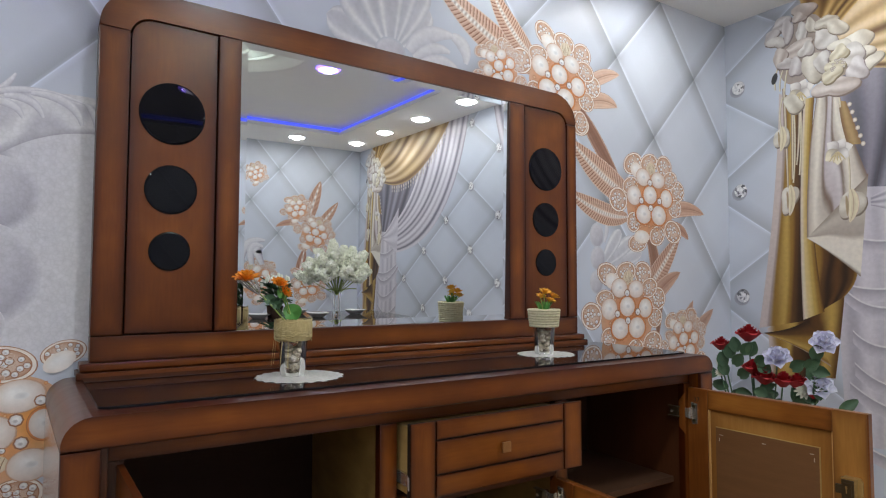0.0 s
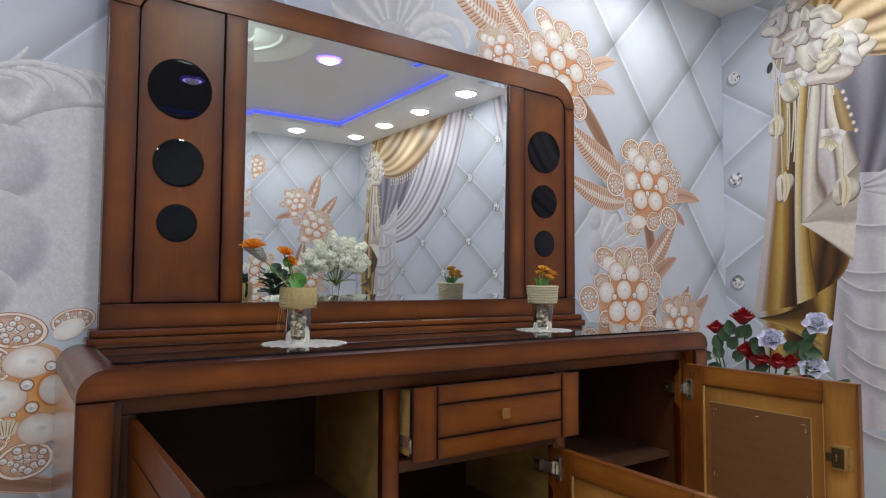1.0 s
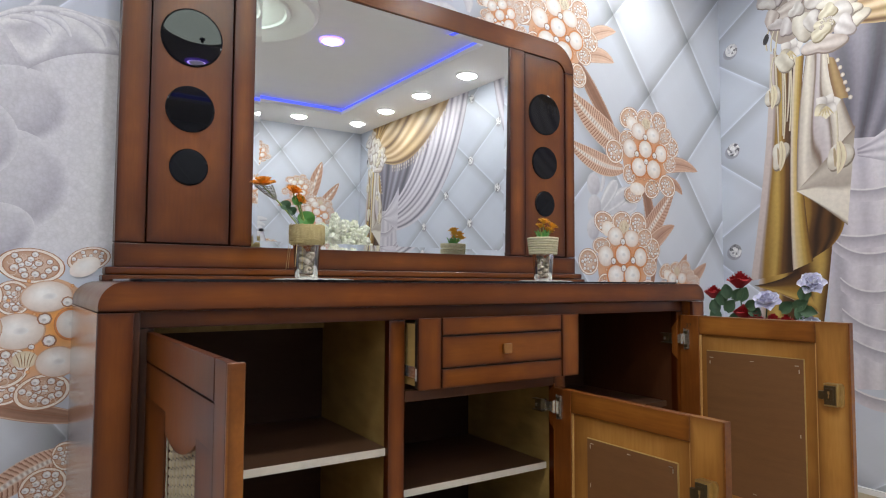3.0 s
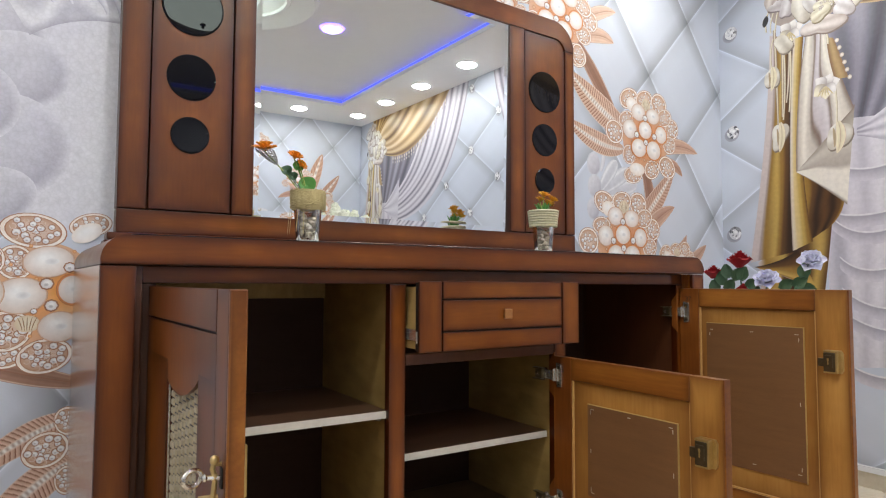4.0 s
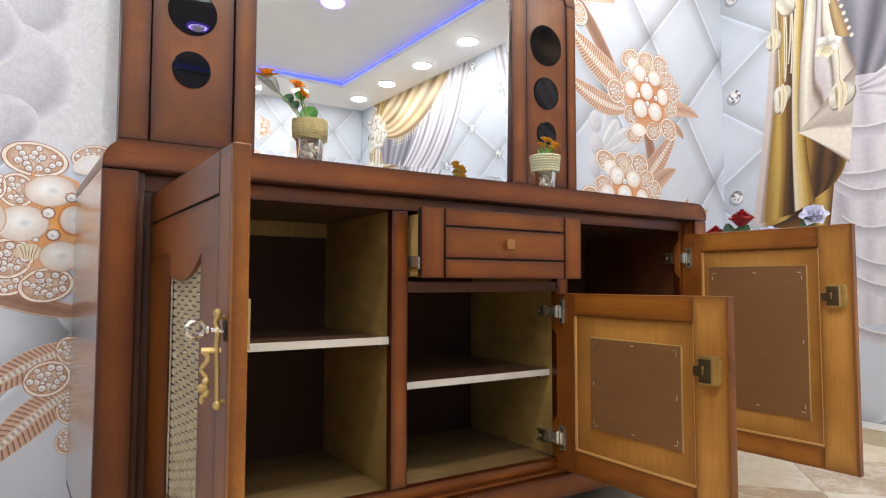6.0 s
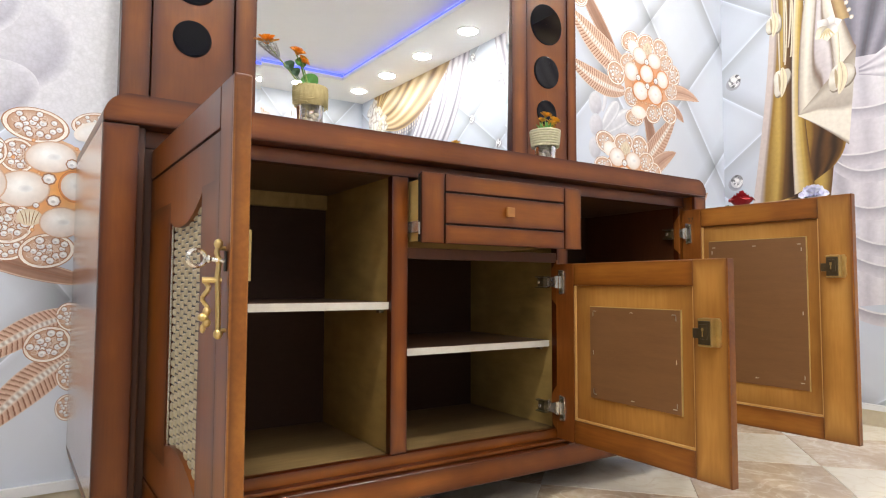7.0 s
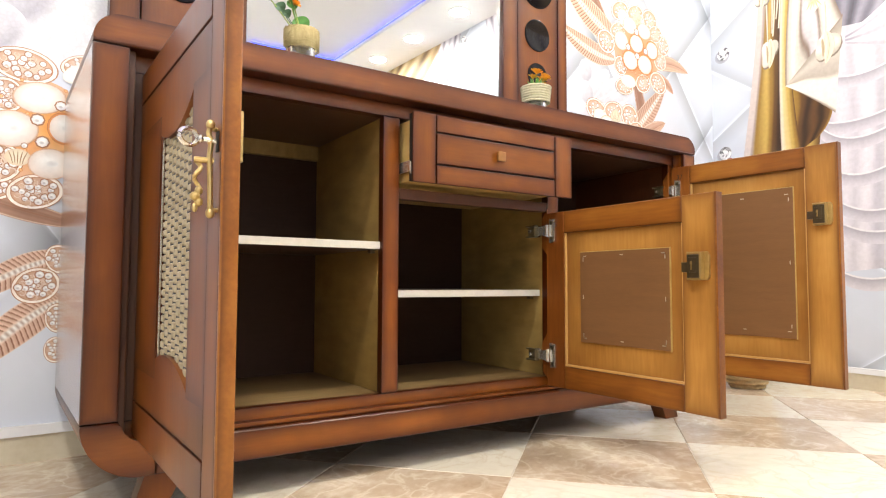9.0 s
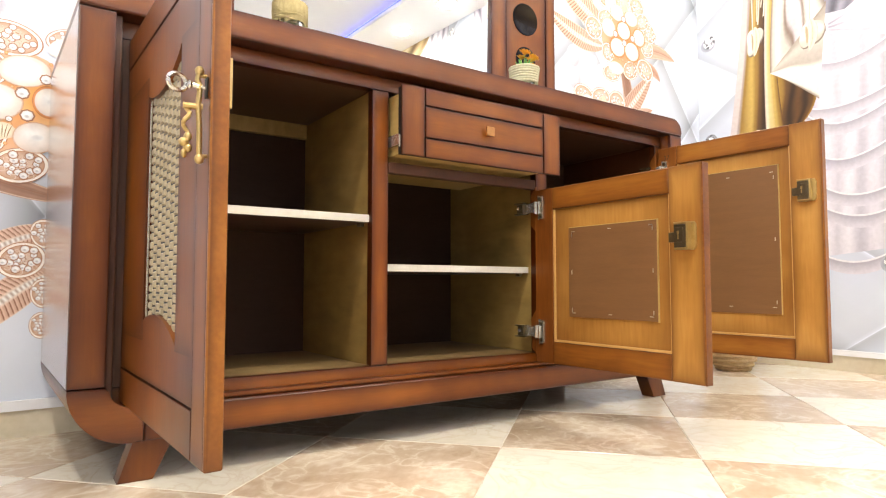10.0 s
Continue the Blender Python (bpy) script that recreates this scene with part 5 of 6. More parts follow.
part("roller", box((B3 + 0.003, -0.006, 0.666), (B3 + 0.0112, -0.0012, 0.694), 0.0015), EDGE, rail, "white plastic roller")
part("roller_axle", box((B3 + 0.005, -0.0072, 0.676), (B3 + 0.0092, -0.0062, 0.684), 0.0004), LOCK, rail)

# feet
for x0, x1, x2, x3 in ((0.082, 0.140, 0.176, 0.106), (W - 0.082, W - 0.140, W - 0.176, W - 0.106)):
    for y0 in (0.020, 0.44):
        part("foot", prism([(x0, 0), (x1, 0), (x2, BOTTOM - 0.0005), (x3, BOTTOM - 0.0005)], 1, y0, y0 + 0.045, 0.003, 2), WOOD_V, sideboard, "splayed wooden foot")


def about(pivot, angle):
    return Matrix.Translation(pivot) @ pose(0, 0, 0, 0, 0, angle) @ Matrix.Translation(-Vector(pivot))


def swing(obs, pivot, angle):
    """Turn a door and all its parts round its hinge."""
    m = about(pivot, angle)
    for o in obs:
        if o.type == "MESH":
            o.data.transform(m)


def hinge(parent, x, y, z):
    """A spring hinge: an upright plate on the door, a waisted arm, and a dark clip on the carcass."""
    h = part("hinge", prism([(y - 0.030, z - 0.030), (y - 0.012, z - 0.033), (y - 0.010, z + 0.033), (y - 0.030, z + 0.030)], 0, x - 0.005, x - 0.0005, 0.001), STEEL, parent, "nickel spring hinge")
    part("arm", prism([(y - 0.010, z - 0.017), (y + 0.004, z - 0.010), (y + 0.018, z - 0.010), (y + 0.026, z - 0.016), (y + 0.026, z + 0.016), (y + 0.018, z + 0.010), (y + 0.004, z + 0.010), (y - 0.010, z + 0.017)], 0, x - 0.016, x - 0.006, 0.002), STEEL, h)
    for dz in (-0.0165, 0.0125):
        part("arm_side", box((x - 0.030, y + 0.020, z + dz), (x - 0.0165, y + 0.056, z + dz + 0.004), 0.001), LOCK, h)
    part("clip", box((x - 0.026, y + 0.026, z - 0.0122), (x - 0.012, y + 0.050, z + 0.0122), 0.002), LOCK, h, "dark hinge clip")
    part("adjusting_screw", box((x - 0.031, y + 0.036, z - 0.004), (x - 0.0262, y + 0.044, z + 0.004), 0.0015), STEEL, h)
    for dz in (-0.026, 0.016):
        part("screw", box((x - 0.008, y - 0.026, z + dz), (x - 0.0055, y - 0.016, z + dz + 0.010), 0.002), LOCK, h)


def inner_door(x, y_hinge, y_free, z0, z1, panel, angle, hinges, latch_z, mark, label, tab_x):
    """A door seen from its inside, standing open: frame, sunk field, hardboard panel, lock and hinges."""
    T = 0.021
    door = part("door", box((x + 0.008, y_free + 0.06, z0 + 0.05), (x + T - 0.002, y_hinge - 0.05, z1 - 0.05), 0), GOLD_V, sideboard, label)
    made = [door]
    stile_w, rail_h = 0.078, 0.058
    made.append(part("stile", box((x, y_free, z0), (x + T, y_free + stile_w, z1), 0.002), GOLD_V, door))
    made.append(part("stile", box((x, y_hinge - stile_w + 0.014, z0), (x + T, y_hinge, z1), 0.002), GOLD_EDGE, door))
    for a, b in ((z0, z0 + rail_h), (z1 - rail_h, z1)):
        made.append(part("rail", box((x, y_free + stile_w + 0.0004, a), (x + T, y_hinge - stile_w + 0.0136, b), 0.004, 3), GOLD_H, door))
    inner0, inner1 = y_free + stile_w + 0.0005, y_hinge - stile_w + 0.0135
    # beads coloured paler: the bright line on the chamfer put into the wood tone
    for lo, hi in (((inner0, z0 + rail_h + 0.0003), (inner1, z0 + rail_h + 0.006)), ((inner1 - 0.0058, z0 + rail_h + 0.0065), (inner1 - 0.0002, z1 - rail_h - 0.0005)), ((inner0, z0 + rail_h + 0.0065), (inner0 + 0.003, z1 - rail_h - 0.0005))):
        made.append(part("bead", box((x + 0.003, *lo), (x + 0.0079, *hi), 0.0012), GOLD_LIT_BEAD, door, "rounded bead, paler for the bright line along the chamfer"))
    py0, py1, pz0, pz1 = panel
    sheet = part("panel", box((x + 0.0035, py0, pz0), (x + 0.0078, py1, pz1), 0.0005), HARD, door, "brown hardboard panel stapled on")
    made.append(sheet)
    made.append(part("panel_edge", add_box(box((x + 0.0032, py0 - 0.0022, pz0 - 0.002), (x + 0.0078, py0 - 0.0004, pz1 + 0.002), 0), (x + 0.0032, py0, pz1 + 0.0004), (x + 0.0078, py1, pz1 + 0.0018), 0), PINE, door))
    bm = bmesh.new()
    for fy in (0.06, 0.5, 0.94):
        for fz in (0.045, 0.955):
            add_box(bm, (x + 0.0026, py0 + (py1 - py0) * fy - 0.005, pz0 + (pz1 - pz0) * fz - 0.0008), (x + 0.0034, py0 + (py1 - py0) * fy + 0.005, pz0 + (pz1 - pz0) * fz + 0.0008), 0)
    for fz in (0.08, 0.5, 0.92):
        for fy in (0.04, 0.96):
            add_box(bm, (x + 0.0026, py0 + (py1 - py0) * fy - 0.0008, pz0 + (pz1 - pz0) * fz - 0.005), (x + 0.0034, py0 + (py1 - py0) * fy + 0.0008, pz0 + (pz1 - pz0) * fz + 0.005), 0)
    made.append(tagged(part("staples", bm, STAPLE, sheet), kind="stuff"))
    yl = y_free + 0.042
    plate = part("lock_plate", prism([(yl - 0.031, latch_z - 0.022), (yl - 0.026, latch_z - 0.030), (yl + 0.010, latch_z - 0.030), (yl + 0.010, latch_z + 0.030), (yl - 0.026, latch_z + 0.030), (yl - 0.031, latch_z + 0.022)], 0, x - 0.006, x - 0.0003, 0.002), BRASS, door, "brass lock")
    made.append(plate)
    bm = box((x - 0.021, yl - 0.017, latch_z - 0.0255), (x - 0.0062, yl + 0.011, latch_z + 0.0235), 0.0015)
    add_box(bm, (x - 0.0235, yl - 0.012, latch_z - 0.014), (x - 0.0205, yl + 0.007, latch_z + 0.017), 0.001)
    made.append(part("lock_case", bm, LOCK, plate, "dark bronzed lock case"))
    bm = box((x - 0.0215, yl - 0.0215, latch_z - 0.029), (x - 0.0062, yl - 0.0175, latch_z + 0.029), 0.0015)
    for dz in (-0.0295, 0.0240):
        add_box(bm, (x - 0.0205, yl - 0.0175, latch_z + dz), (x - 0.0062, yl + 0.012, latch_z + dz + 0.005), 0.0015)
    made.append(part("lock_rim", bm, BRASS, plate))
    made.append(part("keyhole", add_box(box((x - 0.0245, yl - 0.004, latch_z + 0.003), (x - 0.0236, yl + 0.001, latch_z + 0.010), 0.0003), (x - 0.0245, yl - 0.0028, latch_z - 0.008), (x - 0.0236, yl - 0.0002, latch_z + 0.003), 0.0003), BRASS, plate))
    made.append(part("bolt", box((x - 0.018, yl + 0.0115, latch_z - 0.013), (x - 0.008, yl + 0.026, latch_z + 0.008), 0.001), LOCK, plate))
    made.append(part("edge_strip", box((x - 0.0004, y_free - 0.0042, z0), (x + T, y_free - 0.0004, z1), 0.001), GOLD_H, door, "darker stained door edge"))
    for hz in hinges:
        hinge(door, x, y_hinge - 0.004, hz)
        made.append(part("hinge_tab", prism([(y_hinge - 0.001, hz - 0.064), (y_hinge + 0.018, hz - 0.046), (y_hinge + 0.020, hz + 0.032), (y_hinge - 0.001, hz + 0.060)], 0, tab_x, tab_x + 0.005, 0.001), GOLD_EDGE, door))
    made += [o for o in door.children_recursive if o not in made]
    if mark:
        font = bpy.data.curves.new("mark", "FONT")
        font.body, font.size = mark, 0.021
        ob = new("mark", font)
        ob.matrix_world = pose(x - 0.0008, y_hinge - 0.026, z1 - 0.040, 90, 0, -90)
        bpy.context.view_layer.update()
        me = bpy.data.meshes.new_from_object(ob)
        bpy.data.objects.remove(ob)
        me.transform(pose(x - 0.0008, y_hinge - 0.020, z1 - 0.040, 90, 0, -90))
        ob = finish("mark", me, INK, door, "handwritten pencil number", False)
        made.append(ob)
    swing(made, (x, y_hinge, 0), angle)
    return door


inner_door(1.094, 0.036, -0.463, 0.142, 0.608, (-0.350, -0.084, 0.268, 0.496), 0.3, (0.224, 0.559), 0.454, "35", "open golden-brown door, its plain inner side showing", 1.0945)
inner_door(1.640, 0.036, -0.446, 0.146, 0.791, (-0.334, -0.052, 0.268, 0.685), 3.6, (0.30, 0.716), 0.603, "37", "open golden-brown door, its plain inner side showing", 1.6225)

# left door, open, its outer side showing: framed, with a shaped window of woven cane
XD, YH, YF, Z0, Z1, T = 0.084, 0.0385, -0.493, 0.143, 0.797, 0.0205
made = []
door = part("door", box((XD + 0.0125, YF + 0.03, Z0 + 0.02), (XD + 0.019, YH - 0.02, Z1 - 0.02), 0), GOLD_V, sideboard, "open door with black-lined frame and a cane window")
made.append(door)
G = 0.0016                                   # half of a dark groove
GY, GZ0, GZ1 = -0.436, 0.203, 0.742          # grooves
wy0, wy1, wz0, wz1 = -0.348, -0.146, 0.283, 0.662
edge = part("edge_moulding", box((XD - 0.0005, YF - 0.003, Z0), (XD + T, YF + 0.004, Z1), 0.003, 4), GOLD_H, door, "rounded lighter door edge")
made.append(edge)
made.append(part("stile", box((XD, YF + 0.0045, Z0), (XD + 0.012, GY - G, Z1), 0.0015), WOOD_DOOR, door))
made.append(part("groove_backing", box((XD + 0.006, YF + 0.025, Z0 + 0.003), (XD + 0.0123, YH - 0.003, Z0 + 0.004), 0), BLACK, door))
made.append(part("rail", box((XD, GY + G, GZ1 + G), (XD + 0.012, YH, Z1), 0.0015), WOOD_DOOR, door))
made.append(part("rail", box((XD, GY + G, Z0), (XD + 0.012, YH, GZ0 - G), 0.0015), WOOD_DOOR, door))
cup = 0.024


def top_curve(k):
    return wz1 - cup * math.sin(math.pi * k) ** 0.8 + 0.012 * (2 * k - 1)


def low_curve(k):
    return wz0 + 0.9 * cup * math.sin(math.pi * k) ** 0.8 - 0.012 * (2 * k - 1)


N = 18
upper = [(wy0 + (wy1 - wy0) * (1 - i / N), top_curve(i / N)) for i in range(N + 1)]
lower = [(wy0 + (wy1 - wy0) * (i / N), low_curve(1 - i / N)) for i in range(N + 1)]
made.append(part("field", prism([(GY + G, wz1 + 0.02), (GY + G, GZ1 - G), (YH, GZ1 - G), (YH, wz1 + 0.02)] + upper, 0, XD + 0.001, XD + 0.012, 0.0), WOOD_DOOR, door))
made.append(part("field", prism([(YH, wz0 - 0.02), (YH, GZ0 + G), (GY + G, GZ0 + G), (GY + G, wz0 - 0.02)] + lower, 0, XD + 0.001, XD + 0.012, 0.0), WOOD_DOOR, door))
made.append(part("field", box((XD + 0.001, GY + G, wz0 - 0.0195), (XD + 0.012, wy0, wz1 + 0.0195), 0), WOOD_DOOR, door))
made.append(part("field", box((XD + 0.001, wy1, wz0 - 0.0195), (XD + 0.012, YH, wz1 + 0.0195), 0), WOOD_DOOR, door))
made.append(part("groove", add_box(add_box(box((XD + 0.005, GY - G, Z0), (XD + 0.0122, GY + G, Z1), 0), (XD + 0.005, GY, GZ1 - G), (XD + 0.0122, YH, GZ1 + G), 0), (XD + 0.005, GY, GZ0 - G), (XD + 0.0122, YH, GZ0 + G), 0), BLACK, door, smooth=False))
cane = part("cane_panel", box((XD + 0.0095, wy0 - 0.004, wz0 - 0.015), (XD + 0.0122, wy1 + 0.004, wz1 + 0.015), 0), CANE_DARK, door, "woven cane panel", False)
made.append(cane)
g = Geo()
nc, nr = 8, 30
for i in range(nc):
    for j in range(nr):
        y, z = wy0 + (wy1 - wy0) * (i + 0.5) / nc, wz0 - 0.012 + (wz1 - wz0 + 0.024) * (j + (0.5 if i % 2 else 0.0)) / nr
        hy, hz = 0.0096 + 0.0005 * random.random(), 0.0057
        k = len(g.v)
        for dx in (0.0, 1.0):
            for dy, dz in ((-1, -1), (1, -1), (1, 1), (-1, 1)):
                g.v.append((XD + 0.0092 - 0.0026 * (1 - dx), y + dy * hy * (0.72 + 0.28 * dx), z + dz * hz * (0.66 + 0.34 * dx)))
        g.f += [(k, k + 1, k + 2, k + 3), (k, k + 4, k + 5, k + 1), (k + 1, k + 5, k + 6, k + 2), (k + 2, k + 6, k + 7, k + 3), (k + 3, k + 7, k + 4, k)]
# added metal strip stands in for light on the opening's inner edge
made.append(part("reveal_strip", box((XD + 0.0035, wy1 - 0.002, wz0 - 0.004), (XD + 0.0066, wy1 - 0.0003, wz1 + 0.006), 0.0005), STEEL, door, "grey strip standing in for the lit inner edge of the opening"))
weave = tagged(mesh("cane_weave", g, CANE, cane, "", False), kind="stuff")
made.append(weave)
# key, its plate, and the hanging pull
KY, KZ = -0.476, 0.578
plate = part("keyhole_plate", box((XD - 0.0022, KY - 0.006, KZ - 0.012), (XD - 0.0002, KY + 0.004, KZ + 0.012), 0.001), BLACK, door, "dark keyhole")
made.append(plate)
hx = XD - 0.008
g = Geo().tube([(hx, KY + 0.004, 0.596), (hx - 0.002, KY + 0.004, 0.588), (hx + 0.001, KY + 0.003, 0.578), (hx - 0.001, KY + 0.002, 0.560), (hx, KY, 0.530), (hx, KY - 0.002, 0.497)], 0.0033, 8)
g.blob((hx, KY + 0.004, 0.598), (0.0055, 0.0055, 0.006), 10, 8)
g.blob((hx, KY - 0.002, 0.494), (0.0055, 0.0055, 0.006), 10, 8)
g.blob((hx, KY + 0.003, 0.579), (0.0048, 0.0048, 0.005), 10, 8)
for z in (0.593, 0.498):
    g.tube([(hx, KY + (0.004 if z > 0.55 else -0.002), z), (XD + 0.001, KY + (0.004 if z > 0.55 else -0.002), z)], 0.0025, 8)
made.append(mesh("handle", g, BRASS, plate, "slender brass rod handle with ball ends"))
g = Geo().tube([(XD - 0.001, KY + 0.001, KZ), (XD - 0.020, KY + 0.002, KZ + 0.002)], 0.003, 8)
g.blob((XD - 0.019, KY + 0.002, KZ + 0.002), (0.0035, 0.0048, 0.0048), 8, 6)
ring = [(XD - 0.032 + 0.0108 * math.cos(a), KY + 0.004 + 0.0045 * math.cos(a), KZ + 0.003 + 0.0092 * math.sin(a)) for a in [2 * math.pi * i / 24 for i in range(25)]]
g.tube(ring, 0.0028, 8)
made.append(mesh("key", g, SILVER, plate, "silver key in the lock"))
px, py = XD - 0.021, KY + 0.006
g = Geo().tube([(XD - 0.004, KY + 0.002, 0.556), (XD - 0.014, KY + 0.004, 0.556), (px - 0.004, py, 0.556)], 0.0036, 8)
g.tube([(px + 0.0035 * math.sin(k * 0.75), py + 0.002 * math.cos(k * 0.75), 0.554 - 0.0030 * k) for k in range(11)], 0.0032, 8, 0.0022)
for k, r in enumerate((0.0048, 0.0060, 0.0052, 0.0034)):
    g.blob((px + 0.002 * (-1) ** k, py, 0.520 - 0.0065 * k), (r, r, 0.0055), 8, 6)
made.append(mesh("pull", g, BRASS, plate, "ornate hanging brass pull"))
made.append(part("strike_plate", box((XD + T + 0.0002, YF + 0.002, 0.555), (XD + T + 0.004, YF + 0.016, 0.615), 0.001), BRASS, door, "brass strike plate"))
swing(made, (XD, YH, 0), 1.9)
sideboard_top_glass = part("top_glass", prism(arc(0.075, 0.070, 0.02, 180, 270, 5) + arc(W - 0.075, 0.070, 0.02, 270, 360, 5) + [(W - 0.055, 0.432), (0.046, 0.432)], 2, TOP + 0.0004, TOP + 0.0055, 0.0012), BLACK_GLASS, None)
tagged(sideboard_top_glass, "black glass sheet lying on the sideboard top", "glass top")

# ---- the mirror unit on the sideboard ----
MF, MB = 0.458, 0.515
unit = thing("mirror_unit", (0.83, 0.48, TOP), "tall walnut mirror frame with black glass discs, on the sideboard", "mirror")


def settle(x, z):
    """The top of the frame drops a little towards its right end."""
    return -0.022 * (x - 0.39) if z > 1.6 else 0.0


def mpart(name, bm, material, parent=None, label="", smooth=True):
    for v in bm.verts:
        v.co.z += settle(v.co.x, v.co.z)
    ob = part(name, bm, material, parent or unit, label, smooth)
    if parent is None:
        ob.matrix_parent_inverse = Matrix.Translation(-unit.location)
    return ob


ML, MR, MT, MZ0 = 0.060, 1.598, 1.8165, 0.926
mpart("plinth", box((0.034, 0.432, TOP + 0.0006), (1.622, 0.524, 0.906), 0.003), WOOD_H)
mpart("plinth_moulding", box((0.040, 0.440, 0.9065), (1.616, 0.520, 0.9255), 0.006, 3), WOOD_H)
mpart("bottom_rail", box((ML, MF, MZ0), (MR, MB, 0.985), 0.003), WOOD_H)
RO = 0.1055
left_x, right_x, corner_z = ML + RO, MR - RO, MT - RO
mpart("side_stile", box((ML, MF, 0.9865), (0.127, MB, corner_z - 0.001), 0.003), WOOD_V)
mpart("side_stile", box((1.553, MF, 0.9865), (MR, MB, corner_z - 0.001), 0.003), WOOD_V)
RC = 0.050                                    # inner corner
a0 = math.degrees(math.asin((corner_z - (1.7495 - RC)) / RC))
arch = [(ML, corner_z)] + arc(left_x, corner_z, RO, 180, 90, 12) + arc(right_x, corner_z, RO, 90, 0, 12) + [(MR, corner_z), (1.554, corner_z)] \
    + arc(1.554 - RC, 1.7495 - RC, RC, a0, 90, 8) + arc(0.126 + RC, 1.7495 - RC, RC, 90, 180 - a0, 8) + [(0.126, corner_z)]
clean = []
for q in arch:
    if not clean or (Vector(q) - Vector(clean[-1])).length > 0.0008:
        clean.append(q)
mpart("arched_top", prism(clean, 1, MF, MB, 0.003, 2), WOOD_H)
mpart("backing", box((ML + 0.02, MF + 0.026, 0.93), (MR - 0.02, MB - 0.001, 1.70), 0), BLACK, smooth=False)
for x0, x1, mirrored in ((0.130, 0.3295, 0), (1.3575, 1.550, 1)):
    q = [(x0, 0.9885), (x1, 0.9885)]
    if mirrored:
        q += arc(x1 - 0.047, 1.746 - 0.047, 0.047, 0, 90, 8) + [(x0, 1.746)]
    else:
        q += [(x1, 1.746)] + arc(x0 + 0.047, 1.746 - 0.047, 0.047, 90, 180, 8)
    mpart("side_field", prism(q, 1, MF + 0.003, MF + 0.025, 0.002, 2), WOOD_FIELD)
for x0, x1 in ((0.333, 0.390), (1.287, 1.354)):
    mpart("inner_stile", box((x0, MF, 0.9865), (x1, MB - 0.02, 1.748), 0.003), WOOD_V)
for x, rows in ((0.225, ((1.527, 0.077), (1.338, 0.061), (1.186, 0.048))), (1.4495, ((1.510, 0.076), (1.331, 0.060), (1.180, 0.047)))):
    for z, r in rows:
        prof = [(0.0005, 0.0045), (r - 0.0046, 0.0045), (r - 0.0045, 0.0045), (r - 0.0008, 0.0025), (r - 0.0007, 0.0025), (r, 0.0012), (r, -0.001)]
        g = Geo().lathe(prof, (0, 0, 0), 48)
        g.v = [(x + a, MF + 0.0025 - c, z + b) for a, b, c in g.v]
        ob = mesh("glass_disc", g, DISC_GLASS, unit, "round black glass disc")
        ob.matrix_parent_inverse = Matrix.Translation(-unit.location)
# mirror glass with a ground border, leaning a little forwards
g = Geo()
mx0, mx1, mz0, mz1, bv = 0.3905, 1.2865, 0.9855, 1.750, 0.018
lean = lambda z: 0.4705 - 0.014 * (z - 1.37)
outer = [(mx0, mz0), (mx1, mz0), (mx1, mz1), (mx0, mz1)]
inner = [(mx0 + bv, mz0 + bv), (mx1 - bv, mz0 + bv), (mx1 - bv, mz1 - bv), (mx0 + bv, mz1 - bv)]
g.v = [(x, lean(z) - 0.0007, z) for x, z in outer] + [(x, lean(z), z) for x, z in inner]
g.v = [(x, lean(z + settle(x, z)) - (0.0007 if i < 4 else 0.0), z + settle(x, z)) for i, (x, y, z) in enumerate(g.v)]
g.f = [(4, 5, 6, 7), (0, 1, 5, 4), (1, 2, 6, 5), (2, 3, 7, 6), (3, 0, 4, 7)]
ob = mesh("mirror_glass", g, MIRROR, unit, "large bevelled mirror glass", False)
ob.matrix_parent_inverse = Matrix.Translation(-unit.location)


# ---- little glass vases on crochet mats ----
def mat_of_lace(x, y, r):
    g = Geo()
    n = 96

    def at(s, t):
        a = 2 * math.pi * t
        rr = r * s * (1 + 0.035 * s ** 6 * math.sin(18 * a))
        return x + rr * math.cos(a), y + rr * math.sin(a), TOP + 0.0062 + 0.003 * (1 - s ** 8) * (0.75 + 0.25 * math.sin(40 * s)) + 0.0008 * math.sin(24 * a) * s
    g.grid(at, 14, n, loop_t=True)
    return tagged(mesh("crochet_mat", g, LACE), "round white crocheted mat with a scalloped edge", "mat", "crochet mats")


def petal(g, base, d, length, width, curl, face=None):
    """A cupped petal that leaves base in the direction d; face: the way its blade looks."""
    d = Vector(d).normalized()
    side = d.cross(Vector(face or (0, 0, 1)))
    side = side.normalized() if side.length > 0.05 else Vector((1, 0, 0))
    up = side.cross(d)

    def at(s, t):
        w = width * math.sin(math.pi * min(1, 0.12 + t * 0.80)) * (2 * s - 1)
        return Vector(base) + d * (length * t) + side * w + up * (curl * length * (t * t) + 0.35 * abs(2 * s - 1) ** 2 * width)
    g.grid(at, 4, 5)


def head(g, tip, axis, r, n, open_, width=0.36, rows=2):
    """A flower head: rows of petals spread round an axis; open_: 0 closed, 1 flat."""
    axis = Vector(axis).normalized()
    a = axis.orthogonal().normalized()
    b = axis.cross(a)
    for row in range(rows):
        for k in range(n):
            q = 2 * math.pi * (k + 0.5 * row) / n
            o = open_ * (1 - 0.35 * row)
            d = axis * (1.05 - o) + (a * math.cos(q) + b * math.sin(q)) * o
            petal(g, tip, d, r * (1 - 0.12 * row), r * width, -0.12, axis)


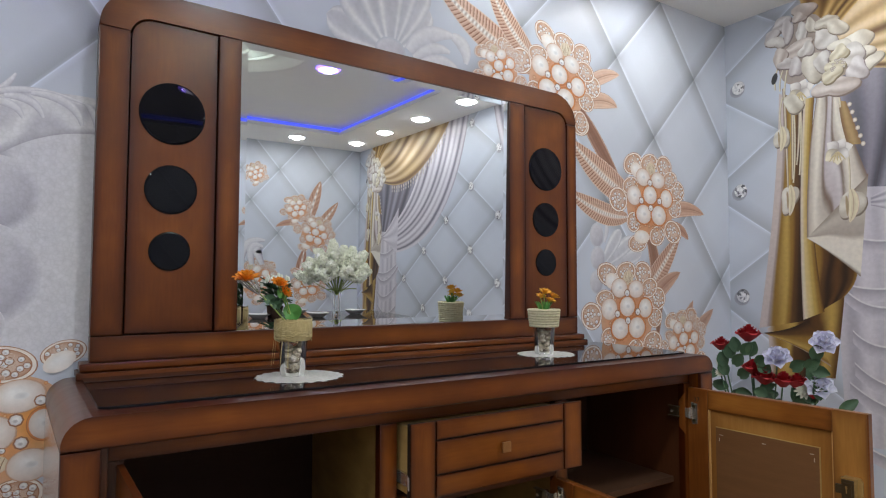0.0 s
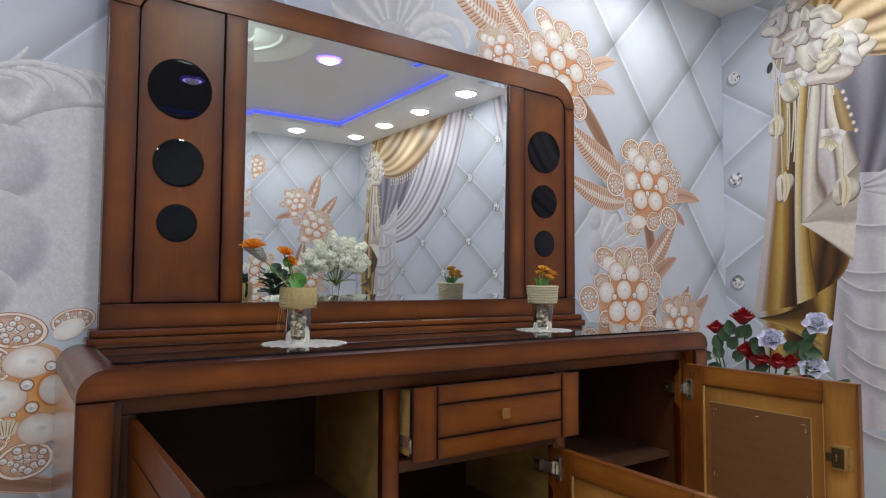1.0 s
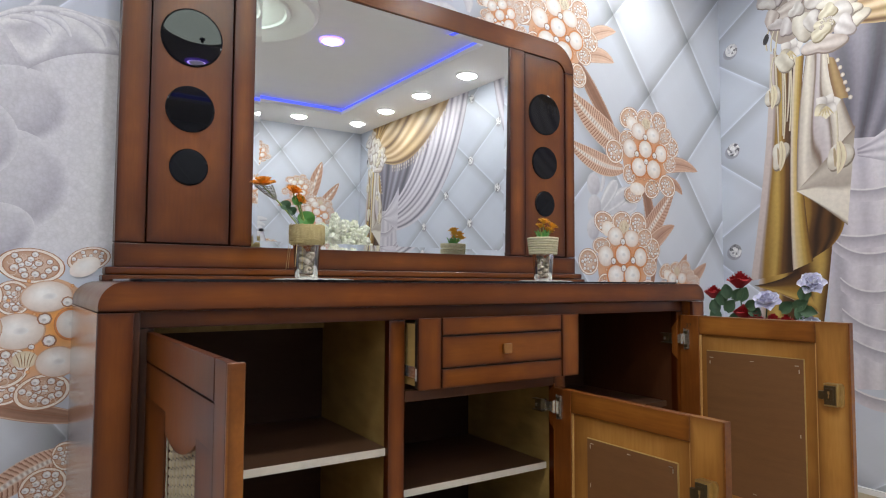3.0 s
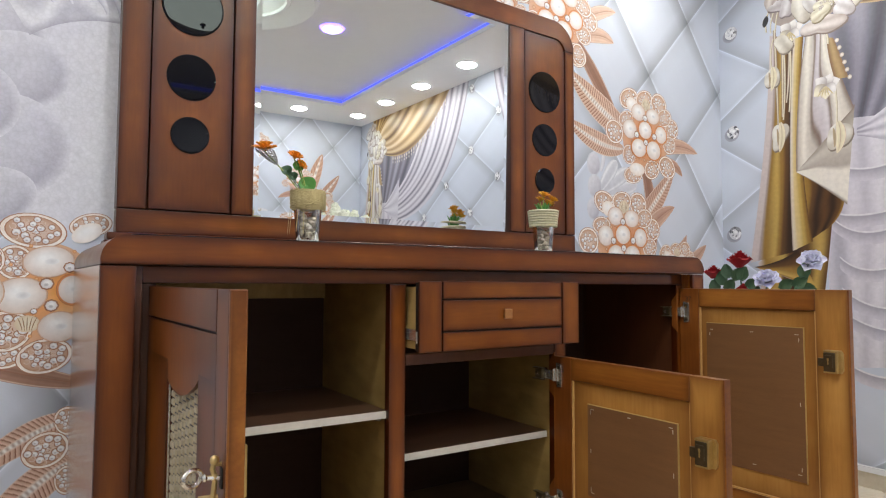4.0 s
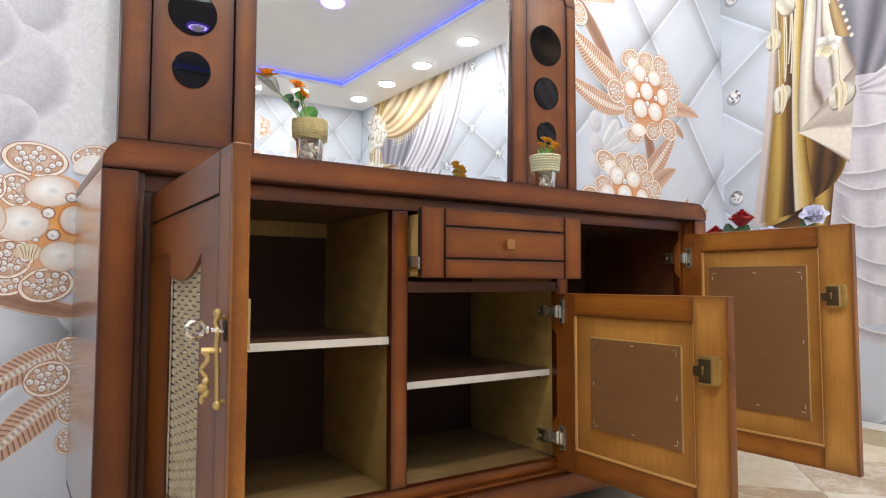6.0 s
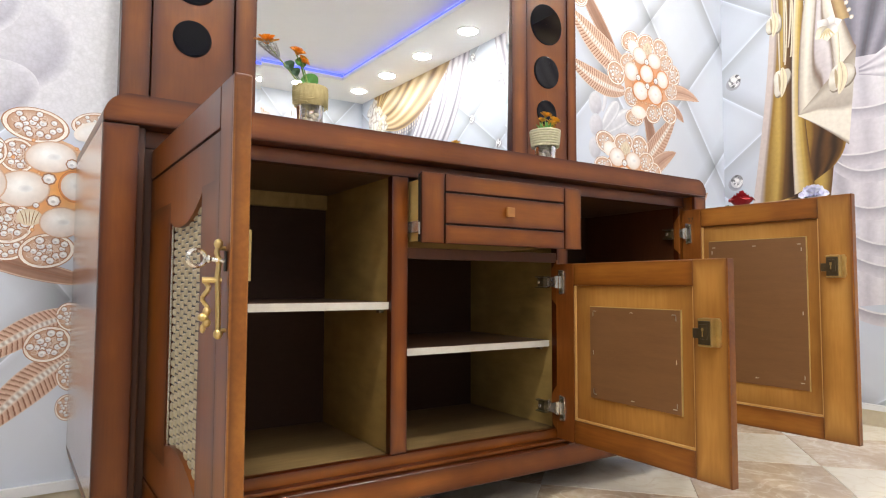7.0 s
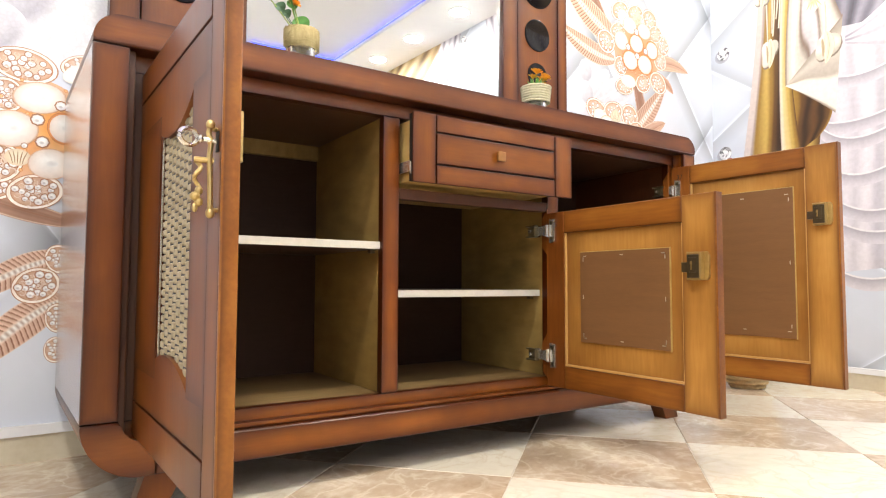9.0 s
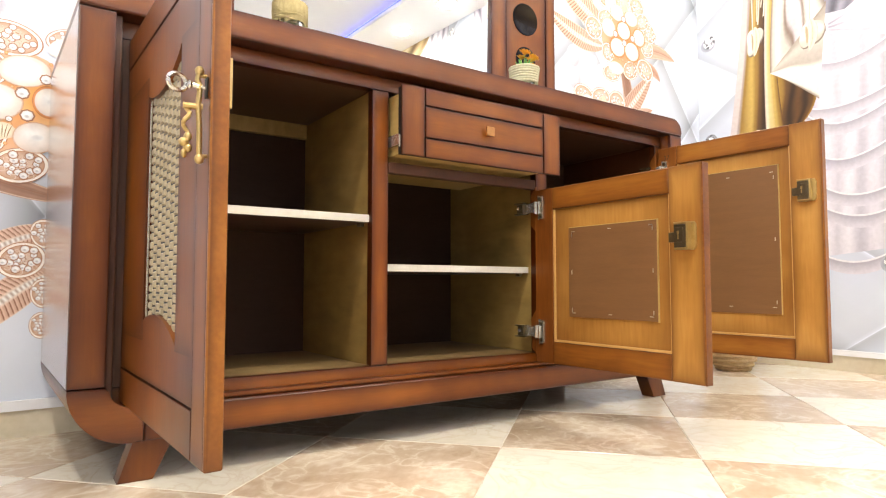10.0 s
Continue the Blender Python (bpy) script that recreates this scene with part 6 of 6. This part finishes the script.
def vase(x, y, rope, label):
    z0 = TOP + 0.0092
    v = thing("vase", (x, y, z0), label, "vase", "small vases")

    def put(name, g, material, text="", smooth=True):
        g.v = [(a - x, b - y, c - z0) for a, b, c in g.v]
        return mesh(name, g, material, v, text, smooth)
    cup_ = put("cup", Geo().lathe([(0.0005, 0.002), (0.024, 0.002), (0.026, 0.0), (0.0275, 0.002), (0.036, 0.126), (0.0335, 0.126), (0.0255, 0.008), (0.0005, 0.008)], (x, y, z0), 28), GLASS, "clear glass cup")
    cup_.visible_shadow = False
    rnd = random.Random(int(x * 100))
    g = Geo()
    for k in range(44):
        a, h = rnd.uniform(0, 6.28), 0.014 + 0.058 * k / 44
        rr = math.sqrt(rnd.random()) * (0.0185 + 0.07 * h)
        g.blob((x + rr * math.cos(a), y + rr * math.sin(a), z0 + h), (rnd.uniform(0.007, 0.0115), rnd.uniform(0.006, 0.0095), rnd.uniform(0.005, 0.008)), 7, 5, a)
    put("pebbles", g, PEBBLE, "grey and white pebbles")["kind"] = "stuff"
    if rope:
        g = Geo()
        for k in range(7):
            g.tube([(x + (0.0405 + 0.0008 * k) * math.cos(a), y + (0.0405 + 0.0008 * k) * math.sin(a), z0 + 0.084 + 0.0075 * k + 0.0003 * math.sin(9 * a)) for a in [2 * math.pi * i / 32 for i in range(33)]], 0.0042, 8)
        put("rope_band", g, ROPE, "pale rope wound round the rim")
    else:
        g = Geo()

        def at(s, t):
            a = 2 * math.pi * t
            r = 0.0365 + 0.0012 * math.sin(23 * a + 40 * s) + 0.0035 * math.sin(math.pi * s) + 0.0045 * s
            return x + r * math.cos(a), y + r * math.sin(a), z0 + 0.080 + 0.048 * s
        g.grid(at, 12, 72, loop_t=True)
        for k in range(150):
            a, h, da = rnd.uniform(0, 6.28), rnd.uniform(0.084, 0.124), rnd.uniform(0.4, 1.2)
            dh = rnd.uniform(-0.012, 0.012)
            g.tube([(x + (0.0412 + 0.0012 * math.sin(3 * q)) * math.cos(a + da * q), y + 0.0412 * math.sin(a + da * q), z0 + h + dh * q) for q in [i / 7 for i in range(8)]], 0.0009, 4)
        for k in range(9):
            a = rnd.uniform(0, 6.28)
            g.tube([(x + (0.042 + 0.006 * q) * math.cos(a), y + (0.042 + 0.006 * q) * math.sin(a), z0 + 0.08 - 0.06 * q * rnd.uniform(0.8, 1)) for q in [i / 4 for i in range(5)]], 0.0005, 4)
        put("jute_band", g, JUTE, "band of rough jute fibre")
    put("soil", Geo().lathe([(0.0005, 0.124), (0.03, 0.122), (0.033, 0.118)], (x, y, z0), 16), LEAF)
    heads = [((-0.108, 0.0, 0.214), 0.029), ((-0.036, 0.0, 0.204), 0.021), ((-0.024, -0.006, 0.186), 0.017)] if not rope else [((0.002, 0.0, 0.176), 0.022), ((0.030, -0.006, 0.164), 0.021), ((-0.002, 0.012, 0.164), 0.018), ((0.030, 0.010, 0.150), 0.018), ((0.014, -0.012, 0.152), 0.018)]
    for n, ((dx, dy, dz), r) in enumerate(heads):
        tip = Vector((x + dx, y + dy, z0 + dz))
        foot = Vector((x + dx * 0.15, y + dy * 0.15, z0 + 0.120))
        put("stem", Geo().tube([foot.lerp(tip, i / 5) + Vector((0, 0, 0.004 * math.sin(math.pi * i / 5))) for i in range(6)], 0.0016, 6), STEM)
        g = Geo()
        axis = ((-0.15, -0.30, 1.0), (0.10, -0.55, 0.8), (0.3, -0.5, 0.4))[n] if not rope else (dx * 12, -0.35, 1.0)
        head(g, tip, axis, r * 1.1, 9 if not rope else 6, 0.70 if n == 0 and not rope else 0.62, 0.30, 3 if not rope else 2)
        put("flower", g, AMBER if rope else ORANGE, "amber artificial flower" if rope else "orange artificial flower")
        if n == 0 and not rope:
            d = (foot - tip).normalized()
            g = Geo()
            for k in range(14):
                a = 2 * math.pi * k / 14
                out = Vector((math.cos(a), math.sin(a), 0.0))
                g.tube([tip + out * 0.021 * (1 - q) ** 0.6 + d * 0.042 * q + Vector((0, 0, 0.004 * (1 - q))) for q in (0, 0.25, 0.5, 0.75, 0.97)], 0.0010, 4)
            for q in (0.05, 0.3, 0.55):
                g.tube([tip + Vector((math.cos(a), math.sin(a), 0)) * 0.021 * (1 - q) ** 0.6 + d * 0.042 * q for a in [2 * math.pi * i / 20 for i in range(21)]], 0.0009, 4)
            put("net_cup", g, LACE, "white net cup below the flower")
    g, dark = Geo(), Geo()
    if rope:
        for k in range(9):
            a = 2.4 * k
            petal(g, (x + 0.012 * math.cos(a), y + 0.012 * math.sin(a), z0 + 0.122), (0.35 * math.cos(a), 0.35 * math.sin(a), 1), 0.036, 0.006, -0.1)
    else:
        for leaf_of, dx, dz, r in ((dark, -0.056, 0.172, 0.013), (g, -0.026, 0.186, 0.014), (g, -0.004, 0.142, 0.021), (dark, -0.040, 0.160, 0.011)):
            c = Vector((x + dx, y - 0.004, z0 + dz))
            leaf_of.grid(lambda s, t: c + Vector((r * s * math.cos(6.2832 * t) * 0.9, -0.006 * s * math.sin(12.566 * t) - 0.4 * r * s * math.cos(6.2832 * t), r * s * (1 - 0.35 * max(0, -math.cos(6.2832 * t - 1.57)) ** 12) * math.sin(6.2832 * t))), 4, 18, loop_t=True)
            leaf_of.tube([(x + 0.2 * dx, y, z0 + 0.120), tuple(c + Vector((0, 0.002, 0)))], 0.0012, 5)
        put("leaves", dark, LEAF, "dark green round leaves")
    put("leaves", g, LEAF_LIGHT, "green artificial leaves")
    return v


mat_of_lace(0.468, 0.205, 0.098)
vase(0.452, 0.205, False, "glass cup of pebbles, jute band and tall orange flowers")
mat_of_lace(1.245, 0.235, 0.085)
vase(1.226, 0.222, True, "glass cup of pebbles, rope band and small orange flowers")


# ---- basket of artificial flowers behind the open door ----
basket = thing("flower_basket", (2.36, 0.22, 0), "wicker basket of red, white and blue artificial flowers", "flower basket")


def bpart(name, g, material, label=""):
    ob = mesh(name, g, material, basket, label)
    ob.matrix_parent_inverse = Matrix.Translation(-basket.location)
    return ob


g = Geo()
for k in range(14):
    r = 0.058 + 0.072 * (k / 13) ** 0.7
    g.tube([(2.36 + (r + 0.003 * (-1) ** k * math.cos(12 * a)) * math.cos(a), 0.22 + (r + 0.003 * (-1) ** k * math.cos(12 * a)) * math.sin(a), 0.010 + 0.018 * k) for a in [2 * math.pi * i / 48 for i in range(49)]], 0.0095, 6)
bpart("wicker_body", g, WICKER, "woven wicker basket")


def rose(g, c, r, seed):
    """Nested wavy cups, each with a few overlapping petal rims."""
    rnd = random.Random(seed)
    for layer in range(5):
        n, q, ph = 5 - layer // 2, 1 - 0.2 * layer, rnd.random() * 6

        def at(s, t):
            a = 2 * math.pi * t
            lobe = abs(math.sin(n * a / 2 + ph))
            rr = r * q * (0.28 + 0.72 * math.sin(s * 1.75)) * (0.86 + 0.20 * lobe * s) + r * 0.10 * max(0, s - 0.8) * (4 - layer)
            h = r * (-0.55 + (0.95 + 0.14 * layer) * s ** 0.9 - (0.30 * max(0, s - 0.78) * (5 - layer)) * lobe)
            return c[0] + rr * math.cos(a) - 0.25 * h, c[1] + rr * math.sin(a) - 0.2 * h, c[2] + h
        g.grid(at, 9, 30, loop_t=True)


def daisy(g, c, r, seed, n=11):
    small = r < 0.05
    head(g, Vector(c), (-0.75, -0.35, 0.55 if seed % 2 else 0.9), r, 13 if small else 6, 0.85, 0.2 if small else 0.5, 3)


base = Vector((2.36, 0.22, 0.24))
for i, (y, z, r, kind) in enumerate(((0.394, 0.850, 0.042, "r"), (0.275, 0.900, 0.052, "r"), (0.256, 0.768, 0.046, "r"), (0.209, 0.735, 0.052, "r"), (0.135, 0.735, 0.046, "r"), (0.090, 0.735, 0.044, "r"),
                                    (0.154, 0.818, 0.060, "b"), (-0.012, 0.890, 0.056, "b"), (-0.003, 0.727, 0.058, "b"), (0.062, 0.708, 0.042, "w"), (0.021, 0.700, 0.024, "r"), (0.405, 0.775, 0.022, "w"), (0.39, 0.735, 0.024, "w"))):
    x, r = 2.36 + 0.03 * math.sin(3.1 * i), r * 0.92
    c = Vector((x, y, z))
    stem = bpart("stem", Geo().tube([base.lerp(c, k / 6) + Vector((0, 0.0, -0.05 * math.sin(math.pi * k / 6))) for k in range(7)], 0.003, 6), LEAF)
    g = Geo()
    (rose if kind == "r" else daisy)(g, tuple(c), r, i)
    bpart("rose" if kind == "r" else "daisy", g, {"r": RED_PETAL, "b": BLUE_PETAL, "w": WHITE_PETAL}[kind], {"r": "red velvet rose", "b": "pale blue flower", "w": "cream white flower"}[kind])
g = Geo()
rnd = random.Random(8)
for k in range(30):
    y, z = rnd.uniform(-0.04, 0.38), rnd.uniform(0.55, 0.70)
    a = rnd.uniform(0, 6.28)
    petal(g, (2.38 + rnd.uniform(-0.06, 0.06), y, z), (0.3 * math.cos(a), math.sin(a), rnd.uniform(-0.4, 0.6)), rnd.uniform(0.05, 0.075), rnd.uniform(0.018, 0.027), -0.2, (-0.8, -0.5, 0.3))
for y, z, dy, dz in ((0.345, 0.800, 0.0, 1), (0.318, 0.830, 0.1, 1), (0.290, 0.825, -0.7, 0.8), (0.262, 0.822, -0.5, 1), (0.372, 0.765, 0.2, 1), (0.325, 0.775, -0.6, 0.8), (0.365, 0.730, 0.3, 0.9), (0.305, 0.73, -0.6, 0.5), (0.40, 0.725, 1, 0.2),
                     (0.095, 0.785, -0.7, 0.5), (0.045, 0.795, -0.8, 0.5), (0.030, 0.80, -0.4, -0.8), (0.012, 0.83, -0.3, 1), (0.02, 0.79, -1, -0.1), (0.235, 0.79, -0.5, 0.3), (0.18, 0.76, 0.7, 0.6)):
    petal(g, (2.345, y, z), (-0.1, dy, dz), 0.060, 0.024, -0.15, (-0.8, -0.5, 0.3))
bpart("leaves", g, LEAF, "dark green artificial leaves")["kind"] = "stuff"

# ---- dining table behind, seen in the mirror ----
table = thing("dining_table", (1.55, -2.45, 0), "dark dining table with a smoked glass top", "table")


def tpart(name, bm, material, label=""):
    ob = part(name, bm, material, table, label)
    ob.matrix_parent_inverse = Matrix.Translation(-table.location)
    return ob


tpart("tabletop", box((0.65, -2.95, 0.728), (2.45, -1.95, 0.750), 0.004), TABLE_WOOD)
tpart("glass_sheet", box((0.66, -2.94, 0.7505), (2.44, -1.96, 0.758), 0.002), TABLE_GLASS)
for x in (0.72, 2.32):
    for y in (-2.88, -2.10):
        tpart("leg", box((x, y, 0), (x + 0.07, y + 0.07, 0.7275), 0.004), TABLE_WOOD)


def bowl(x, y, r, turn):
    def at(s, t):
        k = [(0.30, 0.0), (0.55, 0.004), (0.95, 0.032), (1.0, 0.034), (0.95, 0.030), (0.5, 0.009), (0.02, 0.008)][round(s * 6)]
        a = 2 * math.pi * t
        sq = 1 / max(abs(math.cos(a)), abs(math.sin(a))) ** 0.7
        h = k[1] * (1 + 0.35 * (sq - 1))
        return r * k[0] * sq * math.cos(a + turn), r * k[0] * sq * math.sin(a + turn), h
    return tagged(mesh("bowl", Geo().grid(at, 6, 40, loop_t=True), CHINA), "square white china bowl on the dining table", "bowl", "table bowls")


for i, (x, y, r, turn) in enumerate(((1.28, -2.42, 0.085, 0.2), (1.72, -2.38, 0.085, 0.3), (2.12, -2.58, 0.075, 0.9), (1.68, -2.72, 0.08, 0.5), (1.02, -2.60, 0.08, 0.1))):
    bowl(x, y, r, turn).location = (x, y, 0.7586)

bouquet = thing("bouquet", (1.93, -2.52, 0.7586), "tall glass vase of white artificial blossom on the dining table", "bouquet")
rnd = random.Random(3)
v = mesh("vase", Geo().lathe([(0.0005, 0.0), (0.035, 0.0), (0.032, 0.04), (0.028, 0.12), (0.036, 0.19), (0.032, 0.19), (0.024, 0.12), (0.027, 0.04), (0.0005, 0.01)], (0, 0, 0), 20), GLASS, bouquet, "clear glass vase")
v.visible_shadow = False
g, g2 = Geo(), Geo()
for k in range(26):
    a, e = 2.4 * k, math.acos(1 - 1.02 * (k + 0.5) / 26)
    d = Vector((math.sin(e) * math.cos(a), math.sin(e) * math.sin(a), 0.9 * math.cos(e) + 0.15))
    q = Vector((0, 0, 0.27)) + d * 0.250 * rnd.uniform(0.82, 1.08)
    g2.tube([Vector((0, 0, 0.16)).lerp(q, j / 3) for j in range(4)], 0.003, 5)
    for m in range(70):
        h = rnd.random()                              # a tapering truss of florets along the branch
        side = Vector((rnd.gauss(0, 1), rnd.gauss(0, 1), rnd.gauss(0, 1))).normalized()
        c = q + d * (0.10 * h - 0.05) + side * 0.054 * (1.05 - 0.75 * h) * rnd.uniform(0.7, 1.0)
        e = rnd.uniform(0.015, 0.022)
        g.blob(tuple(c), (e, e, e * 0.85), 6, 4, rnd.random() * 3)
        for n in range(2):
            b = rnd.random() * 6.28
            petal(g, tuple(c), (side.x + 0.9 * math.cos(b), side.y + 0.9 * math.sin(b), side.z + rnd.uniform(-0.5, 0.7)), 0.022, 0.011, 0.05)
for k in range(3):
    a = 2.4 * k
    petal(g2, (0.02 * math.cos(a), 0.02 * math.sin(a), 0.19), (math.cos(a), math.sin(a), 0.3), 0.15, 0.022, -0.2)
mesh("stems", g2, STEM, bouquet)
mesh("blossom", g, BLOSSOM, bouquet, "dense white blossom")["kind"] = "stuff"

plant = thing("potted_plant", (1.40, -2.42, 0.7586), "leafy green plant with pale buds in a dark pot", "plant")
mesh("pot", Geo().lathe([(0.0005, 0.0), (0.05, 0.0), (0.06, 0.09), (0.056, 0.09), (0.048, 0.08), (0.0005, 0.08)], (0, 0, 0), 20), BACK, plant)
g, g2 = Geo(), Geo()
for k in range(60):
    a = 2.4 * k
    petal(g, (0.03 * math.cos(a), 0.03 * math.sin(a), 0.08 + 0.16 * (k / 60)), (math.cos(a), math.sin(a), rnd.uniform(0.1, 1.2)), 0.10, 0.022, -0.25)
for k in range(18):
    a, rr = 2.4 * k, 0.02 + 0.085 * math.sqrt(k / 18)
    g2.blob((rr * math.cos(a), rr * math.sin(a), 0.30 - 0.4 * rr + rnd.uniform(-0.02, 0.03)), (0.013, 0.013, 0.022), 8, 6)
mesh("foliage", g, LEAF, plant)["kind"] = "stuff"
mesh("buds", g2, WHITE_PETAL, plant, "pale green-white buds")["kind"] = "stuff"

# ---- floor: diagonal checker of polished tiles ----
S, ANGLE, U0, V0 = 0.406, -47.7, 0.800, -0.165
floor = part("floor", prism([(XL - 0.15, Y3 - 0.15), (X2 + 0.15, Y3 - 0.15), (X2 + 0.15, 0.75), (XL - 0.15, 0.75)], 2, -0.06, -0.0022), GROUT, smooth=False)
tagged(floor, "polished floor of cream and tan marbled tiles laid diagonally", "floor", kind="structure")
tile_mesh = {}
for kind, material in (("cream_tile", CREAM), ("tan_tile", TAN)):
    bm = box((0.0008, 0.0008, -0.010), (S - 0.0008, S - 0.0008, 0.0), 0.0012, 1)
    me = bpy.data.meshes.new(kind)
    bm.to_mesh(me)
    bm.free()
    me.materials.append(material)
    tile_mesh[kind] = me
ca, sa = math.cos(radians(ANGLE)), math.sin(radians(ANGLE))


def cut_tile(kind, m):
    """A tile at the edge of the room, sawn off along the walls."""
    bm = bmesh.new()
    bm.from_mesh(tile_mesh[kind])
    bm.transform(m)
    for co, no in (((XL, 0, 0), (-1, 0, 0)), ((X2, 0, 0), (1, 0, 0)), ((0, Y3, 0), (0, -1, 0)), ((0, 0.565, 0), (0, 1, 0))):
        bmesh.ops.bisect_plane(bm, geom=bm.verts[:] + bm.edges[:] + bm.faces[:], plane_co=co, plane_no=no, clear_outer=True)
    bm.transform(m.inverted())
    me = bpy.data.meshes.new(kind)
    bm.to_mesh(me)
    bm.free()
    me.materials.append(tile_mesh[kind].materials[0])
    return me


for i in range(-13, 14):
    for j in range(-13, 14):
        m = pose(U0 + i * S * ca - j * S * sa, V0 + i * S * sa + j * S * ca, 0, 0, 0, ANGLE)
        corners = [m @ Vector((a * S, b * S, 0)) for a in (0, 1) for b in (0, 1)]
        xs, ys = [c.x for c in corners], [c.y for c in corners]
        if max(xs) < XL + 0.02 or min(xs) > X2 - 0.02 or max(ys) < Y3 + 0.02 or min(ys) > 0.54:
            continue
        kind = "tan_tile" if (i + j) % 2 == 0 else "cream_tile"
        whole = min(xs) > XL and max(xs) < X2 and min(ys) > Y3 and max(ys) < 0.56
        me = tile_mesh[kind] if whole else cut_tile(kind, m)
        if len(me.polygons) > 3:
            ob = new(kind, me)
            ob.parent = floor
            ob.matrix_basis = m
